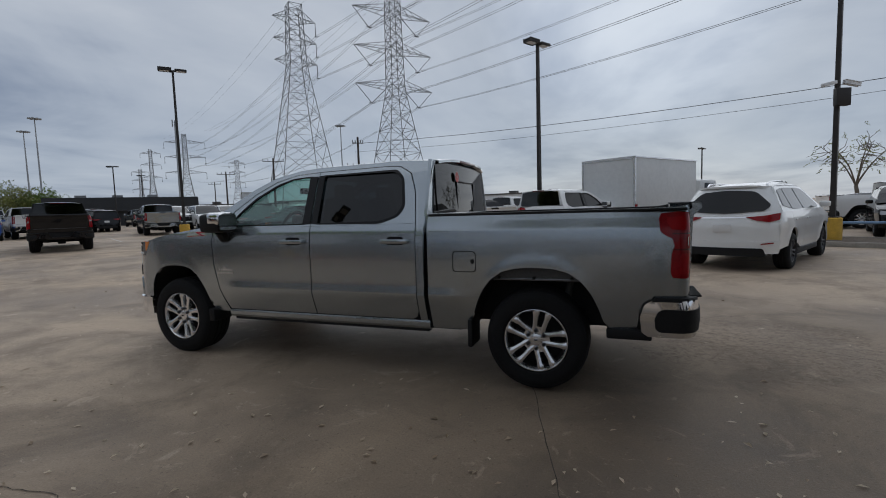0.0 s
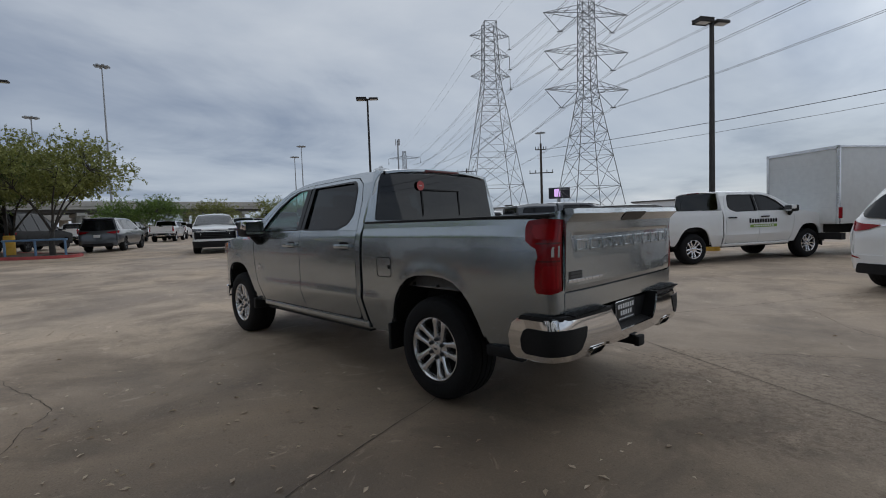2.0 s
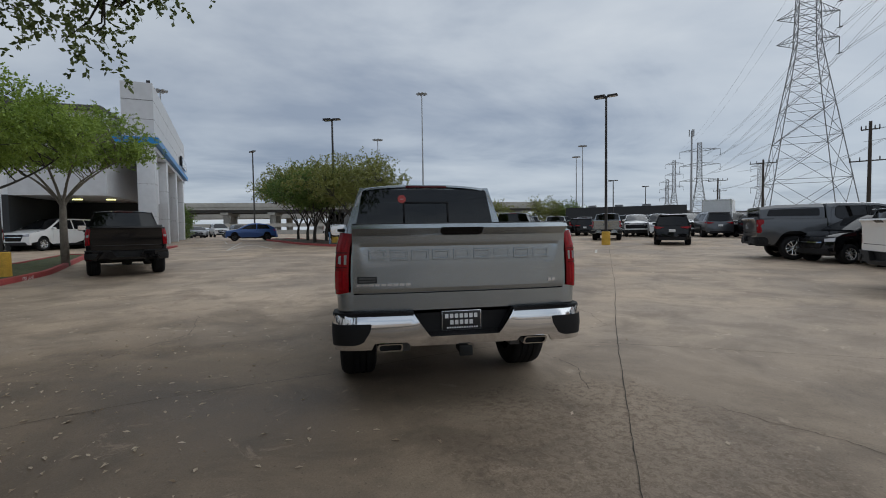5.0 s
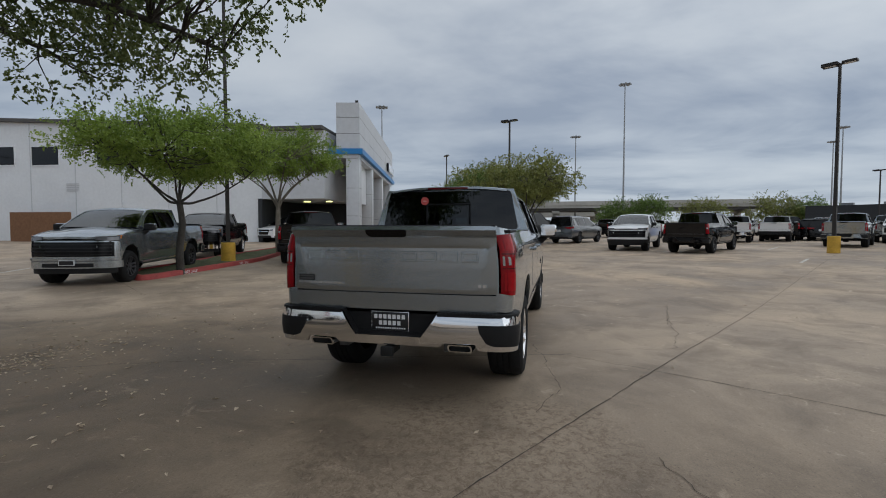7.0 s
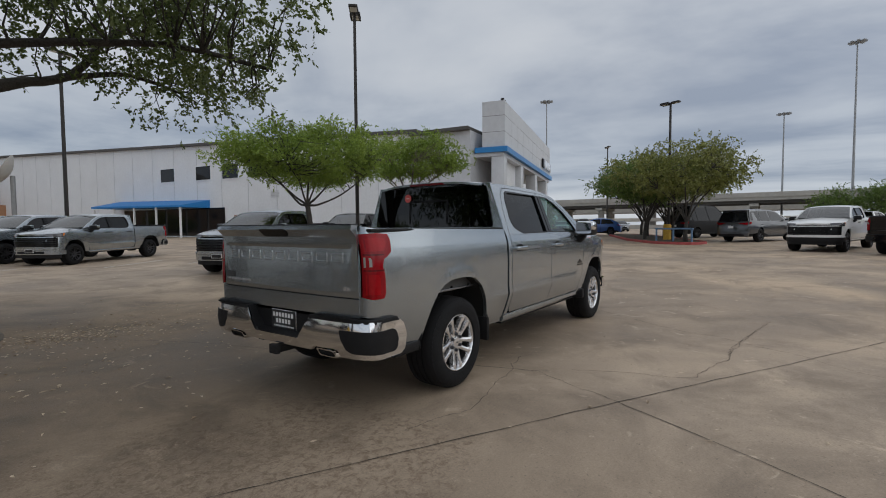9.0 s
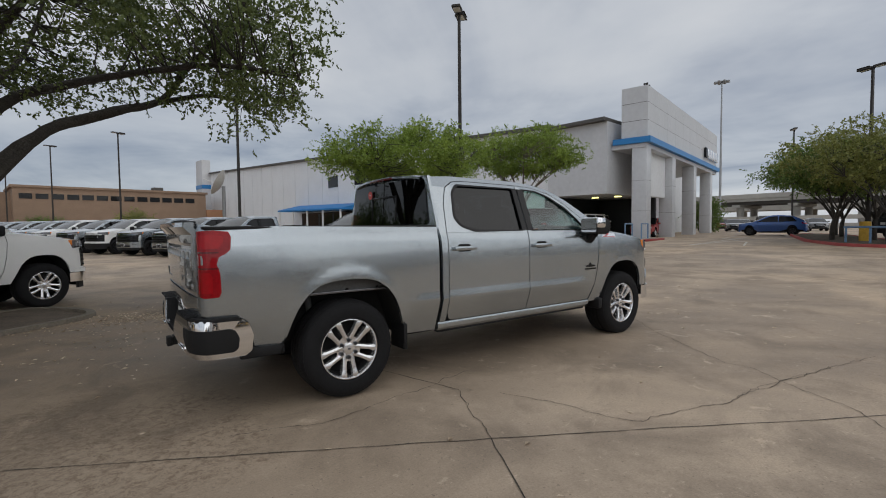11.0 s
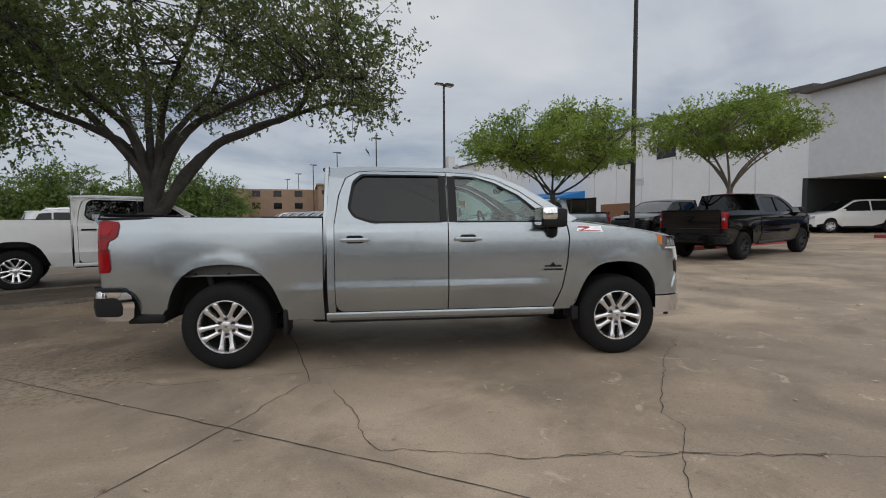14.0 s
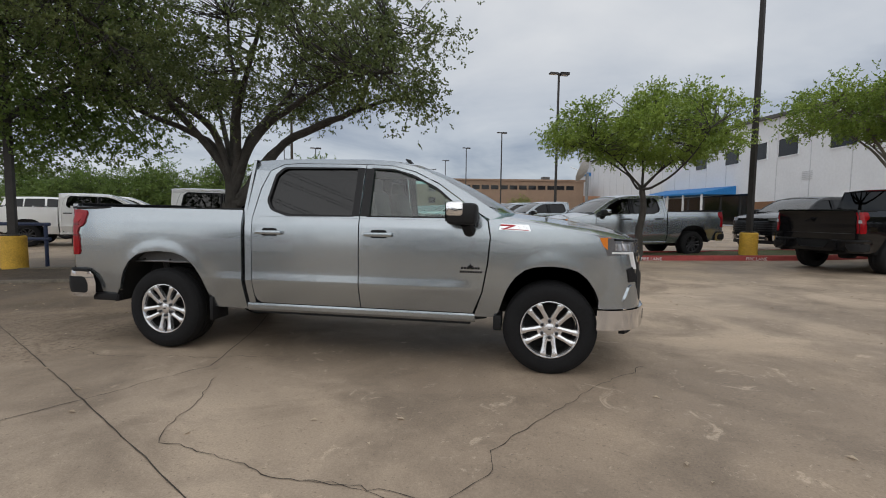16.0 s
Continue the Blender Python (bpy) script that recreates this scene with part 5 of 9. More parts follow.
# ---- other vehicles ----
def wagon(m, body, label, category="car", group="", wb=2.9, ro=1.05, fo=0.95, hw=0.97, roof=1.76, belt=1.12, hood=1.08, r=0.37, tail="suv", dark=PLASTIC, name="car", rim=ALLOY, detail=False):
    """A closed car: nose at -x, the rear axle over the origin; tail 'suv' or 'coupe' (sloping back)."""
    top = thing(name, m, label, category, group)
    xr, xf = ro, -wb - fo
    rs = r / 0.40
    seg = 0.09 if detail else 0.25

    def hwf(x, z):
        f = max(0.0, (-wb - 0.25 - x) / (fo - 0.2))
        b = max(0.0, (x - 0.45) / (ro - 0.4))
        y = hw * lerp(z / belt, (0.30, 0.45, 0.62, 0.74, 0.85, 1.0), (0.94, 0.975, 0.985, 1.0, 0.99, 0.955))
        for cx in (0.0, -wb):
            rr = math.hypot(x - cx, z - r)
            y += 0.018 * math.exp(-((rr - 0.47 * rs) / 0.06) ** 2)
        return y - 0.13 * f ** 2.2 - 0.17 * b ** 2.2

    def side(s, off=0.0):
        return lambda x, z: (x, s * (hwf(x, min(z, belt)) + off - max(0.0, z - belt) * (0.50 if detail else 0.40) - max(0.0, z - roof + 0.1) * 0.7), z)

    if detail:
        up = [(xr - 0.40, belt), (xr - 0.44, belt + 0.10), (xr - 0.62, roof - 0.14), (xr - 0.69, roof - 0.07), (-0.05, roof - 0.02), (-wb * 0.25, roof + 0.01), (-wb * 0.52, roof - 0.02), (-wb * 0.60, roof - 0.07), (-wb * 0.88, belt + 0.10), (-wb * 0.95, belt)]
        wins = [[(xr - 0.56, belt + 0.12), (xr - 0.72, roof - 0.15), (-0.02, roof - 0.105), (0.0, belt + 0.045)],
                [(-0.05, belt + 0.04), (-0.07, roof - 0.105), (-wb * 0.30, roof - 0.10), (-wb * 0.31, belt + 0.03)],
                [(-wb * 0.33, belt + 0.03), (-wb * 0.33, roof - 0.10), (-wb * 0.52, roof - 0.12), (-wb * 0.60, roof - 0.17), (-wb * 0.80, belt + 0.12), (-wb * 0.82, belt + 0.03)]]
    elif tail == "suv":
        up = [(xr - 0.22, belt), (xr - 0.25, belt + 0.10), (xr - 0.40, roof - (0.14 if detail else 0.09)), (xr - 0.52, roof - (0.07 if detail else 0.02)), (-0.05, roof - (0.02 if detail else 0.0)), (-wb * 0.25, roof + 0.01), (-wb * 0.52, roof - 0.02), (-wb * 0.60, roof - 0.07), (-wb * 0.88, belt + 0.10), (-wb * 0.95, belt)]
        wins = [[(xr - 0.42, belt + 0.08), (xr - 0.54, roof - 0.12), (-0.02, roof - 0.085), (0.0, belt + 0.035)],
                [(-0.06, belt + 0.035), (-0.08, roof - 0.085), (-wb * 0.30, roof - 0.075), (-wb * 0.31, belt + 0.03)],
                [(-wb * 0.335, belt + 0.03), (-wb * 0.335, roof - 0.075), (-wb * 0.52, roof - 0.10), (-wb * 0.60, roof - 0.16), (-wb * 0.80, belt + 0.12), (-wb * 0.82, belt + 0.03)]]
    else:
        up = [(xr - 0.16, belt), (xr - 0.28, belt + 0.12), (0.05, roof - 0.10), (-wb * 0.25, roof), (-wb * 0.45, roof - 0.01), (-wb * 0.55, roof - 0.06), (-wb * 0.86, belt + 0.08), (-wb * 0.93, belt)]
        wins = [[(0.28, belt + 0.05), (0.0, roof - 0.15), (-wb * 0.30, roof - 0.08), (-wb * 0.31, belt + 0.03)],
                [(-wb * 0.335, belt + 0.03), (-wb * 0.335, roof - 0.08), (-wb * 0.46, roof - 0.10), (-wb * 0.55, roof - 0.15), (-wb * 0.78, belt + 0.10), (-wb * 0.80, belt + 0.03)]]
    bot = 0.30 * belt
    for s in (-1, 1):
        inward = (0, -s, 0)
        splits = [xr - (0.25 if detail else 0.14), 0.02, -wb * 0.325, -wb * 0.80, xf + 0.16]
        names = ("quarter_panel", "rear_door", "front_door", "front_fender")
        for k in range(4):
            xa, xb = splits[k] - 0.004, splits[k + 1] + 0.004
            arcs = []
            for cx in (0.0, -wb):
                arcs += [(x, z) for x, z in arch_pts(cx, 0.76 * rs, bot, -0.58 + r + 0.08, 7) if xb < x < xa]
            if k == 0:
                pl = [(xb, bot), *sorted([q for q in arcs], key=lambda q: q[0]), (0.60, bot), (xa, bot + 0.10), (xa, belt * 0.8), (xa - 0.10, belt), (xb, belt)]
                if arcs:
                    z0 = min(arcs, key=lambda q: q[0])[1]
                    pl = [(xb, max(bot, z0)), *sorted(arcs, key=lambda q: q[0]), (xa, bot + 0.10), (xa, belt * 0.8), (xa - 0.10, belt), (xb, belt)]
            elif k == 3:
                a2 = sorted(arcs, key=lambda q: q[0])
                pl = [(xb, bot + 0.10), *a2, (xa, bot), (xa, belt), (-wb * 0.95, belt), (-wb - 0.25, hood - 0.03), (xb + 0.04, hood - 0.12), (xb, hood - 0.28)]
            elif k == 1:
                a2 = sorted([q for q in arcs], key=lambda q: q[0])
                pl = [(xb, bot), *a2, (xa, max(bot, a2[-1][1]) if a2 else bot), (xa, belt), (xb, belt)]
            else:
                pl = [(xb, bot), (xa, bot), (xa, belt), (xb, belt)]
            bm = bmesh.new()
            sheet(bm, pl, side(s), seg, seg, 0.03, (), (belt * 0.62, belt * 0.74, belt * 0.85), inward)
            pnl = part(names[k], bm, body, top, "", 18)
            if k in (1, 2):
                bm = bmesh.new()
                hx = xa - 0.20
                box(bm, hx - 0.10, hx + 0.10, s * (hwf(hx, belt * 0.85) + 0.02) - 0.012, s * (hwf(hx, belt * 0.85) + 0.02) + 0.012, belt * 0.85 - 0.015, belt * 0.85 + 0.015, 0.006)
                part("door_handle", bm, body, pnl)
        bm = bmesh.new()
        sheet(bm, up, side(s), seg * 2, 0.14, 0.03, (), (roof - 0.1,), inward)
        shell = part("window_frame", bm, body, top, "", 30)
        for w in wins:
            bm = bmesh.new()
            sheet(bm, rounded(w, 0.04, 2), side(s, 0.010), seg * 2, 0.14, 0.006, (), (roof - 0.1,), inward)
            part("window", bm, WINDOW_DARK, shell)
        bm = bmesh.new()
        box(bm, -wb * 0.78, 0.02 - 0.45 * rs, s * hw * 0.95 - 0.03, s * hw * 0.95 + 0.03, bot - 0.08, bot + 0.03, 0.012)
        part("sill_trim", bm, dark, top)
        for cx in (0.0, -wb):
            bm = bmesh.new()
            ap = arch_pts(cx, 0.78 * rs, bot - 0.03, -0.58 + r + 0.085, 7)
            v0 = [bm.verts.new((x, s * hw * 0.965, z)) for x, z in ap]
            v1 = [bm.verts.new((x, s * hw * 0.55, z)) for x, z in ap]
            for i in range(len(ap) - 1):
                bm.faces.new((v0[i], v0[i + 1], v1[i + 1], v1[i]))
            bm.faces.new(v1)
            part("wheel_housing", bm, UNDER, top, "", 60)
        bm = bmesh.new()
        box(bm, -wb * 0.80 - 0.08, -wb * 0.80 + 0.06, s * (hw + 0.09) - 0.10, s * (hw + 0.09) + 0.10, belt + 0.02, belt + 0.15, 0.03)
        part("door_mirror", bm, body, top)

    def ends(x_mid, curve, sign):
        return lambda u, z: (x_mid - sign * curve * (abs(u) / hw) ** 3, u, z)
    # rear: hatch, glass, lamps, bumper
    def rear(off=0.0):
        def fn(u, z):
            if detail:
                q = abs(u) / (hw * lerp(z, (bot, belt * 0.55, belt, roof - 0.06), (0.90, 0.945, 0.94, 0.655)))
                x = xr - 0.10 * q * q - 0.17 * max(0.0, (q - 0.72) / 0.28) ** 2 + off - 0.05 * max(0.0, (z - belt * 0.45) / belt)
            else:
                x = xr - 0.25 * (abs(u) / hw) ** 2.6 + off - 0.05 * max(0.0, (z - belt * 0.45) / belt)
            if z > belt:
                x -= (z - belt) * ((0.50 if detail else 0.38) if tail == "suv" else 1.1) + 0.08
            else:
                x -= 0.08 * max(0, (z - belt * 0.8) / (belt * 0.2))
            return (x, u, z)
        return fn
    w1, w2 = hw * (0.945 if detail else 0.93), hw * (0.655 if detail else 0.72)
    bm = bmesh.new()
    zt = (roof - 0.06 if detail else roof - 0.02) if tail == "suv" else belt + 0.10
    sheet(bm, [(-w1, bot + 0.22), (w1, bot + 0.22), (w1 * 0.99, belt), (w2, zt), (-w2, zt), (-w1 * 0.99, belt)], rear(), seg * 1.5, seg, 0.06, (), (), (-1, 0, 0))
    hatch = part("hatch", bm, body, top, "", 25)
    bm = bmesh.new()
    gb, gt = (0.78, 0.50) if detail else (0.86, 0.69)
    if tail == "suv":
        sheet(bm, rounded([(-hw * gb, belt + 0.13), (-hw * (gb - 0.08), belt + 0.03), (0, belt - 0.02), (hw * (gb - 0.08), belt + 0.03), (hw * gb, belt + 0.13), (hw * gt, roof - 0.16), (0, roof - 0.125), (-hw * gt, roof - 0.16)], 0.10 if detail else 0.06, 3), rear(0.020), seg * 1.5, seg, 0.012, (), (), (-1, 0, 0))
        part("rear_window", bm, WINDOW_DARK, hatch)
        bm = bmesh.new()
        if detail:
            sheet(bm, [(-w2, 0), (w2, 0), (w2, 1), (-w2, 1)], lambda u, v: (lerp(v, (0, 1), (rear(0.05)(u, zt)[0], xr - 0.74)), u, roof - 0.068 + 0.030 * (1 - (abs(u) / w2) ** 4) + 0.012 * v), 0.1, 0.3, 0.04, (), (), (0, 0, -1))
        else:
            box(bm, xr - 0.62, xr - 0.27, -w2 * 0.96, w2 * 0.96, roof - 0.06, roof - 0.012, 0.018)
        part("spoiler", bm, body, hatch, "", 40)
    else:
        x0, z0, x1, z1 = xr - 0.42, belt + 0.10, 0.0, roof - 0.06
        vs = [bm.verts.new(p) for p in ((x0, -hw * 0.76, z0), (x0, hw * 0.76, z0), (x1, hw * 0.62, z1), (x1, -hw * 0.62, z1))]
        bm.faces.new(vs)
        part("rear_window", bm, WINDOW_DARK, hatch)
    bm = bmesh.new()
    box(bm, xr + 0.0, xr + 0.014, -0.16, 0.16, belt * 0.68, belt * 0.68 + 0.15, 0.004)
    part("plate", bm, PALE, hatch, "blank pale plate")
    for s in (-1, 1):
        bm = bmesh.new()
        sheet(bm, rounded([(s * hw * 0.40, belt * 0.925), (s * hw * 0.58, belt * 0.865), (s * hw * 0.80, belt * 0.84), (s * hw * (0.92 if detail else 0.965), belt * 0.87), (s * hw * (0.925 if detail else 0.98), belt * 0.985), (s * hw * 0.70, belt * 0.945)], 0.015, 2), rear(0.02), 0.06, 0.1, 0.08, (), (), (-1, 0, 0))
        part("tail_light", bm, LAMP_RED, top)
    if detail:
        bm = bmesh.new()
        sheet(bm, [(-hw * 0.42, belt * 0.905), (hw * 0.42, belt * 0.905), (hw * 0.42, belt * 0.93), (-hw * 0.42, belt * 0.93)], rear(0.012), 0.1, 0, 0.01, (), (), (-1, 0, 0))
        part("chrome_strip", bm, CHROME, hatch)
        for s in (-1, 1):
            bm = bmesh.new()
            sheet(bm, [(s * hw * 0.66, bot + 0.20), (s * hw * 0.86, bot + 0.22), (s * hw * 0.86, bot + 0.245), (s * hw * 0.70, bot + 0.225)], rear(0.03), 0.08, 0, 0.01, (), (), (-1, 0, 0))
            part("reflector", bm, LAMP_RED, hatch)
            bm = bmesh.new()
            tube(bm, [(0.22, s * hw * 0.56, roof - 0.03), (0.10, s * hw * 0.57, roof + 0.025), (-0.4, s * hw * 0.58, roof + 0.045), (-1.2, s * hw * 0.57, roof + 0.035), (-1.32, s * hw * 0.56, roof - 0.01)], 0.018, 6)
            part("roof_rail", bm, CHROME, top)
    bm = bmesh.new()
    sheet(bm, [(-w1 * 0.95, bot + 0.02), (w1 * 0.95, bot + 0.02), (w1, bot + 0.26), (-w1, bot + 0.26)], rear(0.015 if detail else 0.05), 0.08, 0.08, 0.12, (), (), (-1, 0, 0))
    rb = part("rear_bumper", bm, body, top)
    bm = bmesh.new()
    sheet(bm, rounded([(-w1 * 0.8, bot - 0.03), (w1 * 0.8, bot - 0.03), (w1 * 0.75, bot + 0.13), (-w1 * 0.75, bot + 0.13)], 0.04, 2), rear(0.03 if detail else 0.062), 0.15, 0.1, 0.1, (), (), (-1, 0, 0))
    part("diffuser", bm, dark, rb)
    # nose: fascia, grille, lamps
    def nose(off=0.0):
        return lambda u, z: (xf + 0.26 * (abs(u) / hw) ** 3 + 0.10 * max(0, (z - 0.6 * hood) / (0.4 * hood)) ** 2 - off, u, z)
    bm = bmesh.new()
    sheet(bm, [(-w1, bot), (w1, bot), (w1 * 0.98, hood - 0.10), (-w1 * 0.98, hood - 0.10)], nose(), seg * 1.5, seg, 0.06, (), (), (1, 0, 0))
    fas = part("front_fascia", bm, body, top)
    bm = bmesh.new()
    sheet(bm, rounded([(-hw * 0.5, hood * 0.50), (hw * 0.5, hood * 0.50), (hw * 0.62, hood * 0.83), (-hw * 0.62, hood * 0.83)], 0.05, 2), nose(0.012), 0.2, 0.15, 0.03, (), (), (1, 0, 0))
    g = part("grille", bm, GLOSS, fas)
    bm = bmesh.new()
    sheet(bm, [(-hw * 0.55, hood * 0.69), (hw * 0.55, hood * 0.69), (hw * 0.55, hood * 0.72), (-hw * 0.55, hood * 0.72)], nose(0.03), 0.2, 0, 0.02, (), (), (1, 0, 0))
    part("grille_bar", bm, CHROME, g)
    bm = bmesh.new()
    sheet(bm, rounded([(-hw * 0.8, bot), (hw * 0.8, bot), (hw * 0.7, bot + 0.16), (-hw * 0.7, bot + 0.16)], 0.03, 2), nose(0.014), 0.2, 0.15, 0.03, (), (), (1, 0, 0))
    part("lower_intake", bm, dark, fas)
    for s in (-1, 1):
        bm = bmesh.new()
        sheet(bm, rounded([(s * hw * 0.62, hood * 0.72), (s * hw * 0.92, hood * 0.74), (s * hw * 0.93, hood * 0.87), (s * hw * 0.62, hood * 0.82)], 0.02, 2), nose(0.015), 0.08, 0.1, 0.05, (), (), (1, 0, 0))
        part("headlight", bm, LAMP_CLEAR, top)
    # hood, windscreen, roof
    bm = bmesh.new()
    rows = []
    for i in range(6):
        t = i / 5
        row = []
        for j in range(9):
            v = -1 + j / 4
            x0, x1 = -wb * 0.90, xf + 0.12 + 0.20 * abs(v) ** 3
            x = x0 + (x1 - x0) * t
            y = v * (hwf(max(x, xf + 0.2), belt) - 0.02)
            row.append(bm.verts.new((x, y, belt + (hood - 0.11 - belt) * t ** 1.5 + 0.05 * (1 - v * v) * (1 - 0.4 * t))))
        rows.append(row)
    for r0, r1 in zip(rows, rows[1:]):
        for j in range(8):
            bm.faces.new((r0[j], r0[j + 1], r1[j + 1], r1[j]))
    part("hood", bm, body, top, "", 40)
    ux, uz = [q[0] for q in up][::-1], [q[1] for q in up][::-1]

    def strip(x0, x1, n, mat_, nm, lift=0.0):
        b = bmesh.new()
        rr = []
        for i in range(n + 1):
            x = x0 + (x1 - x0) * i / n
            z = lerp(x, ux, uz)
            w = side(1)(x, z)[1]
            rr.append([b.verts.new((x - (0.05 * (1 - v * v) if nm == "windscreen" else 0), w * v, z + 0.03 * (1 - v ** 4) + lift)) for v in (-1, -0.85, -0.5, 0, 0.5, 0.85, 1)])
        for r0, r1 in zip(rr, rr[1:]):
            for j in range(6):
                b.faces.new((r0[j], r0[j + 1], r1[j + 1], r1[j]))
        return part(nm, b, mat_, top, "", 40)
    strip(xr - 0.68 if detail else xr - 0.40 if tail == "suv" else 0.02, -wb * 0.54, 7, body, "roof")
    strip(-wb * 0.545, -wb * 0.93, 4, WINDOW_DARK, "windscreen")
    bm = bmesh.new()
    loft(bm, ((xf + 0.35, hw * 0.8, bot, hood - 0.25), (-wb - 0.45, hw * 0.8, bot, hood - 0.25), (-wb - 0.44, hw * 0.6, bot - 0.06, bot + 0.25), (-wb * 0.78 - 0.01, hw * 0.6, bot - 0.06, bot + 0.25), (-wb * 0.78, hw * 0.92, bot, belt - 0.05), (-0.45, hw * 0.92, bot, belt - 0.05), (-0.44, hw * 0.6, bot - 0.06, bot + 0.25), (0.44, hw * 0.6, bot - 0.06, bot + 0.25), (0.45, hw * 0.80, bot, belt - 0.05), (xr - 0.2, hw * 0.80, bot, belt - 0.05)))
    part("underbody", bm, UNDER, top)
    for cx in (0.0, -wb):
        for s in (-1, 1):
            w = wheel(top, cx, s * (hw - 0.05), s, rim, False)
            w.scale = (rs, 0.9, rs)
            w.location.z = r
    return top


def box_truck(m, label):
    """A cab-and-box lorry, its box over the origin's rear end, nose at -x."""
    top = thing("box_truck", m, label, "truck")
    bm = bmesh.new()
    box(bm, -4.6, 0.0, -1.06, 1.06, 0.9, 2.98, 0.02)
    bx = part("cargo_box", bm, BOXWHITE, top)
    bm = bmesh.new()
    for y in (-1.04, 1.04):
        box(bm, -0.02, 0.03, y - 0.04, y + 0.04, 0.9, 2.99)
    box(bm, -0.02, 0.03, -1.08, 1.08, 2.92, 3.0)
    box(bm, -4.62, 0.02, -1.085, -1.05, 2.95, 2.995)
    box(bm, -4.62, 0.02, 1.05, 1.085, 2.95, 2.995)
    part("edge_rail", bm, ALLOY, bx)
    bm = bmesh.new()
    box(bm, -0.005, 0.012, -0.97, 0.97, 0.95, 2.88)
    dr = part("roller_door", bm, BOXWHITE, bx)
    for k in range(4):
        bm = bmesh.new()
        box(bm, 0.012, 0.016, -0.96, 0.96, 1.35 + 0.4 * k, 1.354 + 0.4 * k)
        part("door_seam", bm, WALL_GREY, dr)
    bm = bmesh.new()
    box(bm, -4.8, 0.0, -0.45, 0.45, 0.62, 0.95)
    box(bm, -0.10, 0.05, -1.15, 1.15, 0.48, 0.66)
    part("chassis_frame", bm, UNDER, top)
    for y in (-1.12, 1.12):
        bm = bmesh.new()
        box(bm, 0.03, 0.05, y - 0.05, y + 0.05, 1.05, 1.35, 0.01)
        part("tail_light", bm, LAMP_RED, top)
    bm = bmesh.new()
    box(bm, -6.7, -5.0, -1.05, 1.05, 0.75, 2.25, 0.15)
    box(bm, -7.3, -6.5, -1.0, 1.0, 0.70, 1.45, 0.12)
    part("cab", bm, BOXWHITE, top)
    bm = bmesh.new()
    for y in (-1.055, 1.055):
        box(bm, -6.4, -5.4, y - 0.01, y + 0.01, 1.5, 2.1, 0.004)
    part("window", bm, WINDOW_DARK, top)
    for x in (-1.3, -6.4):
        for s in (-1, 1):
            wheel(top, x, s * 1.05, s, ALLOY, False)
    return top


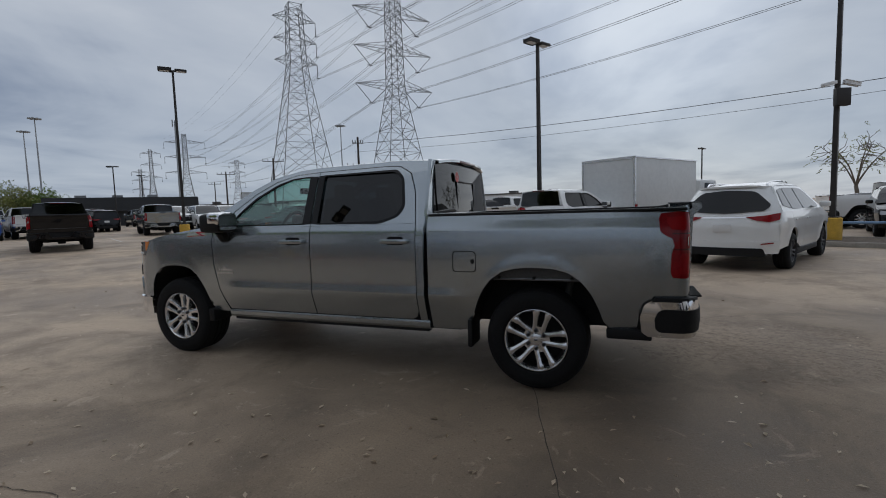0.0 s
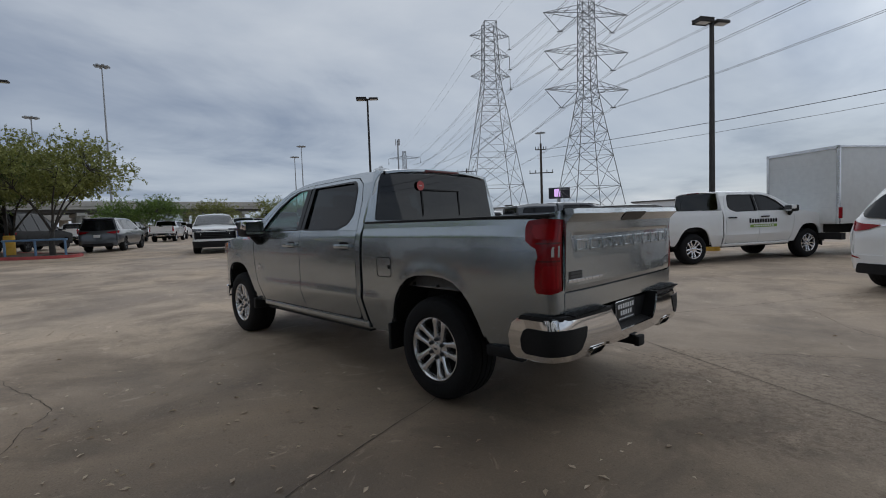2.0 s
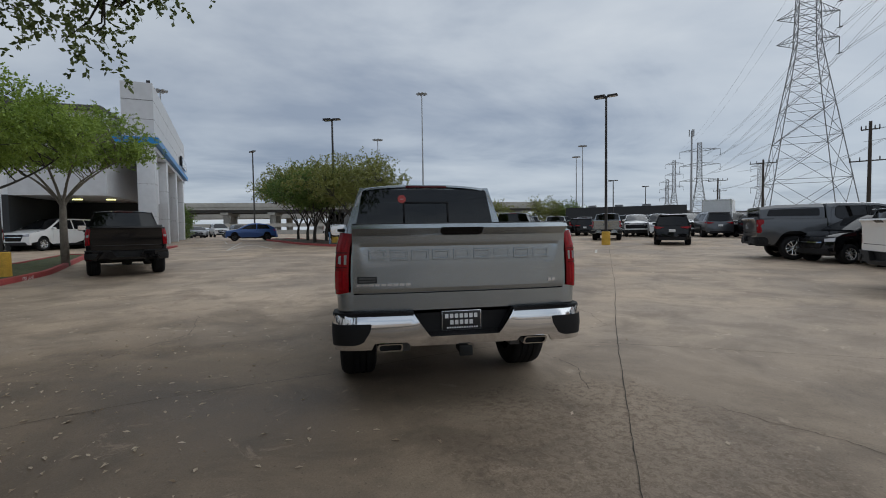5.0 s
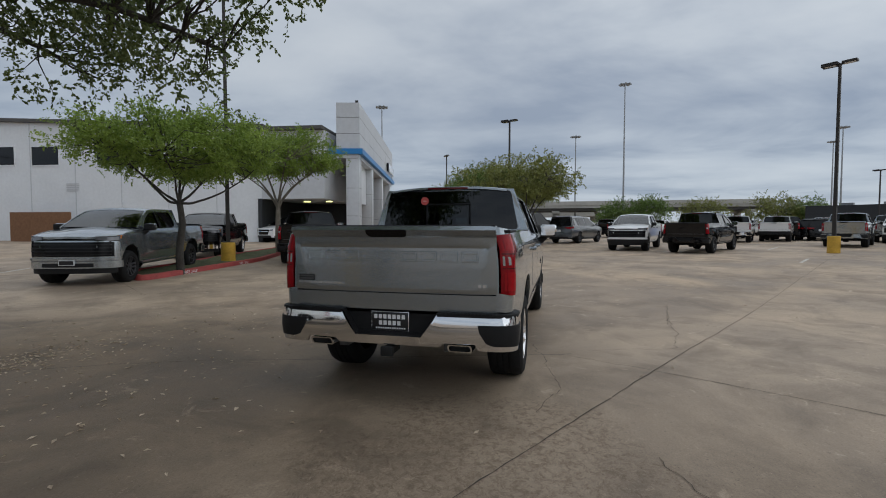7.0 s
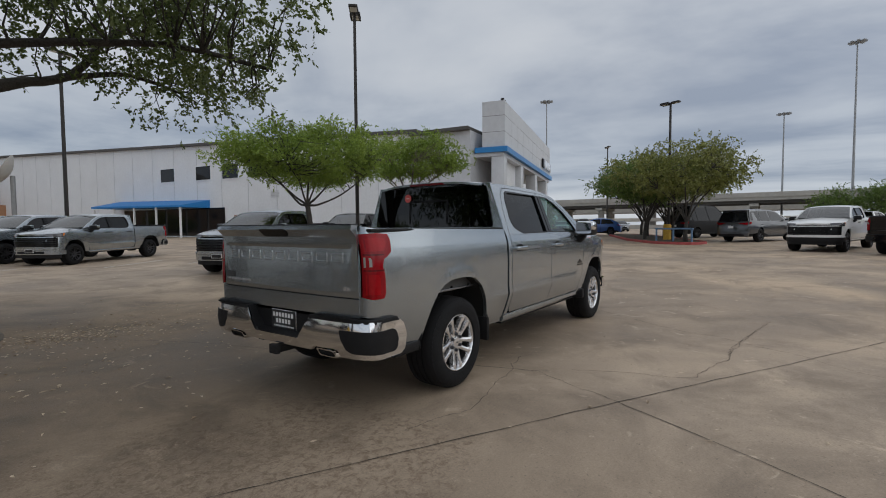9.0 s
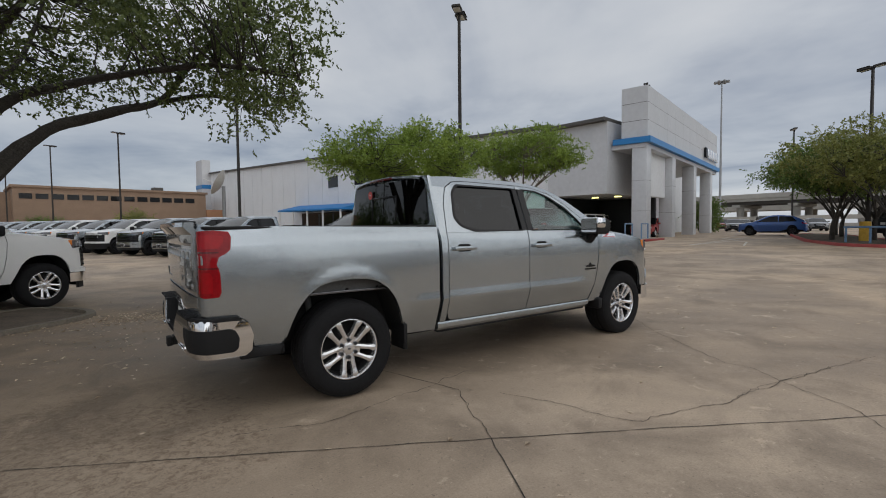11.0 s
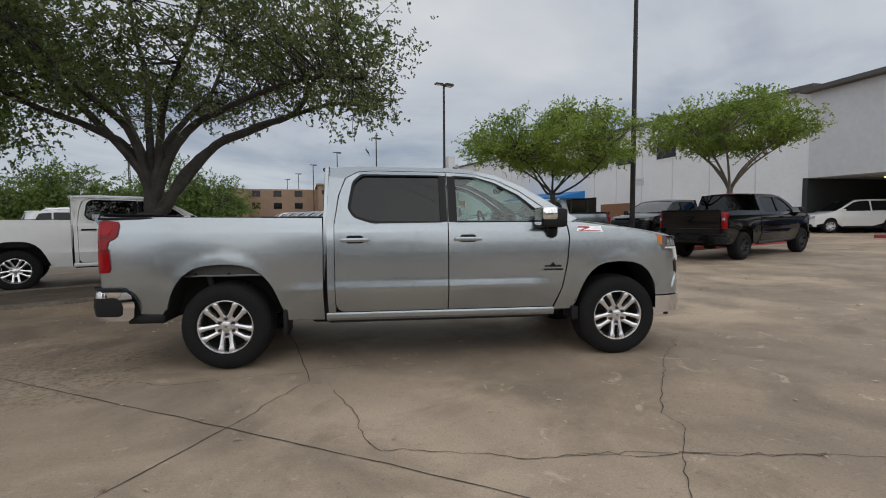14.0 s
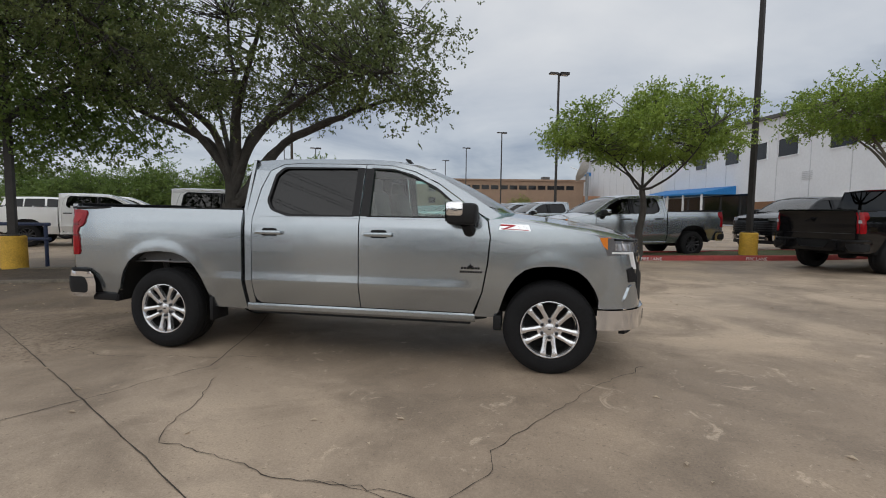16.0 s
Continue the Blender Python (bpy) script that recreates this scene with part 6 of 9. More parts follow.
# ---- trees ----
def grow_tree(name, base, trunk, limbs, centre, radii, n_clumps, per_clump, leaf, leaf_mat, bark, seed, label, r0=0.25, flat=0.55, clump=0.5, floor_z=None, twig=0.02, group="", gaps=0.0, extra=()):
    """Trunk, limbs to their ends, twigs to leaf clumps spread over the crown, and leaves of their own in each clump."""
    rng = np.random.default_rng(seed)
    top = thing(name, Matrix.Translation(base), label, "tree", group)
    bm = bmesh.new()
    joints = []

    def branch(pts, ra, rb, seg=8, wob=0.05):
        pts = [Vector(p) for p in pts]
        fine = []
        for i in range(len(pts) - 1):
            for k in range(4):
                t = k / 4
                p0, p1, p2, p3 = pts[max(i - 1, 0)], pts[i], pts[i + 1], pts[min(i + 2, len(pts) - 1)]
                q = 0.5 * ((2 * p1) + (p2 - p0) * t + (2 * p0 - 5 * p1 + 4 * p2 - p3) * t * t + (3 * p1 - p0 - 3 * p2 + p3) * t ** 3)
                fine.append(q + Vector(rng.normal(0, wob * ra, 3)))
        fine.append(pts[-1])
        n = len(fine)
        rad = [ra + (rb - ra) * (i / (n - 1)) ** 0.8 for i in range(n)]
        tube(bm, fine, rad, seg)
        return fine, rad
    f, r = branch(trunk, r0 * 1.25, r0 * 0.85, 12, 0.03)
    fork = f[-1]
    for lm in limbs:
        f, r = branch([fork * 0.35 + Vector(trunk[-2]) * 0.65 if len(trunk) > 1 else fork, fork * 0.9 + Vector(lm[0]) * 0.1] + list(lm), r0 * 0.60, r0 * 0.11)
        joints += list(zip(f[4:], r[4:]))
    c = np.array(centre)
    R = np.array(radii)
    pts = []
    while len(pts) < n_clumps:
        d = rng.normal(0, 1, 3)
        d /= np.linalg.norm(d)
        rad = rng.uniform(0.30, 1.0) ** 0.5
        lump = 1 + 0.16 * math.sin(3 * math.atan2(d[1], d[0]) + seed) + 0.10 * math.sin(7 * math.atan2(d[1], d[0]) + 2 * seed)
        p = c + d * R * rad * lump
        if d[2] < 0:
            p[2] = c[2] + d[2] * R[2] * rad * flat
        if floor_z is not None and p[2] < floor_z:
            continue
        if gaps and noise.noise(Vector(p) * gaps + Vector((seed, 0, 0))) < -0.14:
            continue
        pts.append(p)
    for ex, ey, ez, er, en in extra:
        for _ in range(en):
            pts.append(np.array((ex, ey, ez)) + rng.normal(0, er * 0.45, 3) * np.array((1, 1, 0.75)))
    joints_np = np.array([list(j[0]) for j in joints])
    for p in pts:
        k = int(np.argmin(((joints_np - p) ** 2).sum(1) + 0.6 * (joints_np[:, 2] > p[2] + 0.3)))
        a, ra = joints[k]
        end = Vector(p)
        mid = a.lerp(end, 0.55) + Vector(rng.normal(0, 0.10, 3)) * (end - a).length - Vector((0, 0, 0.05)) * (end - a).length
        tube(bm, [a, a.lerp(mid, 0.5) + Vector(rng.normal(0, 0.03, 3)), mid, end], [min(ra * 0.6, twig * 1.6), twig, twig * 0.7, twig * 0.3], 5, False)
    part("trunk", bm, bark, top, "", 60)
    # leaves sit along small sprigs
    per = 11
    ns = max(1, per_clump // per) * len(pts)
    root = np.repeat(np.array(pts), max(1, per_clump // per), 0) + rng.normal(0, 1, (ns, 3)) * np.array([clump, clump, clump * 0.6])
    way = rng.normal(0, 1, (ns, 3)) + 0.5 * (root - c) / R - np.array([0, 0, 0.25])
    way /= np.linalg.norm(way, axis=1, keepdims=True)
    reach = leaf * 3.6 * rng.uniform(0.6, 1.3, (ns, 1))
    n = ns * per
    at_ = np.tile(np.arange(per) / per, ns)[:, None]
    way, reach, root = np.repeat(way, per, 0), np.repeat(reach, per, 0), np.repeat(root, per, 0)
    a = way * 0.7 + rng.normal(0, 0.62, (n, 3)) - np.array([0, 0, 0.1])
    a /= np.linalg.norm(a, axis=1, keepdims=True)
    ln = leaf * rng.uniform(0.7, 1.3, (n, 1))
    cen = root + way * reach * at_ + a * ln * 0.5
    b = rng.normal(0, 1, (n, 3)) + np.array([0, 0, 0.4])
    b -= a * (a * b).sum(1, keepdims=True)
    b /= np.linalg.norm(b, axis=1, keepdims=True)
    v = np.stack([cen - a * ln * 0.5, cen + b * ln * 0.30 + a * ln * 0.06, cen + a * ln * 0.5, cen - b * ln * 0.30 + a * ln * 0.06], 1).reshape(-1, 3)
    me = bpy.data.meshes.new("crown")
    me.vertices.add(len(v))
    me.vertices.foreach_set("co", v.astype(np.float32).ravel())
    me.loops.add(4 * n)
    me.loops.foreach_set("vertex_index", np.arange(4 * n, dtype=np.int32))
    me.polygons.add(n)
    me.polygons.foreach_set("loop_start", np.arange(0, 4 * n, 4, dtype=np.int32))
    me.update(calc_edges=True)
    me.validate()
    me.materials.append(leaf_mat)
    cr = new("crown", me)
    cr.parent = top
    tagged(cr, kind="stuff")
    return top


def spread_limbs(fork_z, reach, rise, n, seed, lean=(0, 0)):
    rng = np.random.default_rng(seed)
    out = []
    for k in range(n):
        a = 2 * math.pi * (k + rng.uniform(-0.25, 0.25)) / n
        rr = reach * rng.uniform(0.75, 1.1)
        h = rise * rng.uniform(0.7, 1.15)
        ux, uy = math.cos(a), math.sin(a)
        out.append([(lean[0] * 0.3 + ux * rr * 0.35, lean[1] * 0.3 + uy * rr * 0.35, fork_z + h * 0.5), (lean[0] * 0.7 + ux * rr * 0.7, lean[1] * 0.7 + uy * rr * 0.7, fork_z + h * 0.8), (lean[0] + ux * rr, lean[1] + uy * rr, fork_z + h)])
    return out


# ---- poles, masts, cables ----
def lot_lamp(x, y, h=9.2, heads=2, turn=0.0, base=True, z=None, r=0.07, group="lot lamps"):
    z = gz(x, y) if z is None else z
    top = thing("street_lamp", pose(x, y, z, 0, 0, turn), "dark bronze lot lamp on a yellow base" if base else "tall dark bronze lot lamp with flat heads", "street lamp", group)
    bm = bmesh.new()
    z0 = 0.75 if base else 0.0
    w0, w1 = r, r * 0.72
    for a, b in (((w0, z0), (w1, h)),):
        rows = [[bm.verts.new((sx * q, sy * q, zz)) for sx, sy in ((-1, -1), (1, -1), (1, 1), (-1, 1))] for q, zz in (a, b)]
        for k in range(4):
            bm.faces.new((rows[0][k], rows[0][(k + 1) % 4], rows[1][(k + 1) % 4], rows[1][k]))
        bm.faces.new(rows[1])
    part("pole", bm, POLE, top)
    for k in range(heads):
        s = 1 if k % 2 == 0 else -1
        bm = bmesh.new()
        box(bm, s * 0.08, s * 0.62, -0.17, 0.17, h - 0.02, h + 0.09, 0.03)
        box(bm, 0, s * 0.12, -0.03, 0.03, h - 0.05, h + 0.03)
        hd = part("lamp_head", bm, POLE, top)
        bm = bmesh.new()
        box(bm, s * 0.16, s * 0.56, -0.13, 0.13, h - 0.028, h - 0.018)
        part("lens", bm, PALE, hd)
    if base:
        bm = bmesh.new()
        lathe(bm, [(0.245, -0.05), (0.24, 0.74), (0.215, 0.77), (0.001, 0.77)], 0, 24)
        bmesh.ops.transform(bm, matrix=Matrix.Rotation(radians(90), 4, "X"), verts=bm.verts[:])
        part("base", bm, YELLOW, top, "worn yellow-painted concrete base")
        bm = bmesh.new()
        box(bm, -0.16, 0.16, -0.16, 0.16, 0.76, 0.80, 0.01)
        part("foot_plate", bm, POLE, top)
    return top


def high_mast(x, y, h):
    top = thing("light_mast", pose(x, y, gz(x, y)), "tall grey highway light mast with a ring of lamps", "light mast", "highway light masts")
    bm = bmesh.new()
    tube(bm, [(0, 0, 0), (0, 0, h * 0.5), (0, 0, h)], [0.24, 0.17, 0.10], 10)
    part("pole", bm, STEEL_FAR, top)
    for k in range(8):
        a = math.pi * k / 4
        bm = bmesh.new()
        box(bm, 0.5, 1.3, -0.22, 0.22, h - 0.35, h - 0.1, 0.05, Matrix.Rotation(a, 4, "Z"))
        box(bm, 0.1, 0.6, -0.04, 0.04, h - 0.2, h - 0.12, 0, Matrix.Rotation(a, 4, "Z"))
        part("lamp_head", bm, STEEL_FAR, top)
    return top


def bar(bm, a, b, w):
    """A thin square bar from a to b."""
    a, b = Vector(a), Vector(b)
    d = (b - a).normalized()
    u = d.orthogonal().normalized() * w
    v = d.cross(u)
    r0 = [bm.verts.new(a + q) for q in (u, v, -u, -v)]
    r1 = [bm.verts.new(b + q) for q in (u, v, -u, -v)]
    for k in range(4):
        bm.faces.new((r0[k], r0[(k + 1) % 4], r1[(k + 1) % 4], r1[k]))


def pylon(x, y, h, base_w, turn, arms, arm_len, w=0.07, material=STEEL, waist=0.55, label="grey steel lattice pylon carrying power lines", hang=""):
    """A lattice tower: four legs that narrow to a waist, cross-bracing, pointed cross-arms with insulators."""
    top = thing("pylon", pose(x, y, gz(x, y), 0, 0, turn), label, "pylon", "power pylons")

    def half(z):
        zw = h * waist
        return lerp(z, (0, zw, h), (base_w / 2, base_w * 0.13, base_w * 0.10))
    levels = [0]
    while levels[-1] < h - 0.01:
        step = max(half(levels[-1]) * 1.35, h * 0.032)
        levels.append(min(h, levels[-1] + step))
    cs = ((-1, -1), (1, -1), (1, 1), (-1, 1))
    for cx, cy in cs:
        bm = bmesh.new()
        tube(bm, [(cx * half(z), cy * half(z), z) for z in levels], w * 1.25, 4)
        part("leg", bm, material, top)
    bm = bmesh.new()
    for z0, z1 in zip(levels, levels[1:]):
        a, b = half(z0), half(z1)
        for k in range(4):
            (ax, ay), (bx, by) = cs[k], cs[(k + 1) % 4]
            bar(bm, (ax * a, ay * a, z0), (bx * b, by * b, z1), w * 0.75)
            bar(bm, (bx * a, by * a, z0), (ax * b, ay * b, z1), w * 0.75)
            bar(bm, (ax * b, ay * b, z1), (bx * b, by * b, z1), w * 0.8)
            if a > 1.2:
                zm = (z0 + z1) / 2
                mm = (a + b) / 2
                bar(bm, (ax * mm, ay * mm, zm), ((ax + bx) / 2 * mm, (ay + by) / 2 * mm, zm), w * 0.6)
    part("bracing", bm, material, top)
    for fz in arms:
        z = h * fz
        b = half(z)
        for s in (-1, 1):
            bm = bmesh.new()
            tip = (s * arm_len, 0, z + 0.2)
            dz = h * 0.035
            for q in (-1, 1):
                bar(bm, (s * b, q * b, z), tip, w * 0.9)
                bar(bm, (s * b, q * b, z + dz), tip, w * 0.8)
                for t in (0.25, 0.5, 0.75):
                    p0 = Vector((s * b, q * b, z)).lerp(Vector(tip), t)
                    p1 = Vector((s * b, q * b, z + dz)).lerp(Vector(tip), max(0, t - 0.2))
                    bar(bm, p0, p1, w * 0.6)
            for t in (0.3, 0.6):
                bar(bm, Vector((s * b, -b, z)).lerp(Vector(tip), t), Vector((s * b, b, z)).lerp(Vector(tip), t), w * 0.6)
            arm = part("cross_arm", bm, material, top)
            bm = bmesh.new()
            if hang == "vee":
                low = Vector((s * arm_len * 0.62, 0, z - 1.9))
                bar(bm, tip, low, w * 0.9)
                bar(bm, (s * b * 1.4, 0, z), low, w * 0.9)
                bar(bm, low + Vector((-0.35, 0, 0)), low + Vector((0.35, 0, 0)), w * 1.4)
            elif s > 0 or not hang:
                bar(bm, tip, Vector(tip) - Vector((0, 0, 1.7)), w * 1.0)
                bar(bm, Vector(tip) + Vector((-0.2, 0, -1.7)), Vector(tip) + Vector((0.25, 0, -1.6)), w * 1.3)
            if bm.verts:
                part("insulator", bm, POLE, arm)
            else:
                bm.free()
    return top


def cable(a, b, sag, r=0.02, n=14):
    a, b = Vector(a), Vector(b)
    bm = bmesh.new()
    pts = [a.lerp(b, k / n) - Vector((0, 0, 4 * sag * (k / n) * (1 - k / n))) for k in range(n + 1)]
    tube(bm, pts, r, 4, False)
    ob = finish("power_cable", bm, WIRE)
    return tagged(ob, "thin dark overhead power cable in a long sag", "cable", "power cables")


def utility_pole(x, y, h, turn, arms=((0.95, 1.2),), cans=0):
    top = thing("utility_pole", pose(x, y, gz(x, y), 0, 0, turn), "dark wooden utility pole with cross-arms", "utility pole", "utility poles")
    bm = bmesh.new()
    tube(bm, [(0, 0, 0), (0, 0, h)], [0.14, 0.09], 8)
    part("pole", bm, WOODPOLE, top)
    for f, l in arms:
        bm = bmesh.new()
        box(bm, -l, l, -0.04, 0.04, h * f - 0.04, h * f + 0.04)
        arm = part("cross_arm", bm, WOODPOLE, top)
        for q in (-1, -0.5, 0.5, 1):
            bm = bmesh.new()
            tube(bm, [(q * l * 0.95, 0, h * f + 0.05), (q * l * 0.95, 0, h * f + 0.28)], [0.04, 0.03], 6)
            part("insulator", bm, POLE, arm)
    for k in range(cans):
        bm = bmesh.new()
        tube(bm, [(-0.9 + 0.9 * k, 0.2, h * 0.66), (-0.9 + 0.9 * k, 0.2, h * 0.66 + 0.7)], 0.22, 10)
        part("transformer", bm, STEEL, top)
    return top


# ---- cables ----
LINE = Vector((0.86, -0.51, 0))


def build_cables():
    """Bundled conductors that hang from both lines of pylons and run on over the lot, with thin earth wires on top."""
    for base, h, rows in (((-25.2, 48.4), 28.0, ((0.56, 3.2, 1.9), (0.715, 3.2, 1.9), (0.87, 3.2, 1.9))), ((-36.8, 44.8), 26.2, ((0.735, 2.6, 1.5), (0.833, 2.6, 1.5), (0.93, 2.6, 1.5)))):
        arm = Vector((math.cos(radians(54)), math.sin(radians(54)), 0))
        for f, l, drop in rows:
            for s in (-1, 1):
                if h < 27 and s < 0:
                    continue
                for q in (-0.16, 0.16):
                    a = Vector((*base, gz(*base) + h * f - drop)) + arm * (s * l) + arm * q
                    cable(a, a + LINE * 96 + Vector((0, 0, 3.5)), 2.4, 0.017, 18)
                    cable(a, a - LINE * 97 + Vector((0, 0, -3.0)), 3.0, 0.017)
        for s in (-1, 1):
            a = Vector((*base, gz(*base) + h)) + arm * (s * 0.6)
            cable(a, a + LINE * 96 + Vector((0, 0, 3.5)), 1.6, 0.012)
            cable(a, a - LINE * 97 + Vector((0, 0, -3.0)), 2.0, 0.012)
    cable((-22, 34.3, 7.8), (52, 19, 10.5), 1.6, 0.02)
    cable((-22.6, 34.0, 7.0), (52, 18, 9.8), 1.6, 0.012)


# ---- buildings ----
WALL_P, WALL_D = Vector((-27.5, -15.5, 0)), Vector((0.13, -1.0, 0)).normalized()
WALL_N = Vector((-WALL_D.y, WALL_D.x, 0))


def wall_frame():
    """Along the wall, out of it, up; the origin at its corner."""
    m = Matrix.Identity(4)
    for k, v in enumerate((WALL_D, WALL_N, Vector((0, 0, 1)))):
        for i in range(3):
            m[i][k] = v[i]
    m.translation = WALL_P
    return m


def build_dealership():
    m = wall_frame()
    top = thing("dealership_building", m, "long white panelled showroom building with a grey portico and blue trim", "building")
    rise = 0.047
    LEN = 88.0
    bm = bmesh.new()

    def slab(x0, x1, y0, y1, z0, za, zb):
        vs = [bm.verts.new(p) for p in ((x0, y0, z0), (x1, y0, z0), (x1, y1, z0), (x0, y1, z0), (x0, y0, za), (x1, y0, zb), (x1, y1, zb), (x0, y1, za))]
        for f in ((0, 1, 2, 3), (7, 6, 5, 4), (0, 4, 5, 1), (1, 5, 6, 2), (2, 6, 7, 3), (3, 7, 4, 0)):
            bm.faces.new([vs[i] for i in f])
    slab(5.3, LEN, -30, 0, 0, 8.75 + rise * 5.3, 8.75 + rise * LEN)
    wall = part("wall", bm, WALL_WHITE, top)
    # panel joints
    for k in range(20):
        x = 9.0 + 4.0 * k
        bm = bmesh.new()
        box(bm, x - 0.03, x + 0.03, 0.0, 0.03, 0.6, 8.7 + rise * x)
        part("panel_joint", bm, WALL_GREY, wall)
    bm = bmesh.new()
    vs = [bm.verts.new((x, y, 8.75 + rise * x + z)) for x in (5.0, LEN + 0.3) for y in (-30.3, 0.35) for z in (0, 0.27)]
    for f in ((0, 1, 3, 2), (4, 6, 7, 5), (0, 4, 5, 1), (2, 3, 7, 6), (1, 5, 7, 3), (0, 2, 6, 4)):
        bm.faces.new([vs[i] for i in f])
    part("roof_edge", bm, ROOFDARK, top)
    # grey volume over the drive-through
    bm = bmesh.new()
    box(bm, 0.35, 5.3, -8, 0.10, 3.68, 8.75)
    part("upper_wall", bm, WALL_GREY, top, "grey clad wall over a drive-through")
    bm = bmesh.new()
    box(bm, 0.35, 5.6, -8.3, 0.6, 8.76, 9.0)
    part("roof_edge", bm, ROOFDARK, top)
    # drive-through walls coloured near black to stand for the shade inside
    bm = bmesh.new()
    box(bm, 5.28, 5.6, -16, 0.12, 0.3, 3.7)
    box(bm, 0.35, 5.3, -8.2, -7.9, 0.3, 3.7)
    part("shaded_inner_wall", bm, DARKWALL, top)
    for k in range(2):
        bm = bmesh.new()
        box(bm, 1.0 + 1.9 * k, 1.5 + 1.9 * k, -3.4, -3.2, 3.60, 3.66)
        part("ceiling_lamp", bm, LIGHT_ON, top, "lit yellow ceiling lamp")
    for x0, x1 in ((16.6, 19.0), (22.4, 24.8), (26.4, 28.8), (30.7, 33.1), (36.9, 39.4)):
        w = bmesh.new()
        zt = 7.9 + 0.012 * (x0 - 16)
        box(w, x0, x1, 0.01, 0.05, zt - 1.45, zt)
        win = part("window", w, WINDOW_DARK, top, "dark upper-floor window")
        w = bmesh.new()
        for a, b, c, d in ((x0 - 0.08, x1 + 0.08, zt, zt + 0.08), (x0 - 0.08, x1 + 0.08, zt - 1.53, zt - 1.45), (x0 - 0.08, x0, zt - 1.45, zt), (x1, x1 + 0.08, zt - 1.45, zt)):
            box(w, a, b, 0.0, 0.08, c, d)
        part("window_frame", w, WALL_WHITE, win)
    for x, z in ((20.7, 4.4), (12.6, 6.2)):
        w = bmesh.new()
        for k in range(5):
            box(w, x, x + 1.1, 0.0, 0.05, z + 0.14 * k, z + 0.14 * k + 0.07)
        part("wall_vent", w, WALL_GREY, top)
    # awning with posts and glazing behind
    bm = bmesh.new()
    vs = [bm.verts.new(p) for p in ((31, 0, 4.45), (48, 0, 4.75), (48, 3.2, 4.0), (31, 3.2, 3.8), (31, 3.2, 3.6), (48, 3.2, 3.8), (31, 0, 3.6), (48, 0, 3.8))]
    for f in ((0, 1, 2, 3), (3, 2, 5, 4), (0, 3, 4, 6), (1, 7, 5, 2), (6, 4, 5, 7)):
        bm.faces.new([vs[i] for i in f])
    aw = part("awning", bm, AWNING, top, "blue sheet awning")
    for x in (31.4, 35.5, 39.5, 43.5, 47.6):
        w = bmesh.new()
        box(w, x - 0.08, x + 0.08, 3.0, 3.16, 0.3, 3.7)
        part("awning_post", w, PALE, aw)
    bm = bmesh.new()
    box(bm, 28.6, 47, 0.02, 0.06, 0.6, 3.6)
    part("entrance_glass", bm, WINDOW_DARK, top)
    bm = bmesh.new()
    box(bm, 20.0, 25.2, 1.5, 1.62, 0.2, 2.7)
    part("timber_screen", bm, TIMBER, top)
    # white end wall and pilaster
    bm = bmesh.new()
    box(bm, LEN - 1, LEN + 3, 0.0, 1.6, 0, 15.6)
    pil = part("pilaster", bm, WALL_GREY, top)
    bm = bmesh.new()
    box(bm, LEN - 1.1, LEN + 3.1, 0.0, 1.7, 9.8, 10.6)
    part("blue_band", bm, BLUE_TRIM, pil)


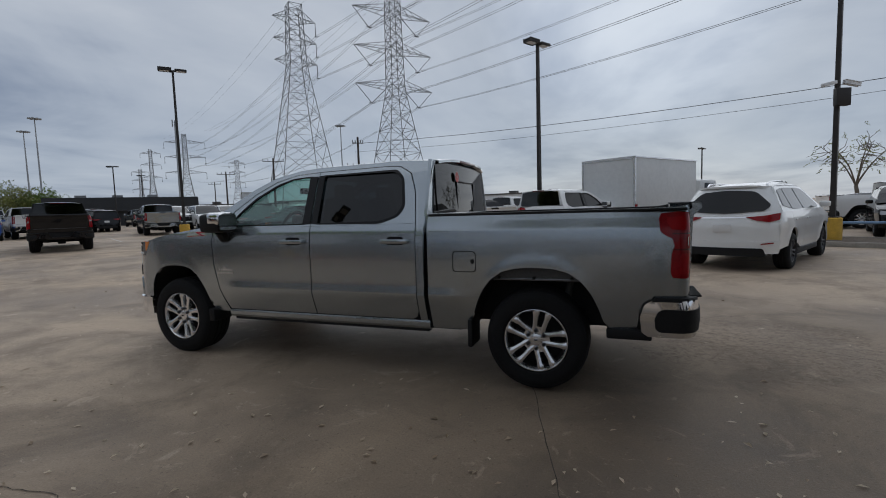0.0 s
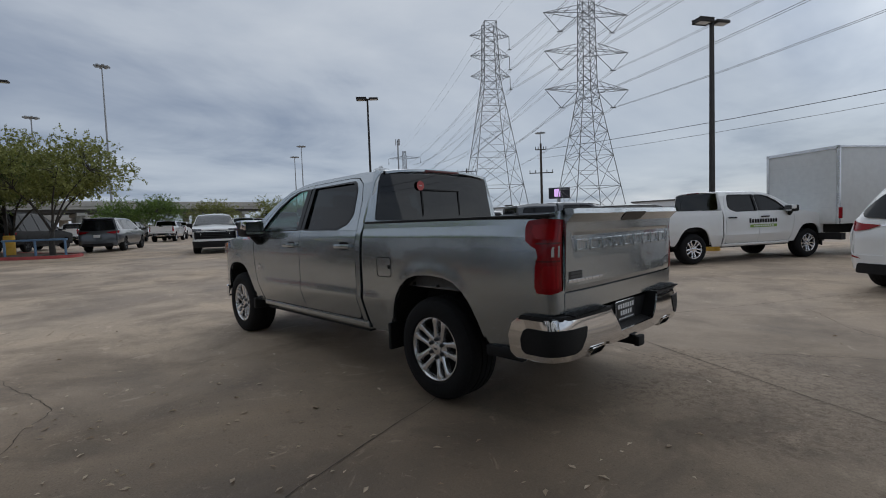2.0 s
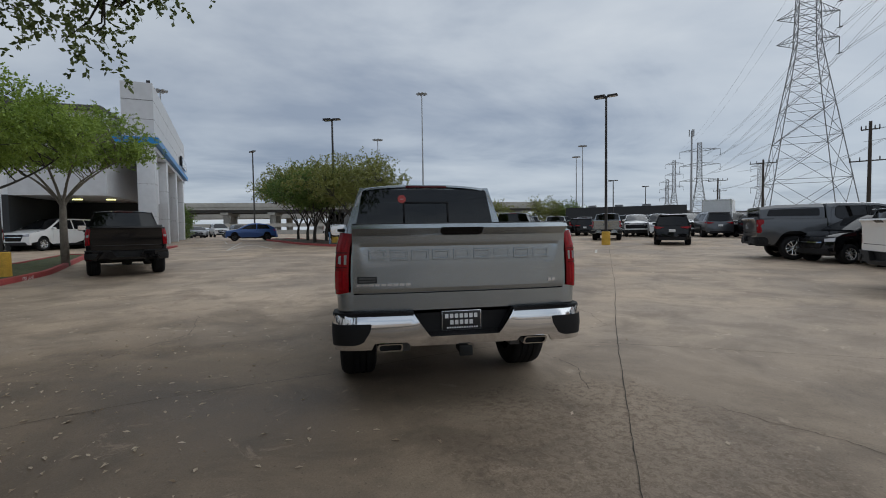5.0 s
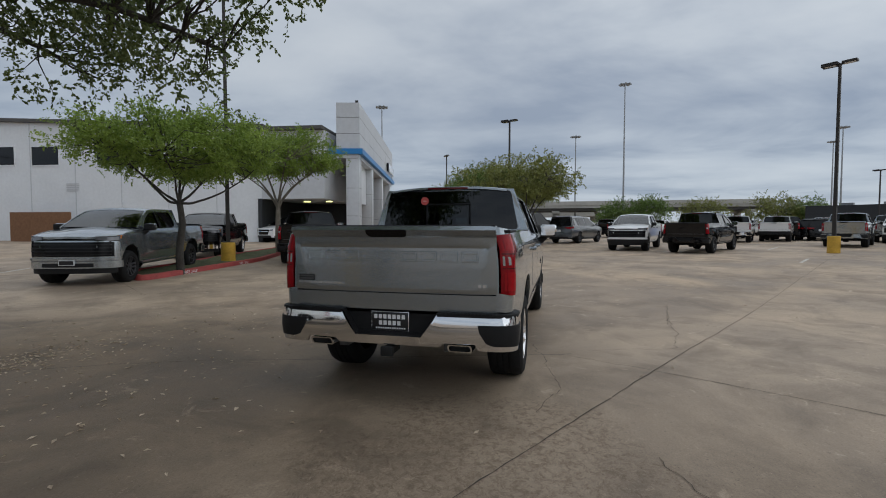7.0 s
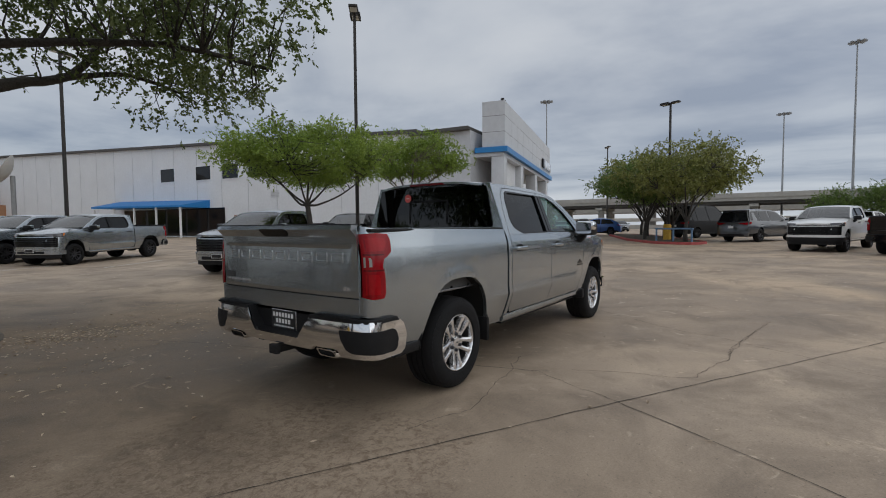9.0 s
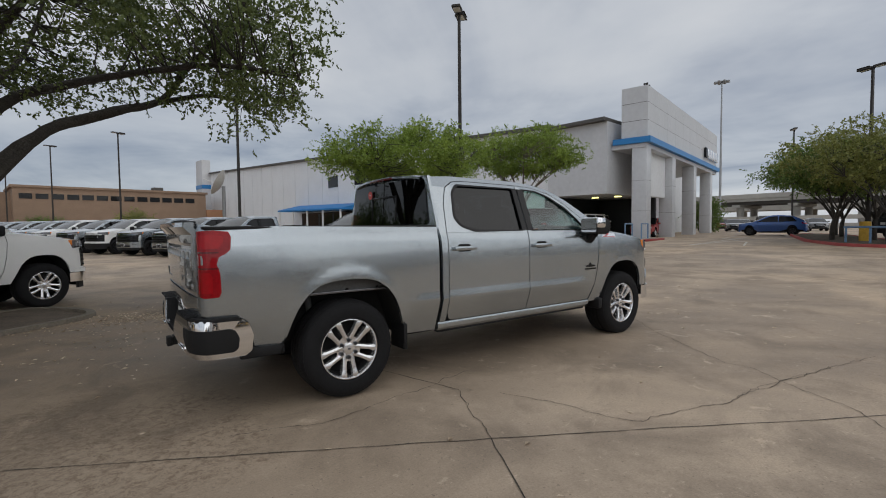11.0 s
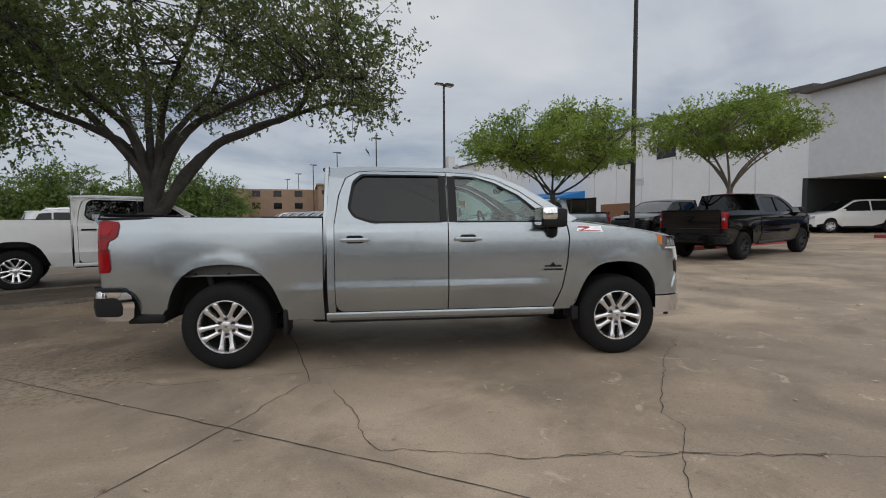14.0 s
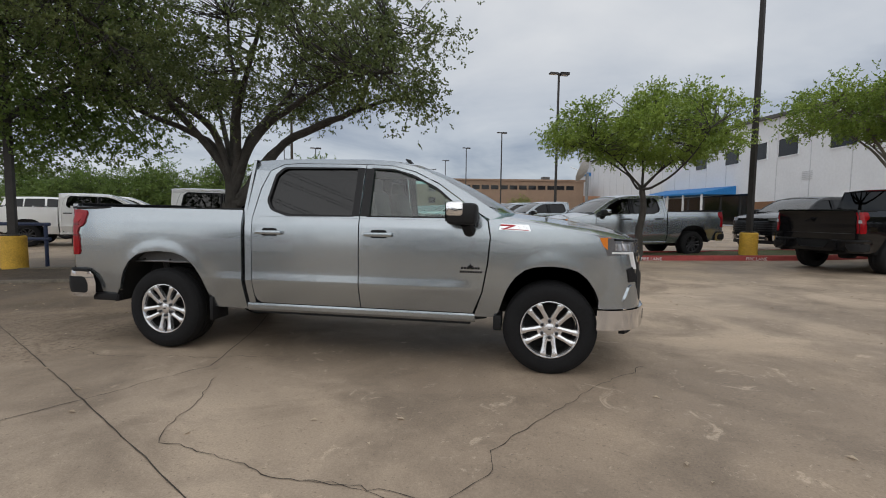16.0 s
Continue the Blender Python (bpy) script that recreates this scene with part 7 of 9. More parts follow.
def build_portico():
    """Sign wall on piers, its long front running away along local x; local y goes back to the building."""
    top = thing("portico", pose(-28.65, -13.56, 0, 0, 0, 194.5), "tall grey sign wall with a blue band on square piers", "portico")
    L = 24.2
    bm = bmesh.new()
    box(bm, -0.1, L, 0.0, 1.75, 7.45, 10.9)
    sw = part("sign_wall", bm, WALL_GREY, top)
    for k in range(1, 10):
        w = bmesh.new()
        box(w, 2.4 * k - 0.006, 2.4 * k + 0.006, -0.006, 0.0, 7.5, 10.88)
        part("panel_joint", w, WALL_WHITE, sw)
    for z in (8.6, 9.8):
        w = bmesh.new()
        box(w, -0.1, L, -0.006, 0.0, z - 0.007, z + 0.007)
        part("panel_joint", w, ROOFDARK, sw)
        w = bmesh.new()
        box(w, -0.112, -0.1, 0.0, 1.75, z - 0.012, z + 0.012)
        part("panel_joint", w, ROOFDARK, sw)
    bm = bmesh.new()
    box(bm, -0.30, L + 0.2, -0.25, 2.3, 7.05, 7.45)
    part("blue_band", bm, BLUE_TRIM, top)
    bm = bmesh.new()
    box(bm, -0.1, L, 0.05, 9.0, 6.75, 7.04)
    part("soffit", bm, WALL_GREY, top)
    for x0, x1 in ((-0.05, 1.0), (6.6, 7.6), (14.0, 15.0), (21.4, 22.4)):
        w = bmesh.new()
        box(w, x0, x1, 0.05, 1.05, 0.0, 6.75, 0.03)
        pier = part("pier", w, WALL_GREY, top)
        for z in (2.4, 4.5):
            w = bmesh.new()
            box(w, x0 - 0.006, x1 + 0.006, 0.044, 1.056, z - 0.008, z + 0.008)
            part("panel_joint", w, ROOFDARK, pier)
    bm = bmesh.new()
    box(bm, 1.0, 6.6, 0.6, 0.85, 3.55, 6.75)
    part("infill_panel", bm, WALL_WHITE, top)
    for k in range(5):
        w = bmesh.new()
        box(w, 17.6 + 1.25 * k, 18.5 + 1.25 * k, -0.25, -0.05, 7.9, 8.9, 0.08)
        part("sign_block", w, ALLOY if k else GLOSS, top, "raised plain sign block")
    bm = bmesh.new()
    for k in range(9):
        box(bm, 0.1 + 0.16 * k, 0.16 + 0.16 * k, 0.2 + 0.1 * (k % 3), 0.35, 11.0, 11.10 + 0.05 * (k % 4))
    part("roof_spikes", bm, POLE, top)
    # kerb island with blue rails in front
    isl = thing("entry_island", pose(-26.6, -13.4, gz(-26.6, -13.4), 0, 0, 10), "raised concrete island with a red-painted edge", "kerb")
    bm = bmesh.new()
    box(bm, -2.5, 2.6, -1.2, 1.2, -0.1, 0.13, 0.03)
    part("kerb_edge", bm, KERB_RED, isl)
    bm = bmesh.new()
    box(bm, -2.3, 2.4, -1.0, 1.0, 0.1, 0.137)
    part("slab", bm, KERB, isl)
    for x0 in (-1.2, 0.6):
        rail = thing("hand_rail", pose(-26.6 + x0, -13.0, gz(-26.6, -13) + 0.14, 0, 0, 15), "blue-painted tubular hand rail", "railing", "entry rails")
        for q in (0.0, 1.4):
            w = bmesh.new()
            tube(w, [(q, 0, 0), (q, 0, 1.0)], 0.045, 8)
            part("post", w, RAIL_BLUE, rail)
        w = bmesh.new()
        tube(w, [(0, 0, 0.98), (1.4, 0, 0.98)], 0.04, 8)
        part("top_rail", w, RAIL_BLUE, rail)


def build_brown():
    top = thing("office_building", pose(-14, -94, 0, 0, 0, 10), "low brown brick office block with a strip of small dark windows", "building")
    # local x to the west end, the long face towards +y
    bm = bmesh.new()
    box(bm, 0, 27, -14, 0, 0, 8.1)
    w = part("wall", bm, BRICKWALL, top)
    bm = bmesh.new()
    box(bm, 27, 44, -20, -4, 0, 7.5)
    box(bm, 40, 44, -4.2, 0.5, 0, 7.3)
    part("side_wing", bm, BRICKWALL, top)
    bm = bmesh.new()
    box(bm, -0.3, 27.3, -14, 0.25, 8.1, 8.45)
    part("roof_edge", bm, BRICKWALL, top)
    for k in range(13):
        q = bmesh.new()
        box(q, 2.0 + 1.9 * k, 3.5 + 1.9 * k, 0.0, 0.06, 6.4, 7.2)
        part("window", q, WINDOW_DARK, top)
    for k in range(3):
        for z in (3.6, 6.0):
            q = bmesh.new()
            box(q, 30 + 4 * k, 31.5 + 4 * k, -4.0, -3.94, z, z + 1.2)
            part("window", q, WINDOW_DARK, top)
    bm = bmesh.new()
    box(bm, -9, 0, -9, 0.5, 0, 5.2)
    part("annexe", bm, ORANGEWALL, top)
    bm = bmesh.new()
    box(bm, 6, 7.5, -6, -4, 8.45, 9.3)
    part("roof_unit", bm, ROOFDARK, top)


def build_dark():
    top = thing("low_building", pose(-65, 31.5, gz(-65, 31), 0, 0, 54.5), "low dark grey flat-roofed commercial building", "building")
    bm = bmesh.new()
    box(bm, 0.6, 16.5, 0.8, 14, 0, 2.2)
    part("wall", bm, DARKWALL, top)
    bm = bmesh.new()
    box(bm, 0, 17, 0, 14.5, 1.9, 3.7)
    part("canopy", bm, DARKWALL, top)
    for k in range(3):
        w = bmesh.new()
        box(w, 3 + 4 * k, 4.2 + 4 * k, 3, 4, 3.7, 4.1)
        part("roof_unit", w, STEEL, top)


def build_far_sheds():
    for x, y, w, d, h, rz, mt in ((-20, 95, 34, 16, 3.4, -8, WALL_WHITE), (12, 110, 40, 16, 3.2, -20, WALL_WHITE), (-62, 92, 26, 12, 3.6, 20, WALL_WHITE), (43, 78, 12, 9, 3.8, 0, BRICKWALL), (56, 62, 14, 8, 2.6, 20, BRICKWALL), (-85, 78, 30, 12, 3.2, 35, WALL_WHITE)):
        t = thing("distant_shed", pose(x, y, gz(x, y), 0, 0, rz), "pale low shed with a flat roof in the distance" if mt is WALL_WHITE else "low brown house with a pitched roof far off", "building", "distant sheds")
        bm = bmesh.new()
        box(bm, -w / 2, w / 2, -d / 2, d / 2, 0, h)
        part("wall", bm, mt, t)
        bm = bmesh.new()
        if mt is WALL_WHITE:
            box(bm, -w / 2 - 0.2, w / 2 + 0.2, -d / 2 - 0.2, d / 2 + 0.2, h, h + 0.25)
            for k in range(3):
                box(bm, -w * 0.3 + k * w * 0.25, -w * 0.3 + k * w * 0.25 + 1.6, -1, 0.6, h + 0.25, h + 0.9)
        else:
            vs = [bm.verts.new(p) for p in ((-w / 2 - 0.4, -d / 2 - 0.4, h), (w / 2 + 0.4, -d / 2 - 0.4, h), (w / 2 + 0.4, d / 2 + 0.4, h), (-w / 2 - 0.4, d / 2 + 0.4, h), (-w / 4, 0, h + 2), (w / 4, 0, h + 2))]
            for f in ((0, 1, 5, 4), (1, 2, 5), (2, 3, 4, 5), (3, 0, 4)):
                bm.faces.new([vs[i] for i in f])
        part("roof", bm, ROOFDARK, t)
        for k in range(4):
            q = bmesh.new()
            box(q, -w * 0.4 + k * w * 0.22, -w * 0.4 + k * w * 0.22 + w * 0.08, -d / 2 - 0.05, -d / 2 + 0.02, h * 0.35, h * 0.75)
            part("window", q, WINDOW_DARK, t)


def build_viaduct():
    top = thing("highway_viaduct", pose(-112, 0, -1.0), "pale concrete highway viaduct on round piers", "bridge")
    bm = bmesh.new()
    box(bm, -6, 6, -170, 44, 7.1, 7.7)
    part("deck", bm, VIADUCT, top)
    for x in (6.0, -6.0):
        w = bmesh.new()
        box(w, x - 0.2, x + 0.2, -170, 44, 7.7, 8.6)
        part("parapet", w, VIADUCT, top)
    # girders take a dark colour that stands for the deck's shade
    for x in (-4.5, -1.5, 1.5, 4.5):
        w = bmesh.new()
        box(w, x - 0.45, x + 0.45, -170, 44, 6.5, 7.1)
        part("girder", w, ROOFDARK, top, "girder under the deck, its shade painted as a dark colour")
    for k in range(21):
        y = -160 + 10.0 * k
        w = bmesh.new()
        tube(w, [(3.4, y, 0), (3.4, y, 6.0)], 0.7, 12)
        part("pier", w, VIADUCT, top)
        w = bmesh.new()
        tube(w, [(-3.4, y, 0), (-3.4, y, 6.0)], 0.7, 12)
        part("pier", w, VIADUCT, top)
        w = bmesh.new()
        box(w, -5.6, 5.6, y - 0.8, y + 0.8, 5.9, 6.5, 0.1)
        part("pier_cap", w, VIADUCT, top)
    low = thing("barrier_wall", pose(-100, 0, 0), "long low concrete barrier wall beside the highway", "wall")
    bm = bmesh.new()
    box(bm, -0.3, 0.3, -170, 60, 0, 1.5)
    box(bm, -5.0, 0.4, -170, 60, 2.2, 2.9)
    part("wall", bm, VIADUCT, low)
    back = thing("ramp", pose(-135, 0, -1.0), "second highway level behind the viaduct", "bridge")
    bm = bmesh.new()
    box(bm, -5, 5, -190, 20, 5.8, 7.0)
    part("deck", bm, VIADUCT, back)
    for k in range(14):
        bm = bmesh.new()
        tube(bm, [(0, -185 + 15 * k, 0), (0, -185 + 15 * k, 5.8)], 0.9, 10)
        part("pier", bm, VIADUCT, back)


build_dealership()
build_portico()
build_brown()
build_dark()
build_far_sheds()
build_viaduct()
build_cables()

pylon(-36.8, 44.8, 26.2, 7.8, 54, (0.735, 0.833, 0.93), 2.6, 0.040, waist=0.72, hang="string")
pylon(-25.2, 48.4, 28.0, 6.6, 54, (0.56, 0.715, 0.87), 5.2, 0.042, waist=0.56, hang="vee")
pylon(-112, 93, 23.5, 5, 45, (0.55, 0.73, 0.90), 5.0, 0.05)
pylon(-131, 131, 21, 6, 45, (0.6, 0.78, 0.94), 2.6, 0.05)
pylon(-181, 136, 29, 5, 45, (0.6, 0.78, 0.94), 3.6, 0.06)
pylon(-240, 175, 27, 6, 45, (0.6, 0.78, 0.94), 4.0, 0.07)
cell = thing("cell_mast", pose(-112, 90.5, gz(-112, 90)), "slim grey cellular mast with panel aerials", "mast")
cb = bmesh.new()
tube(cb, [(0, 0, 0), (0, 0, 26.5)], [0.35, 0.2], 8)
part("pole", cb, STEEL_FAR, cell)
for ck in range(3):
    cb = bmesh.new()
    box(cb, 0.5, 0.7, -0.3, 0.3, 25.2, 27.0, 0, Matrix.Rotation(radians(120 * ck), 4, "Z"))
    part("aerial", cb, STEEL_FAR, cell)
for px_, py_, ph in ((-103.5, 14.2, 31.8), (-121.9, 63.1, 24.0), (-131.8, 66.0, 22.4), (-69.5, 105, 24.0), (-115.4, 4.5, 23.4), (-89, -35.5, 26.5)):
    high_mast(px_, py_, ph)
lot_lamp(-2.5, 14.75, 7.75, 2, 60)
lot_lamp(-20.4, 13.3, 8.45, 2, 50)
lot_lamp(-30.8, -2.5, 9.0, 2, 70, False)
lot_lamp(-57, 35, 7.2, 2, 40, False)
lot_lamp(-9.95, -10.35, 9.6, 2, 40)
lot_lamp(-5.1, -26.0, 10.0, 2, 20, False)
lot_lamp(6.5, 12.7, 9.0, 2, 60)
lot_lamp(8.9, 55.0, 6.9, 2, 60, False)
strip_rail = thing("hand_rail", pose(7.7, -4.22, gz(7.7, -4.2), 0, 0, 11), "dark blue tubular rail behind a parked pickup", "railing")
for rq in (0.0, 1.6, 3.2):
    rb_ = bmesh.new()
    tube(rb_, [(rq, 0, 0), (rq, 0, 1.0)], 0.04, 8)
    part("post", rb_, RAIL_DARK, strip_rail)
for rz_ in (0.65, 1.0):
    rb_ = bmesh.new()
    tube(rb_, [(-0.1, 0, rz_), (3.3, 0, rz_)], 0.04, 8)
    part("bar", rb_, RAIL_DARK, strip_rail)
isle_rail = thing("hand_rail", pose(-27.9, -2.7, gz(-27.9, -2.7) + 0.1, 0, 0, 55), "low blue-painted rail at the tip of a tree island", "railing")
for rq in (0.0, 1.3, 2.6):
    rb_ = bmesh.new()
    tube(rb_, [(rq, 0, 0), (rq, 0, 0.75)], 0.05, 8)
    part("post", rb_, RAIL_BLUE, isle_rail)
rb_ = bmesh.new()
tube(rb_, [(-0.1, 0, 0.75), (2.7, 0, 0.75)], 0.05, 8)
part("top_rail", rb_, RAIL_BLUE, isle_rail)
bollard = thing("bollard", pose(-30.0, -2.45, gz(-30, -2.45) + 0.1), "stout yellow-painted concrete bollard", "bollard")
rb_ = bmesh.new()
tube(rb_, [(0, 0, 0), (0, 0, 0.95), (0, 0, 1.0)], [0.24, 0.24, 0.20], 14)
part("post", rb_, YELLOW, bollard)
low_rail = thing("hand_rail", pose(7.2, 14.5, gz(7.2, 14.5) + 0.02, 0, 0, -20), "low blue-painted tubular rail on a kerb", "railing")
for rq in (0.0, 1.5, 3.0):
    rb_ = bmesh.new()
    tube(rb_, [(rq, 0, 0), (rq, 0, 0.5)], 0.045, 8)
    part("post", rb_, RAIL_BLUE, low_rail)
rb_ = bmesh.new()
tube(rb_, [(-0.1, 0, 0.5), (3.1, 0, 0.5)], 0.045, 8)
part("top_rail", rb_, RAIL_BLUE, low_rail)
lot_lamp(7.7, -3.5, 9.0, 2, 30)
for lx, ly, lh in ((0.2, -55, 11.2), (6.7, -70, 11.4), (12.6, -84, 11.0), (18, -98.5, 10.7), (23.4, -113, 10.7), (22.3, -49, 8.8), (33, -62, 9.0), (27, -50, 9.4), (-50, -12, 9.5), (-75, 52, 8.0)):
    lot_lamp(lx, ly, lh, 2, 30, False)
utility_pole(-22.5, 34.4, 8.0, 40, ((0.93, 0.5), (0.66, 1.1)), 0)
utility_pole(-38.2, 41.2, 7.6, 40)
utility_pole(-52.7, 48.2, 7.2, 40)
utility_pole(-80, 72, 8.0, 40)
utility_pole(15.5, -30.5, 9.0, 10)
# box on the camera pole
campole = thing("security_camera", pose(6.5, 12.7, gz(6.5, 12.7), 0, 0, 200), "white security cameras and a dark box strapped to a lamp pole", "camera")
cb = bmesh.new()
box(cb, -0.20, 0.20, 0.09, 0.26, 4.0, 4.5, 0.02)
part("control_box", cb, POLE, campole)
for cs_ in (-1, 1):
    cb = bmesh.new()
    box(cb, cs_ * 0.12, cs_ * 0.55, -0.05, 0.05, -0.05, 0.05, 0.02, Matrix.Translation((0, 0.1, 4.72)) @ Matrix.Rotation(radians(12 * cs_), 4, "Y"))
    part("camera_body", cb, PALE, campole)
bb = thing("billboard", pose(-37, 61, gz(-37, 61), 0, 0, 32), "lit advertising screen on a steel post", "billboard")
cb = bmesh.new()
box(cb, -1.6, 1.6, -0.15, 0.15, 3.9, 5.6)
bf = part("screen", cb, SCREEN, bb)
cb = bmesh.new()
box(cb, -0.75, 0.15, -0.17, -0.15, 4.2, 5.4, 0.0)
part("screen_image", cb, SCREEN_LIT, bf, "pale violet blurred shape")
cb = bmesh.new()
tube(cb, [(0, 0, 0), (0, 0, 3.9)], 0.2, 8)
part("post", cb, STEEL, bb)


# ---- trees ----
oak_limbs = [
    [(-0.30, -0.05, 1.50), (-0.67, -0.15, 2.28), (-1.29, -0.28, 2.90), (-1.94, -0.42, 3.22), (-2.96, -0.64, 3.69), (-3.94, -0.80, 4.0), (-4.75, -0.85, 3.9)],
    [(-0.5, -0.12, 1.9), (-1.29, -0.28, 2.90), (-2.2, -0.45, 3.36), (-2.96, -0.55, 3.69), (-3.33, -0.4, 4.2), (-3.8, 0.2, 4.75), (-4.2, 0.9, 5.2)],
    [(0.05, 0.0, 2.1), (0.38, 0.1, 2.81), (0.95, 0.25, 3.17), (1.8, 0.5, 3.52), (2.8, 0.8, 4.1), (3.7, 1.0, 4.7)],
    [(0.0, 0.05, 2.2), (0.24, 0.3, 3.17), (0.67, 0.9, 3.75), (1.1, 1.8, 4.5), (1.3, 3.0, 5.1)],
    [(-0.06, -0.05, 2.3), (0.1, -0.33, 3.33), (0.25, -0.67, 4.45), (0.62, -1.0, 5.48), (0.8, -1.2, 6.4)],
    [(-0.26, -0.05, 2.3), (-0.29, -0.38, 3.0), (-0.56, -0.75, 3.62), (-0.97, -1.12, 4.29), (-1.3, -1.4, 5.5)],
    [(-0.49, 0.0, 2.7), (-0.86, -0.2, 3.31), (-1.42, 0.0, 3.55), (-2.3, 0.6, 3.75), (-3.6, 1.5, 3.9), (-4.7, 2.1, 3.75)],
    [(-0.3, 0.1, 2.6), (-0.6, 0.5, 3.6), (-1.3, 1.0, 4.6), (-2.0, 1.5, 5.8)],
    [(0.1, -0.2, 2.4), (1.2, -1.3, 4.1), (2.3, -2.2, 5.2)],
    [(0.1, 0.1, 2.3), (1.2, 0.7, 3.9), (2.4, 1.3, 5.2), (2.9, 1.8, 6.0)],
]
grow_tree("oak_tree", (3.62, -5.35, 0.12), [(0, 0, -0.15), (0.02, 0, 0.4), (-0.02, 0.02, 0.9), (-0.02, 0, 1.45)], oak_limbs, (-0.35, 0.5, 5.2), (4.35, 4.6, 2.8), 640, 165, 0.064, LEAF_OAK, BARK, 5,
          "large spreading live oak with a dark forked trunk", 0.25, 0.70, 0.24, 3.25, 0.013, "", 0.9, ((-4.6, 2.2, 3.85, 0.6, 5), (-4.2, 1.9, 4.1, 0.8, 6), (-3.4, 1.5, 4.3, 0.9, 6), (-4.7, 1.0, 4.0, 0.7, 5), (-3.7, 2.9, 4.5, 0.8, 5), (-2.9, 2.2, 4.8, 0.9, 5), (-3.8, 0.9, 4.9, 0.9, 6), (-4.6, 1.7, 3.4, 0.5, 3), (-3.9, -0.2, 4.7, 0.9, 5), (-4.4, 0.1, 3.6, 0.8, 5), (-3.6, 0.5, 3.85, 0.9, 5), (-2.7, 0.3, 4.2, 0.8, 5), (-4.8, 0.2, 4.1, 0.8, 8), (-4.4, -0.7, 4.0, 0.7, 5)))
grow_tree("oak_tree", (9.6, -3.5, 0.05), [(0, 0, -0.1), (0.05, 0, 0.9), (0, 0, 1.9)], spread_limbs(1.9, 3.2, 3.2, 7, 3, (-0.8, -0.8)), (-0.9, -0.9, 4.9), (3.9, 3.7, 3.3), 560, 132, 0.085, LEAF_DARK, BARK, 8,
          "large shady live oak in a planted strip", 0.24, 0.8, 0.36, 2.4, 0.018)
young_limbs = [
    [(0.12, -0.27, 2.05), (0.30, -0.65, 2.50), (0.50, -1.10, 3.00), (0.80, -1.80, 3.40)],
    [(-0.15, 0.35, 2.00), (-0.50, 1.00, 2.30), (-0.80, 1.60, 2.75), (-1.00, 2.10, 3.30)],
    [(0.30, 0.20, 2.25), (0.80, 0.60, 2.70), (1.50, 0.90, 3.20)],
    [(-0.30, -0.20, 2.30), (-0.90, -0.50, 2.90), (-1.70, -0.80, 3.30)],
    [(0.02, 0.05, 2.50), (0.10, 0.30, 3.20), (0.00, 0.50, 3.90)],
    [(-0.20, 0.30, 2.30), (-0.90, 0.30, 2.90), (-1.60, 0.60, 3.40)],
    [(0.20, -0.40, 2.30), (1.00, -0.50, 2.90), (1.80, -0.40, 3.30)],
]
grow_tree("young_tree", (-6.7, -9.35, 0.16), [(0, 0, -0.1), (0.06, 0.03, 0.7), (-0.03, 0.06, 1.4), (0.02, 0.03, 1.95)], young_limbs, (-0.1, 0.1, 3.45), (2.6, 2.5, 1.12), 330, 200, 0.062, LEAF_BRIGHT, BARK, 21,
          "young spreading tree with bright green spring leaves", 0.095, 0.62, 0.17, 2.45, 0.014, "island trees", 1.1)
grow_tree("young_tree", (-14.2, -11.1, 0.35), [(0, 0, -0.1), (0.1, 0.05, 1.0), (0, 0, 2.0)], spread_limbs(2.0, 1.9, 2.2, 7, 33), (0, 0, 4.2), (2.8, 2.65, 1.2), 290, 180, 0.072, LEAF_BRIGHT, BARK_PALE, 22,
          "slender multi-limbed tree with bright yellow-green leaves", 0.115, 0.62, 0.20, 2.9, 0.016, "island trees", 1.1)
for k, (tx, ty, s) in enumerate(((-27.2, -1.0, 1.0), (-31.0, -2.3, 1.05), (-34.0, -3.3, 1.0), (-36.5, -5.0, 1.1), (-40.0, -6.2, 1.1), (-30.5, -3.9, 0.95))):
    grow_tree("lot_tree", (tx, ty, gz(tx, ty) + 0.1), [(0, 0, -0.1), (0.06, 0, 0.6), (-0.04, 0.05, 1.1)], spread_limbs(1.1, 2.3 * s, 2.6, 7, 40 + k), (0, 0, 3.95 * s), (3.3 * s, 3.3 * s, 1.6 * s), 210, 130, 0.11, (LEAF_OLIVE, LEAF_OLIVE, LEAF_DARK)[k % 3], BARK, 50 + k,
              "olive-green spreading tree in a kerbed island", 0.115, 0.7, 0.34, 2.75, 0.014, "lot trees", 0.7)
far_trees = ((-69.4, 13.7, 5.2, 2.4), (-72.7, 22.1, 4.9, 3.2), (-70, 9.2, 4.6, 2.3), (-70.5, 30.5, 5.0, 3.0), (-69.8, 34.0, 4.6, 2.4), (27.6, -79.7, 6.0, 5.5), (36, -82, 5.2, 5.0),
             (18, -100, 4.4, 4.0), (40, -75, 5.0, 5.0), (-2, -80, 3.6, 2.0), (9, -88, 2.6, 2.2))
for k, (tx, ty, h, w) in enumerate(far_trees):
    grow_tree("distant_tree", (tx, ty, gz(tx, ty)), [(0, 0, -0.1), (0.05, 0, h * 0.2), (0, 0, h * 0.34)], spread_limbs(h * 0.34, w * 0.6, h * 0.4, 5, 70 + k), (0, 0, h * 0.64), (w, w, h * 0.38), 120, 120, 0.16, (LEAF_DARK, LEAF_OLIVE)[k % 2], BARK, 80 + k,
              "distant leafy tree behind the parked cars", 0.16, 0.9, 0.55, h * 0.3, 0.02, "distant trees")
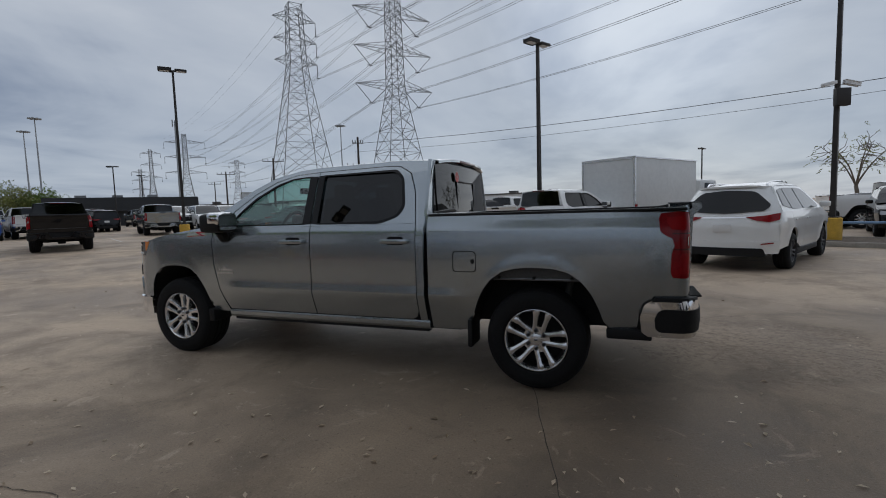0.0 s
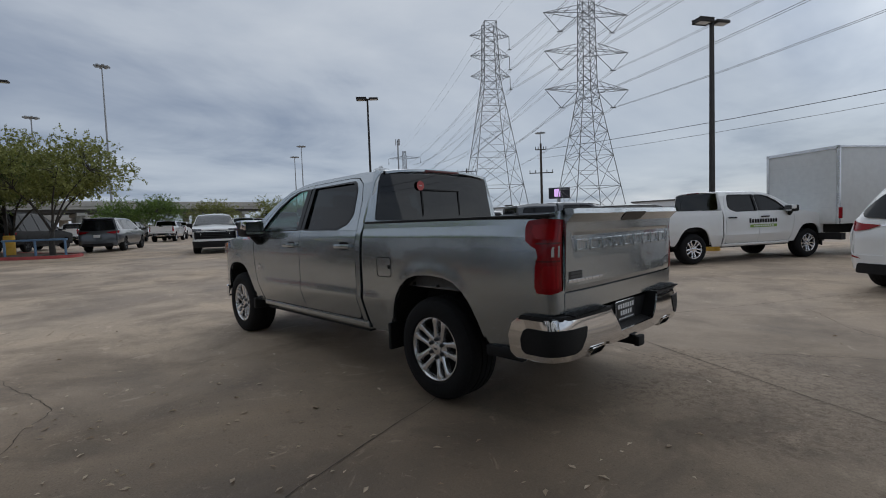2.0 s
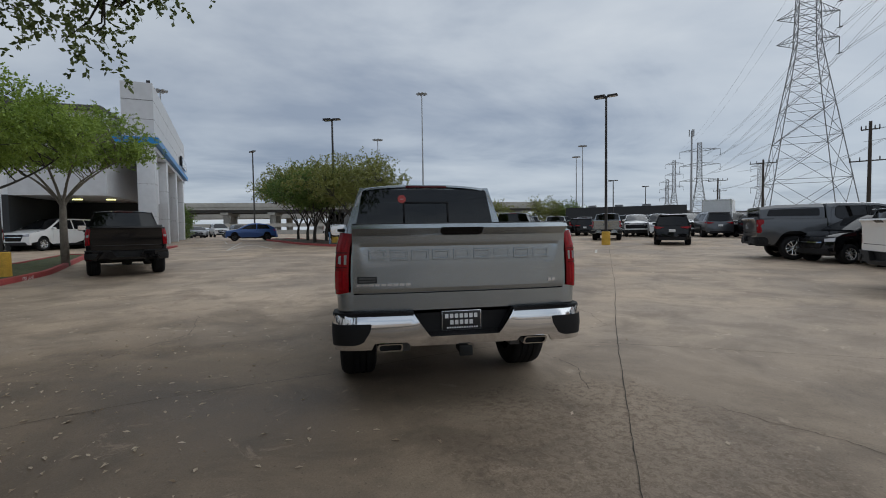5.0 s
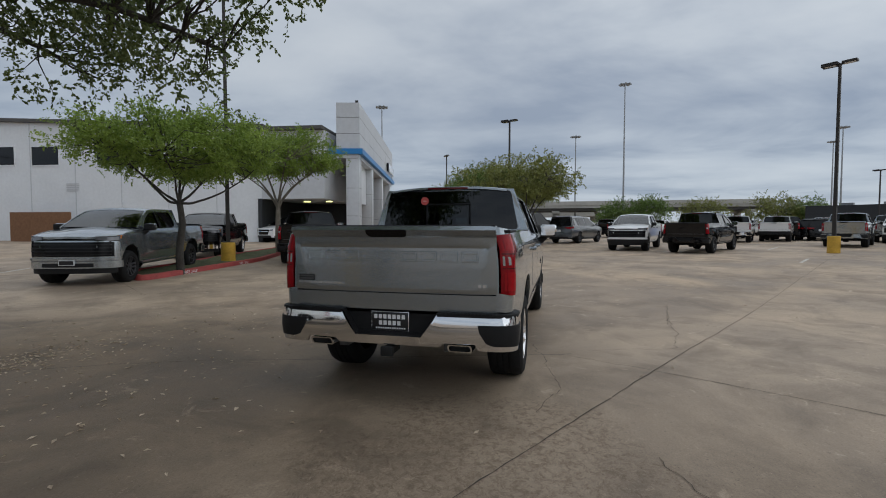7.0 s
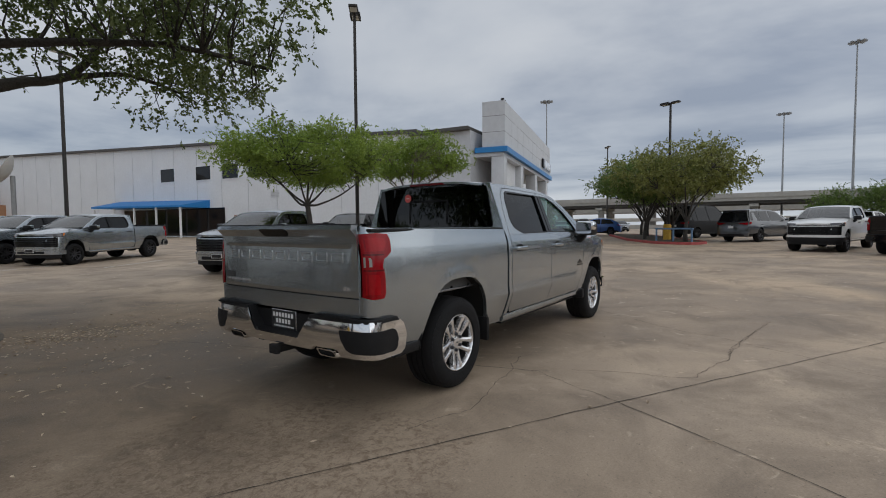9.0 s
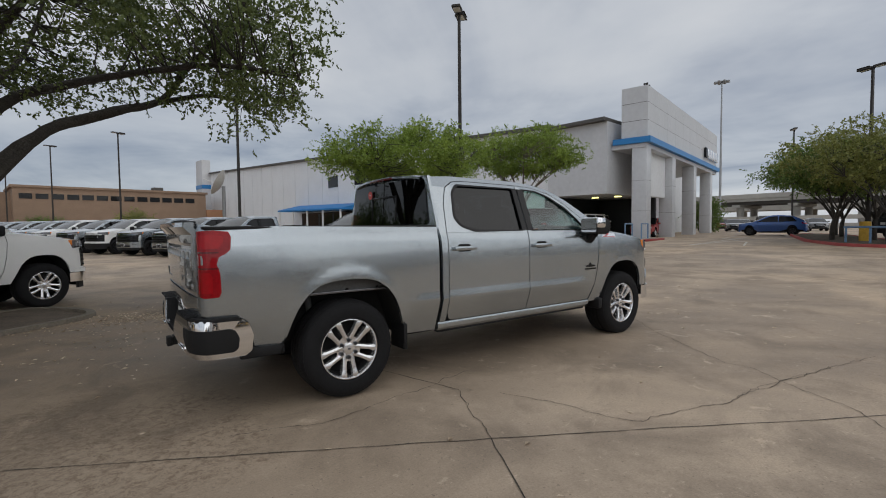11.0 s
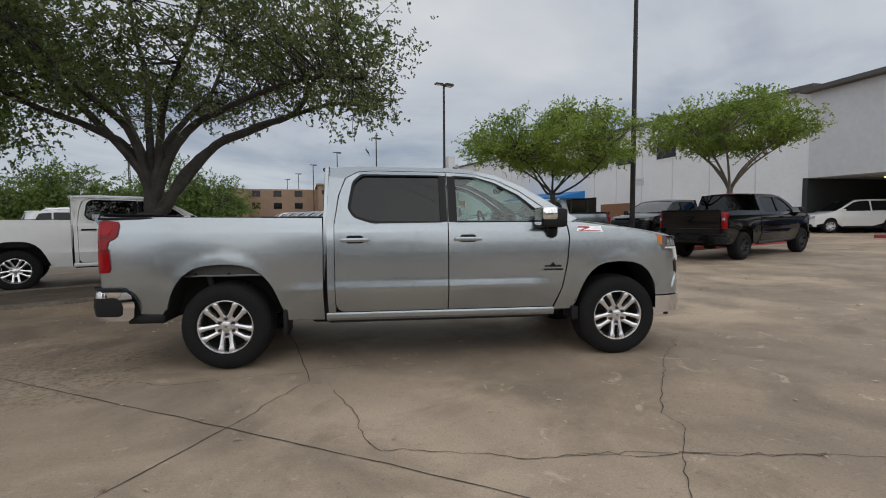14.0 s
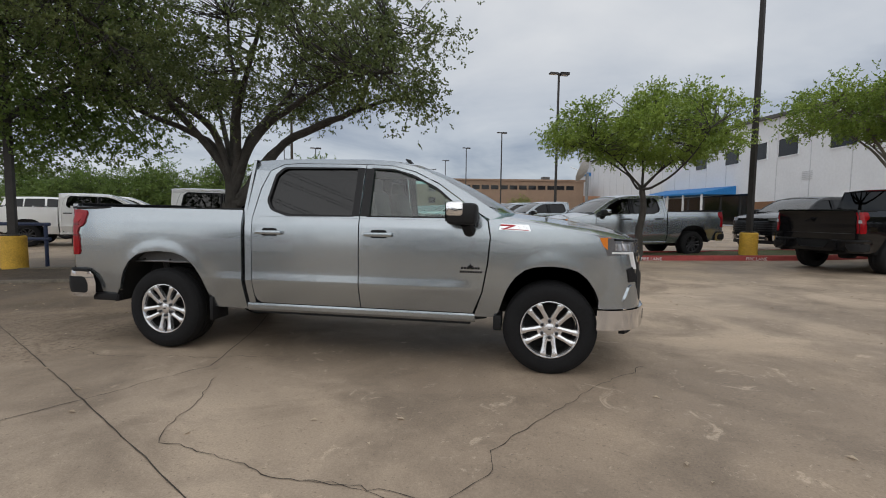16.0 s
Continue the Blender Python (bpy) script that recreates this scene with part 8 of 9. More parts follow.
for k in range(16):
    tx, ty = 14 + 2.6 * k, -38 + 0.7 * k - 0.05 * k * k
    h = 4.6 + 1.3 * math.sin(k * 1.9)
    grow_tree("hedgerow_tree", (tx, ty, gz(tx, ty)), [(0, 0, -0.1), (0.05, 0, 0.6), (0, 0, 1.0)], spread_limbs(1.0, 1.8, h * 0.5, 5, 110 + k), (0, 0, h * 0.52), (2.6, 2.4, h * 0.5), 130, 110, 0.17, LEAF_DARK, BARK, 120 + k,
              "dense green tree in the row behind the lot", 0.14, 1.0, 0.5, 0.3, 0.02, "hedgerow trees")
grow_tree("shrub", (-52.5, -20.8, gz(-52, -21)), [(0, 0, -0.1), (0.03, 0, 0.3), (0, 0, 0.6)], spread_limbs(0.6, 0.9, 2.6, 5, 160), (0, 0, 2.0), (1.5, 1.5, 1.9), 110, 90, 0.14, LEAF_DARK, BARK, 161,
          "dark evergreen shrub beside the last portico pier", 0.07, 1.0, 0.3, 0.2, 0.014)
grow_tree("bare_tree", (16.3, 37.6, gz(16, 37)), [(0, 0, -0.1), (0.1, 0, 1.0), (0, 0.1, 2.0)], spread_limbs(2.0, 2.2, 3.0, 7, 150), (0, 0, 4.2), (2.6, 2.4, 1.6), 90, 6, 0.10, LEAF_OLIVE, BARK_PALE, 151,
          "half-bare tree with only a few new leaves", 0.14, 0.8, 0.3, 2.2, 0.03)


# ---- islands ----
def island(name, pts, kerb_mat, fill, label, h=0.14, w=0.15):
    """A planted strip: a rounded kerb ring round raised soil."""
    top = thing(name, pose(0, 0, 0), label, "kerb island")
    ring = rounded(pts, 0.9, 6)
    c = Vector((sum(p[0] for p in ring) / len(ring), sum(p[1] for p in ring) / len(ring)))
    inner = []
    k = len(ring)
    for i in range(k):
        a, b = Vector(ring[i - 1]), Vector(ring[(i + 1) % k])
        d = (b - a).normalized()
        nrm = Vector((-d.y, d.x))
        p = Vector(ring[i])
        if (c - p).dot(nrm) < 0:
            nrm = -nrm
        inner.append(p + nrm * w)
    bm = bmesh.new()
    rows = []
    for f, z in ((0.0, -0.1), (0.0, h - 0.03), (0.15, h), (1.0, h), (1.0, -0.05)):
        rows.append([bm.verts.new((*(Vector(ring[i]).lerp(inner[i], f)), gz(*ring[i]) + z)) for i in range(k)])
    for r0, r1 in zip(rows, rows[1:]):
        for i in range(k):
            bm.faces.new((r0[i], r0[(i + 1) % k], r1[(i + 1) % k], r1[i]))
    bmesh.ops.recalc_face_normals(bm, faces=bm.faces[:])
    part("kerb_edge", bm, kerb_mat, top, "", 40)
    bm = bmesh.new()
    rng = np.random.default_rng(4)
    sheet(bm, [tuple(p) for p in inner], lambda u, v: (u, v, gz(u, v) + h - 0.03 + 0.05 * noise.noise((u * 1.3, v * 1.3, 0))), 0.5, 0.5)
    part("soil", bm, fill, top, "", 60)
    return top


island("planted_strip", [(1.45, -4.95), (4.35, -2.6), (11.0, 0.7), (14, 2.1), (14.7, 0.2), (9.4, -2.6), (5.9, -4.3), (2.6, -6.5)], KERB_WORN, SOIL, "low bare-soil planting strip with a worn concrete kerb", 0.06, 0.13)
island("fire_lane_island", [(-4.9, -9.0), (-11.2, -9.85), (-19.5, -13.0), (-20.2, -14.3), (-13.0, -12.6), (-6.0, -10.6)], KERB_RED, GRASS, "grassy island with a worn red-painted kerb")
island("tree_island", [(-25.2, -0.4), (-26.8, 0.3), (-29, -0.6), (-42, -6.2), (-44, -9), (-41, -9.3), (-30, -5.0), (-26, -2.5)], KERB_RED, SOIL, "tree island with a faded red kerb")
island("east_island", [(5.3, 12.0), (9.5, 9.6), (20, 4.0), (21.5, 5.5), (11, 11.6), (6.4, 14.0)], KERB, SOIL, "long kerbed strip with a lamp base")


# ---- parked vehicles ----
def heading(x, y, fx, fy, s=1.0):
    """A vehicle with its rear axle at (x, y) and its nose along (fx, fy), tilted to the slope of the lot."""
    q = Vector((fx, fy)).normalized() * 3.4
    tilt = math.degrees(math.atan2(gz(x + q.x, y + q.y) - gz(x, y), 3.4))
    return pose(x, y, gz(x, y), 0, 0, math.degrees(math.atan2(-fy, -fx))) @ pose(0, 0, 0, 0, tilt, 0)


p_black = pickup(heading(-20.0, 7.35, -0.875, 0.50), BLACK, "black crew-cab pickup seen from behind, with tinted windows", "parked pickups", False, ALLOY_DARK, SHADE, bars=False, bumper=BLACK)
p_white = pickup(heading(-25.2, 5.9, 0.95, -0.31), WHITE, "white crew-cab pickup with a black hood and grille facing the lane", "parked pickups", False, ALLOY_DARK, SHADE, bars=False, bumper=PLASTIC)
p_grey = pickup(heading(-8.15, -11.5, 0.93, 0.36), GREY, "grey pickup with a black grille parked beside the red kerb", "parked pickups", False, ALLOY_DARK, SHADE, bars=False, bumper=GREY)
p_dark = pickup(heading(-11.0, -7.7, -0.9, -0.44), BLACK, "lifted black pickup with black wheels and red tail lights", "parked pickups", False, ALLOY_DARK, SHADE, bars=False, bumper=BLACK)
p_work = pickup(heading(-2.35, 10.3, 0.515, 0.857), WHITE, "white work pickup with a company sign on its door", "parked pickups", False, ALLOY, SHADE, bars=False, bumper=PLASTIC)
p_side = pickup(heading(6.2, -5.35, -0.866, -0.5), WHITE, "white pickup with chrome wheels behind the oak", "parked pickups", False, ALLOY, SHADE, bars=False)


def door_sign(t):
    def side(x, z, off=0.006):
        return (x, half_width(x, z) + off, z)
    for k in range(11):
        bm = bmesh.new()
        x = -1.72 - 0.085 * k
        h = 0.10 if k else 0.125
        sheet(bm, [(x, 1.02), (x - 0.065, 1.02), (x - 0.065, 1.02 + h), (x, 1.02 + h)], side, 0, 0)
        part("sign_bar", bm, PLASTIC, t, "dark printed bar")
    bm = bmesh.new()
    sheet(bm, [(-1.75, 0.90), (-2.63, 0.90), (-2.63, 0.975), (-1.75, 0.975)], side, 0.2, 0)
    g = part("sign_band", bm, GREEN_PRINT, t, "green printed band")
    for k in range(9):
        bm = bmesh.new()
        x = -1.86 - 0.075 * k
        sheet(bm, [(x, 0.918), (x - 0.05, 0.918), (x - 0.05, 0.957), (x, 0.957)], lambda u, v: side(u, v, 0.009), 0, 0)
        part("sign_mark", bm, PALE, g)


door_sign(p_work)
suv_white = wagon(heading(2.98, 7.15, 0.46, 0.89), WHITE, "white crossover with chrome trim and wide red tail lights", "car", "parked cars", 2.9, 1.05, 0.95, 0.98, 1.74, 1.17, 1.08, 0.37, "suv", PLASTIC, "crossover", ALLOY_DARK, True)
suv_grey = wagon(heading(-30.6, 1.7, -0.9, 0.43), DARKGREY, "long dark grey sport-utility wagon with black roof rails", "car", "parked cars", 3.4, 1.35, 0.95, 1.02, 1.92, 1.22, 1.18, 0.40, "suv", PLASTIC, "sport_utility", ALLOY_DARK)
suv_black = wagon(heading(-5.9, 14.4, 0.5, 0.86), BLACK, "black crossover with a small white plate", "car", "parked cars", 2.75, 0.95, 0.9, 0.93, 1.68, 1.08, 1.03, 0.36, "suv", PLASTIC, "crossover", ALLOY_DARK)
suv_dark = pickup(heading(-9.6, 14.1, 0.5, 0.86), DARKGREY, "dark grey pickup with a windowed canopy over its bed", "parked pickups", False, ALLOY, SHADE, bars=False, bumper=PLASTIC)


def canopy(t):
    """A fibreglass shell over the bed, with side windows and a roof bar."""
    bm = bmesh.new()
    rows = []
    for x, top_ in ((-0.84, 1.86), (-0.3, 1.87), (0.5, 1.86), (0.98, 1.80)):
        rows.append([bm.verts.new((x, y, z)) for y, z in ((-0.92, 1.40), (-0.84, top_ - 0.10), (-0.70, top_), (0.70, top_), (0.84, top_ - 0.10), (0.92, 1.40))])
    for r0, r1 in zip(rows, rows[1:]):
        for j in range(5):
            bm.faces.new((r0[j], r0[j + 1], r1[j + 1], r1[j]))
    bm.faces.new(rows[0])
    bm.faces.new(rows[-1][::-1])
    c = part("canopy_shell", bm, DARKGREY, t, "", 30)
    for s in (-1, 1):
        w = bmesh.new()
        sheet(w, rounded([(-0.70, 1.48), (0.80, 1.48), (0.72, 1.70), (-0.70, 1.73)], 0.05, 3), lambda u, v: (u, s * (0.932 - 0.205 * (v - 1.40)), v), 0, 0)
        part("window", w, WINDOW_DARK, c)
    w = bmesh.new()
    sheet(w, rounded([(-0.70, 1.48), (0.70, 1.48), (0.62, 1.72), (-0.62, 1.72)], 0.05, 3), lambda u, v: (0.988, u, v), 0, 0)
    part("window", w, WINDOW_DARK, c)


canopy(suv_dark)
small = wagon(heading(-7.6, 16.3, -0.15, -0.98), BLACK, "small round black hatchback facing the lane", "car", "parked cars", 2.3, 0.6, 0.65, 0.82, 1.49, 0.98, 0.93, 0.30, "suv", PLASTIC, "hatchback")
blue = wagon(heading(-41.8, -9.3, 0.25, -0.97), BLUE, "bright blue sloping-roof crossover parked side-on", "car", "parked cars", 2.75, 0.95, 0.9, 0.93, 1.60, 1.05, 1.02, 0.36, "coupe", PLASTIC, "crossover", ALLOY_DARK)
sedan = wagon(heading(-62, -22, 0.9, 0.43), SILVER, "silver saloon in the far row", "car", "parked cars", 2.75, 1.0, 0.9, 0.91, 1.46, 0.98, 0.95, 0.34, "coupe", PLASTIC, "saloon")
red = wagon(heading(-36.5, -17.5, 0.9, 0.2), RED, "dark red car under the portico", "car", "parked cars", 2.75, 1.0, 0.9, 0.91, 1.55, 1.0, 0.97, 0.35, "suv", PLASTIC, "crossover")
tahoe = wagon(heading(-29.6, -18.9, 0.92, -0.30), WHITE, "large white sport-utility wagon by the drive-through", "car", "parked cars", 2.95, 1.15, 0.95, 1.0, 1.89, 1.22, 1.16, 0.40, "suv", PLASTIC, "sport_utility")
van = wagon(heading(-36.8, -2.2, -0.8, 0.6), PLASTIC, "tall black van under the trees", "van", "parked cars", 3.6, 1.2, 0.95, 1.0, 2.45, 1.25, 1.2, 0.36, "suv", PLASTIC, "van", ALLOY_DARK)
suv_side = pickup(heading(-15.2, -14.9, 0.9, 0.43), BLACK, "black crew-cab pickup with bright wheels behind the island", "parked pickups", False, ALLOY, SHADE, bars=False)
box_truck(heading(0.15, 13.6, 0.515, 0.857), "white box truck with a plain cargo body")
box_truck(heading(-29.5, 28.3, -0.7, 0.7), "distant white box truck parked in the lane")


def again(src, x, y, fx, fy, label, group="parked cars"):
    return tagged(copy_thing(src, heading(x, y, fx, fy)), label, group=group)


# the row of new grey and white pickups facing the lane
for k in range(11):
    x, y = -5.9 + 1.36 * k, -20.7 - 2.62 * k
    src = (p_grey, p_grey, p_grey, p_white, p_grey, p_side, p_grey)[k % 7]
    again(src, x, y, 0.89, 0.46, "unsold grey pickup in a tight row" if src is p_grey else "unsold white pickup in a tight row", "row of new pickups")
# far rows behind the lane
for k, (x, y, fx, fy, src, lb) in enumerate((
        (-42, 15.5, -0.9, 0.43, p_side, "white pickup in the back row, tail to the lane"),
        (-38.5, 20.5, -0.9, 0.43, suv_black, "black crossover in the back row"), (-43, 23.5, -0.9, 0.43, p_side, "white pickup farther back"),
        (-34.5, 23.5, -0.9, 0.43, p_grey, "grey pickup in the back row"), (-37, 27, 0.9, -0.43, tahoe, "white wagon facing the lane"),
        (-34, 28.5, 0.9, -0.43, p_white, "white pickup facing the lane"), (-31.5, 31, 0.9, -0.43, tahoe, "white wagon in the back row"),
        (-27.5, 26.5, -0.9, 0.43, suv_grey, "grey wagon in the back row"), (-23.5, 26.8, -0.9, 0.43, suv_black, "black wagon with dark glass"),
        (-46, 8.5, -0.9, 0.43, p_side, "white pickup behind the first row"), (-47, 5.5, -0.9, 0.43, p_black, "dark pickup behind the first row"),
        (-49, 2.0, -0.9, 0.43, p_side, "white pickup near the trees"), (-49.5, -1.0, -0.9, 0.43, p_grey, "grey pickup near the trees"),
        (-52, -3.5, -0.9, 0.43, p_side, "white pickup past the trees"), (-33, 10.8, -0.9, 0.43, blue, "blue car behind the black pickup"),
        (-40, 11.8, -0.9, 0.43, p_side, "white pickup behind the black pickup"), (-29.5, 33.5, 0.9, -0.43, p_white, "white pickup by the dark building"),
        (-55, 12, -0.9, 0.43, p_white, "white pickup far back"), (-56, 17, -0.9, 0.43, suv_grey, "grey wagon far back"), (-57, 22, -0.9, 0.43, p_white, "white pickup far back"),
        (-54, 28, -0.9, 0.43, tahoe, "white wagon far back"), (-50, 33, -0.9, 0.43, p_grey, "grey pickup far back"))):
    again(src, x, y, fx, fy, lb, "back rows")
for x, y, fx, fy, src, lb in ((-33.2, 13.4, -0.93, 0.36, p_side, "white pickup with its tail to the lane"), (-38.6, 18.7, -0.9, 0.43, p_black, "black pickup in the second row"), (-37.8, 20.9, -0.87, 0.49, suv_black, "black wagon in the second row"), (-26.5, 16.8, -0.85, 0.52, p_grey, "grey pickup with its tail to the lane"),
                              (-35.2, 24.5, 0.87, -0.5, p_white, "white pickup facing out of the row"), (-31.8, 24.6, 0.87, -0.5, tahoe, "white wagon facing out of the row"), (-18.8, 16.4, -0.8, 0.6, suv_black, "black wagon parked by the lane"), (-37.5, 12.4, -0.93, 0.36, p_side, "white pickup in the third row"), (-35.5, 16.8, -0.9, 0.43, p_white, "white pickup in the third row")):
    again(src, x, y, fx, fy, lb, "back rows")
for k in range(9):
    src = (sedan, suv_black, tahoe, sedan, red, suv_grey, sedan, suv_black, tahoe)[k]
    again(src, -66 - 1.2 * k, -15 - 3.0 * k, 0.9, 0.43, "car in the row under the viaduct", "viaduct row")
# behind the oak strip
for k, (x, y, src, lb) in enumerate(((14.2, -9.2, p_white, "white pickup behind the strip"), (17.0, -13.0, p_side, "white pickup behind the strip"), (20.2, -18.5, red, "red wagon behind white pickups"), (22.5, -15.5, tahoe, "white wagon behind the strip"), (11.0, -13.5, suv_white, "white crossover beyond the pickup"), (12.6, -17.2, tahoe, "white wagon beyond the pickup"))):
    again(src, x, y, -0.81, -0.59, lb, "cars behind the strip")
# east side
for k, (x, y, fx, fy, src, lb) in enumerate(((9.9, 20.6, 0.97, -0.05, p_side, "white pickup parked beyond the kerb"), (10.2, 17.6, -0.3, -0.95, suv_black, "black wagon beyond the kerb"), (13, 30, 0.8, -0.5, sedan, "silver car in the far east row"), (17, 28, 0.8, -0.5, tahoe, "white wagon in the far east row"),
                                             (-7.0, 24.0, 0.5, 0.86, p_side, "white pickup behind the work truck"), (-4.0, 26.5, 0.5, 0.86, tahoe, "white wagon behind the work truck"), (-12.2, 21.5, 0.5, 0.86, tahoe, "white wagon behind dark cars"), (-15, 27, -0.6, 0.8, suv_black, "black wagon near the far lorry"), (-21, 25.5, -0.6, 0.8, suv_white, "white crossover near the far lorry"))):
    again(src, x, y, fx, fy, lb, "east rows")
again(tahoe, -33.5, -21.0, 0.85, 0.52, "second white wagon in the drive-through", "parked cars")


# ---- satellite dish ----
dish = thing("satellite_dish", pose(-11.0, -61.5, gz(-11, -61), 0, 0, 0), "weathered off-white satellite dish on a steel post", "satellite dish")
cb = bmesh.new()
tube(cb, [(0, 0, 0), (0, 0, 6.6)], 0.22, 10)
part("post", cb, STEEL, dish)
cb = bmesh.new()
tube(cb, [(0.1, -0.12, 6.6), (2.2, -0.95, 7.6)], [0.06, 0.05], 6)
part("feed_arm", cb, PALE, dish)
cb = bmesh.new()
rings = []
for i in range(7):
    r = 1.75 * i / 6
    rings.append([cb.verts.new((r * math.cos(a), r * math.sin(a), 0.20 * r * r)) for a in [2 * math.pi * q / 24 for q in range(24)]] if i else [cb.verts.new((0, 0, 0))])
for q in range(24):
    cb.faces.new((rings[0][0], rings[1][q], rings[1][(q + 1) % 24]))
for r0, r1 in zip(rings[1:], rings[2:]):
    for q in range(24):
        cb.faces.new((r0[q], r1[q], r1[(q + 1) % 24], r0[(q + 1) % 24]))
bmesh.ops.transform(cb, matrix=Matrix.Translation((0.1, -0.12, 6.9)) @ Vector((0.86, -0.33, 0.45)).to_track_quat("Z", "Y").to_matrix().to_4x4(), verts=cb.verts[:])
part("bowl", cb, mat("pale_dish", (0.42, 0.40, 0.36), 0.7, var=0.15), dish)


def fire_lane_text():
    """White stencilled words on the red kerb."""
    cu = bpy.data.curves.new("kerb_lettering", "FONT")
    cu.body, cu.size, cu.align_x = "FIRE LANE", 0.13, "CENTER"
    ob = bpy.data.objects.new("tmp_text", cu)
    scene.collection.objects.link(ob)
    me = bpy.data.meshes.new_from_object(ob.evaluated_get(bpy.context.evaluated_depsgraph_get()))
    bpy.data.objects.remove(ob)
    me.materials.append(PALE)
    isl = bpy.data.objects["fire_lane_island"]
    for x in (-9.9, -7.0):
        y = -9.0 - (-4.9 - x) * 0.85 / 6.3
        t = new("lettering", me)
        t.parent = isl
        t.matrix_basis = pose(x, y + 0.012, gz(x, y) + 0.005, 90, 0, 187.7)
        tagged(t, "white stencilled words on the red kerb")


fire_lane_text()


# ---- joints, cracks, markings and litter on the lot ----
def strip_line(name, pts, width, material, label, rough=0.0, seed=0, lift=0.004, step=0.25):
    """A thin ribbon laid on the ground along points, wandering by `rough`."""
    rng = np.random.default_rng(seed)
    line = []
    for a, b in zip(pts, pts[1:]):
        a, b = Vector(a), Vector(b)
        n = max(1, int((b - a).length / step))
        for k in range(n):
            line.append(a.lerp(b, k / n))
    line.append(Vector(pts[-1]))
    bm = bmesh.new()
    prev = None
    off = 0.0
    for i, p in enumerate(line):
        d = (line[min(i + 1, len(line) - 1)] - line[max(i - 1, 0)]).normalized()
        nrm = Vector((-d.y, d.x))
        off = 0.75 * off + rng.normal(0, rough)
        if i in (0, len(line) - 1):
            off = 0.0
        w = width * (0.5 + rng.uniform(0, 0.9) if rough else 1.0) * 0.5
        q = p + nrm * off
        a, b = q + nrm * w, q - nrm * w
        row = (bm.verts.new((a.x, a.y, gz(a.x, a.y) + lift)), bm.verts.new((b.x, b.y, gz(b.x, b.y) + lift)))
        if prev:
            bm.faces.new((prev[0], row[0], row[1], prev[1]))
        prev = row
    return tagged(finish(name, bm, material), label, "", "", "structure")


JOINTS = (
    ((-24.0, 15.5), (-4.96, 4.83), (-0.42, 2.20), (2.45, 0.65), (9.0, -2.6)),
    ((-0.42, 2.20), (0.02, 3.05), (2.6, 7.6), (8.6, 18.5)),
    ((-0.80, 1.34), (-0.42, 0.0), (0.0, -1.02), (0.34, -2.28), (0.68, -3.10), (2.4, -6.0)),
    ((-22.0, 3.0), (-12.0, -2.5), (-3.4, -7.2), (0.6, -9.5)),
    ((-6.2, -3.2), (-3.4, -7.2), (-8.5, -15.0)),
    ((-15.3, 13.5), (-12.1, 10.4), (-9.0, 7.1)),
    ((-30.0, 6.0), (-18.0, -0.6), (-6.0, -5.6)),
)
for k, pts in enumerate(JOINTS):
    strip_line("slab_joint", pts, 0.0076, JOINT, "dark sealed joint between concrete slabs", 0.004, 200 + k, 0.004, 0.12)
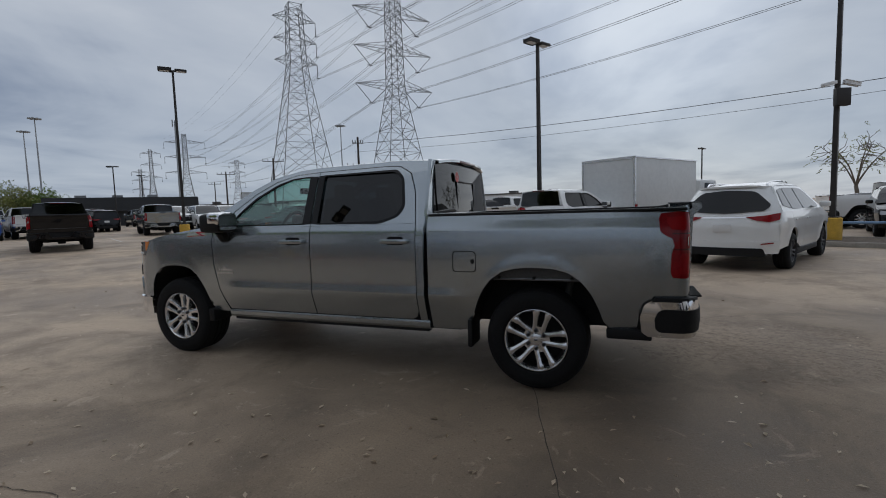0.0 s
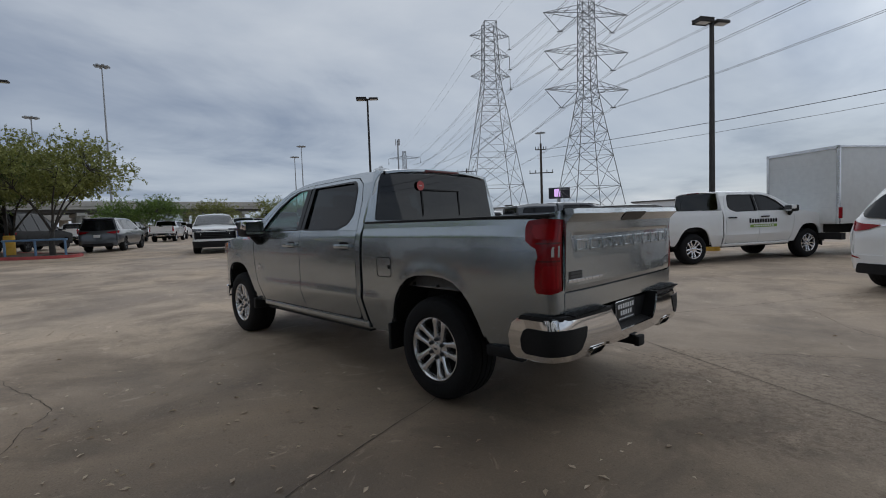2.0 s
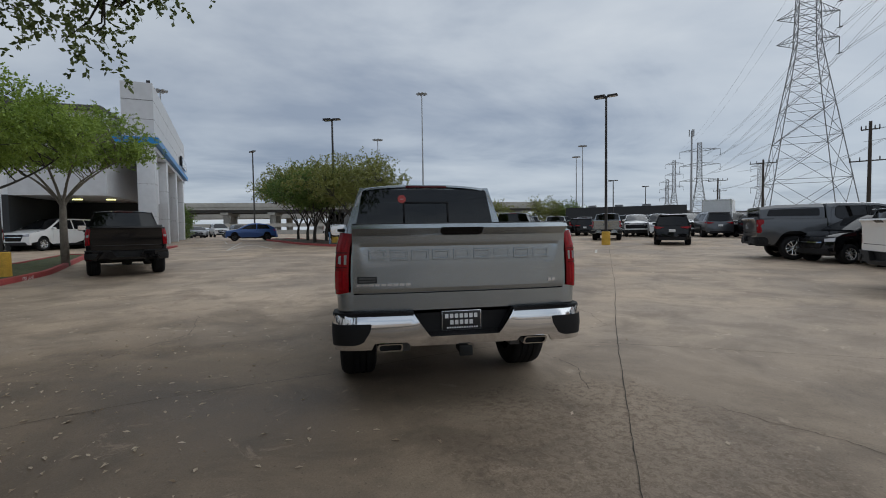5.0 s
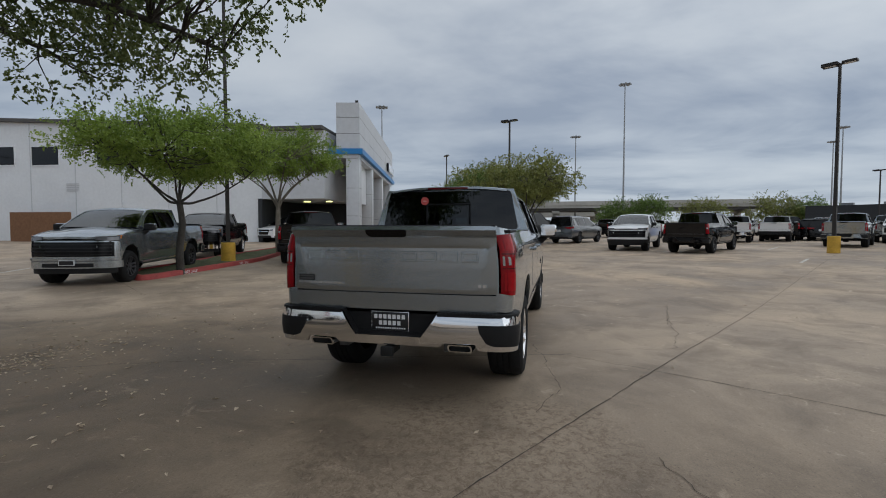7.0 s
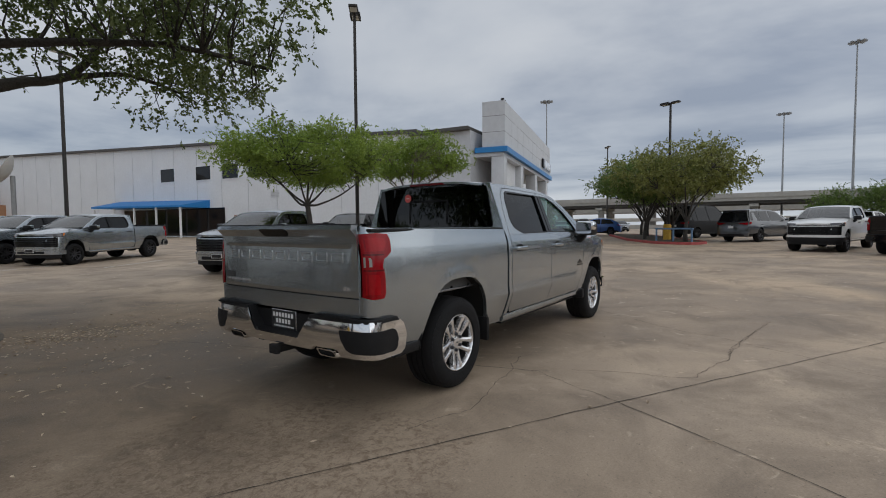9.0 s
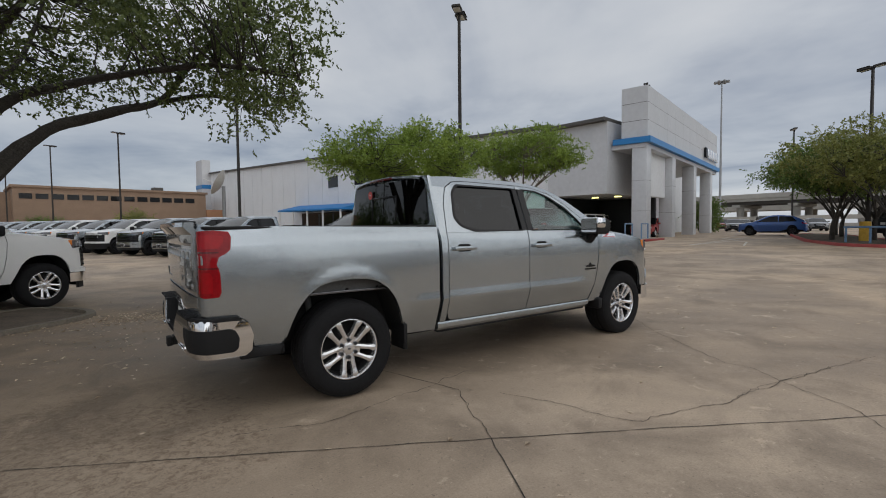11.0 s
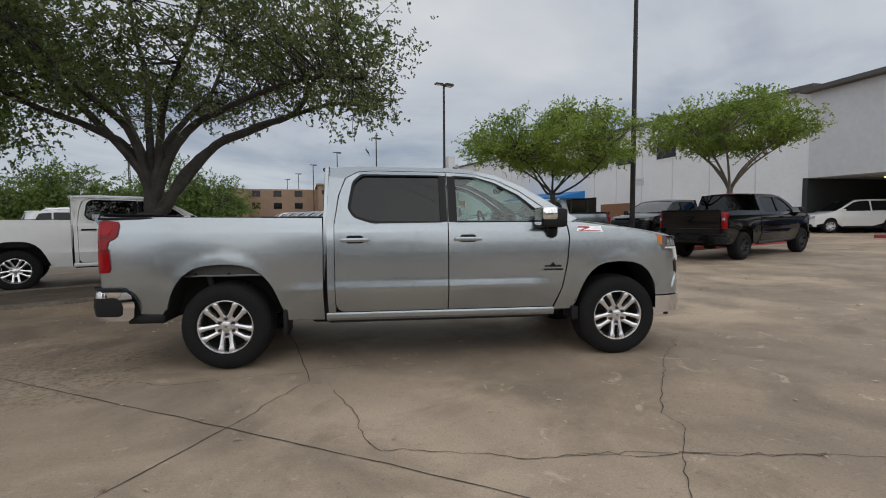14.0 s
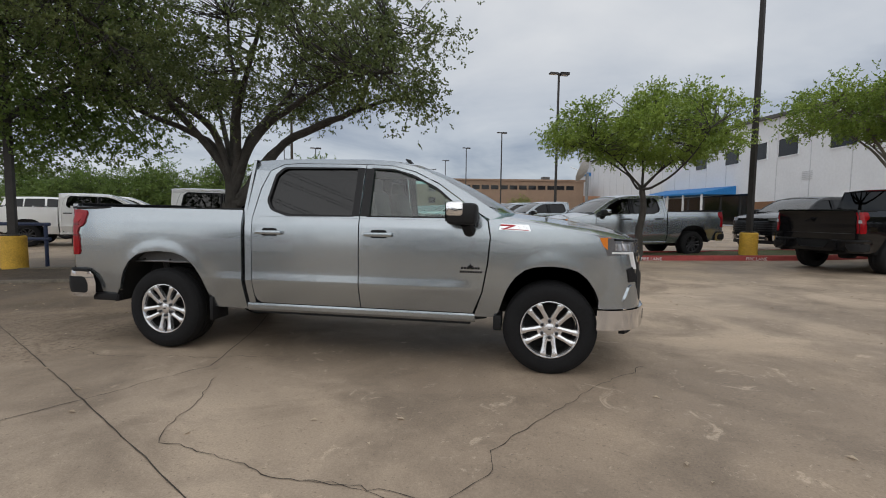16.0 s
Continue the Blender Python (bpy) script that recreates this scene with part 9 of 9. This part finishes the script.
CRACKS = (
    ((-0.42, 2.20), (-0.68, 1.60), (-0.81, 1.33)),
    ((-1.20, 0.99), (-0.70, 1.12), (0.04, 1.26), (0.38, 1.30), (0.95, 1.13)),
    ((-4.6, 0.6), (-4.08, 1.24), (-3.57, 2.09), (-3.40, 2.36), (-3.41, 2.56), (-3.25, 2.79), (-3.15, 2.90), (-2.89, 3.41), (-2.53, 3.73), (-2.2, 4.4)),
    ((-3.15, 2.90), (-2.70, 2.86), (-2.27, 2.83), (-1.89, 2.74), (-1.56, 2.64), (-1.43, 2.66), (-1.33, 2.49), (-1.21, 2.06), (-1.04, 1.61)),
    ((-3.16, 2.88), (-3.59, 2.98), (-4.11, 3.08), (-4.7, 3.2)),
    ((-3.97, 3.02), (-2.45, 2.84)),
    ((-3.6, -3.4), (-2.2, -3.1), (-1.0, -3.6)),
    ((3.2, 2.6), (2.2, 3.4), (1.5, 4.6)),
    ((4.6, 6.2), (6.0, 4.9), (7.6, 4.4)),
    ((1.5, 1.9), (2.4, 2.3), (3.1, 2.2)),
)
for k, pts in enumerate(CRACKS):
    strip_line("crack", pts, 0.0054, CRACK, "thin jagged crack in the concrete", 0.012, 300 + k, 0.0045, 0.05)
LANE_PAINT = mat("worn_lane_paint", (0.55, 0.52, 0.46), 0.8, var=0.3, scale=3)
for k, pts in enumerate((((-24.3, -5.8), (-28.2, -7.2), (-33.1, -10.6), (-40, -12.5)), ((-26.2, 13.4), (-22.6, 11.5)), ((-3.1, -15.7), (-5.6, -17.2)), ((-0.3, -17.0), (-2.6, -18.3)), ((-29.3, -8.4), (-23.1, -8.0), (-36, -10.2)), ((-14.5, 9.5), (-16.5, 10.6)), ((-5.4, -14.6), (-8.4, -16.2)))):
    strip_line("lane_line", pts, 0.10, LANE_PAINT, "worn pale painted line", 0.0, 400 + k, 0.005, 0.5)


def litter():
    """Dry oak leaves scattered on the concrete, thicker towards the oak."""
    rng = np.random.default_rng(77)
    bm = bmesh.new()
    n = 0
    while n < 1420:
        if n < 620:
            x, y = rng.normal(1.0, 2.4), rng.normal(-3.4, 1.5)
        elif n < 1150:
            x, y = rng.normal(1.15, 0.55), rng.normal(-4.25, 0.28)
        else:
            x, y = rng.uniform(-9, 9), rng.uniform(-7, 9)
        if -4.8 < x < 1.3 and -1.05 < y < 1.05:
            continue
        n += 1
        a = rng.uniform(0, 6.28)
        l = rng.uniform(0.013, 0.034)
        u, v = Vector((math.cos(a), math.sin(a), 0)), Vector((-math.sin(a), math.cos(a), 0))
        c = Vector((x, y, gz(x, y) + 0.006))
        q = [c - u * l, c + v * l * 0.45 + Vector((0, 0, rng.uniform(0.003, 0.014))), c + u * l + Vector((0, 0, rng.uniform(0, 0.008))), c - v * l * 0.45 + Vector((0, 0, rng.uniform(0.002, 0.012)))]
        bm.faces.new([bm.verts.new(p) for p in q])
    ob = finish("leaf_litter", bm, LEAF_DRY, None, "", 20, False)
    tagged(ob, "scattered small dry brown leaves on concrete", "leaf litter", "", "stuff")


litter()
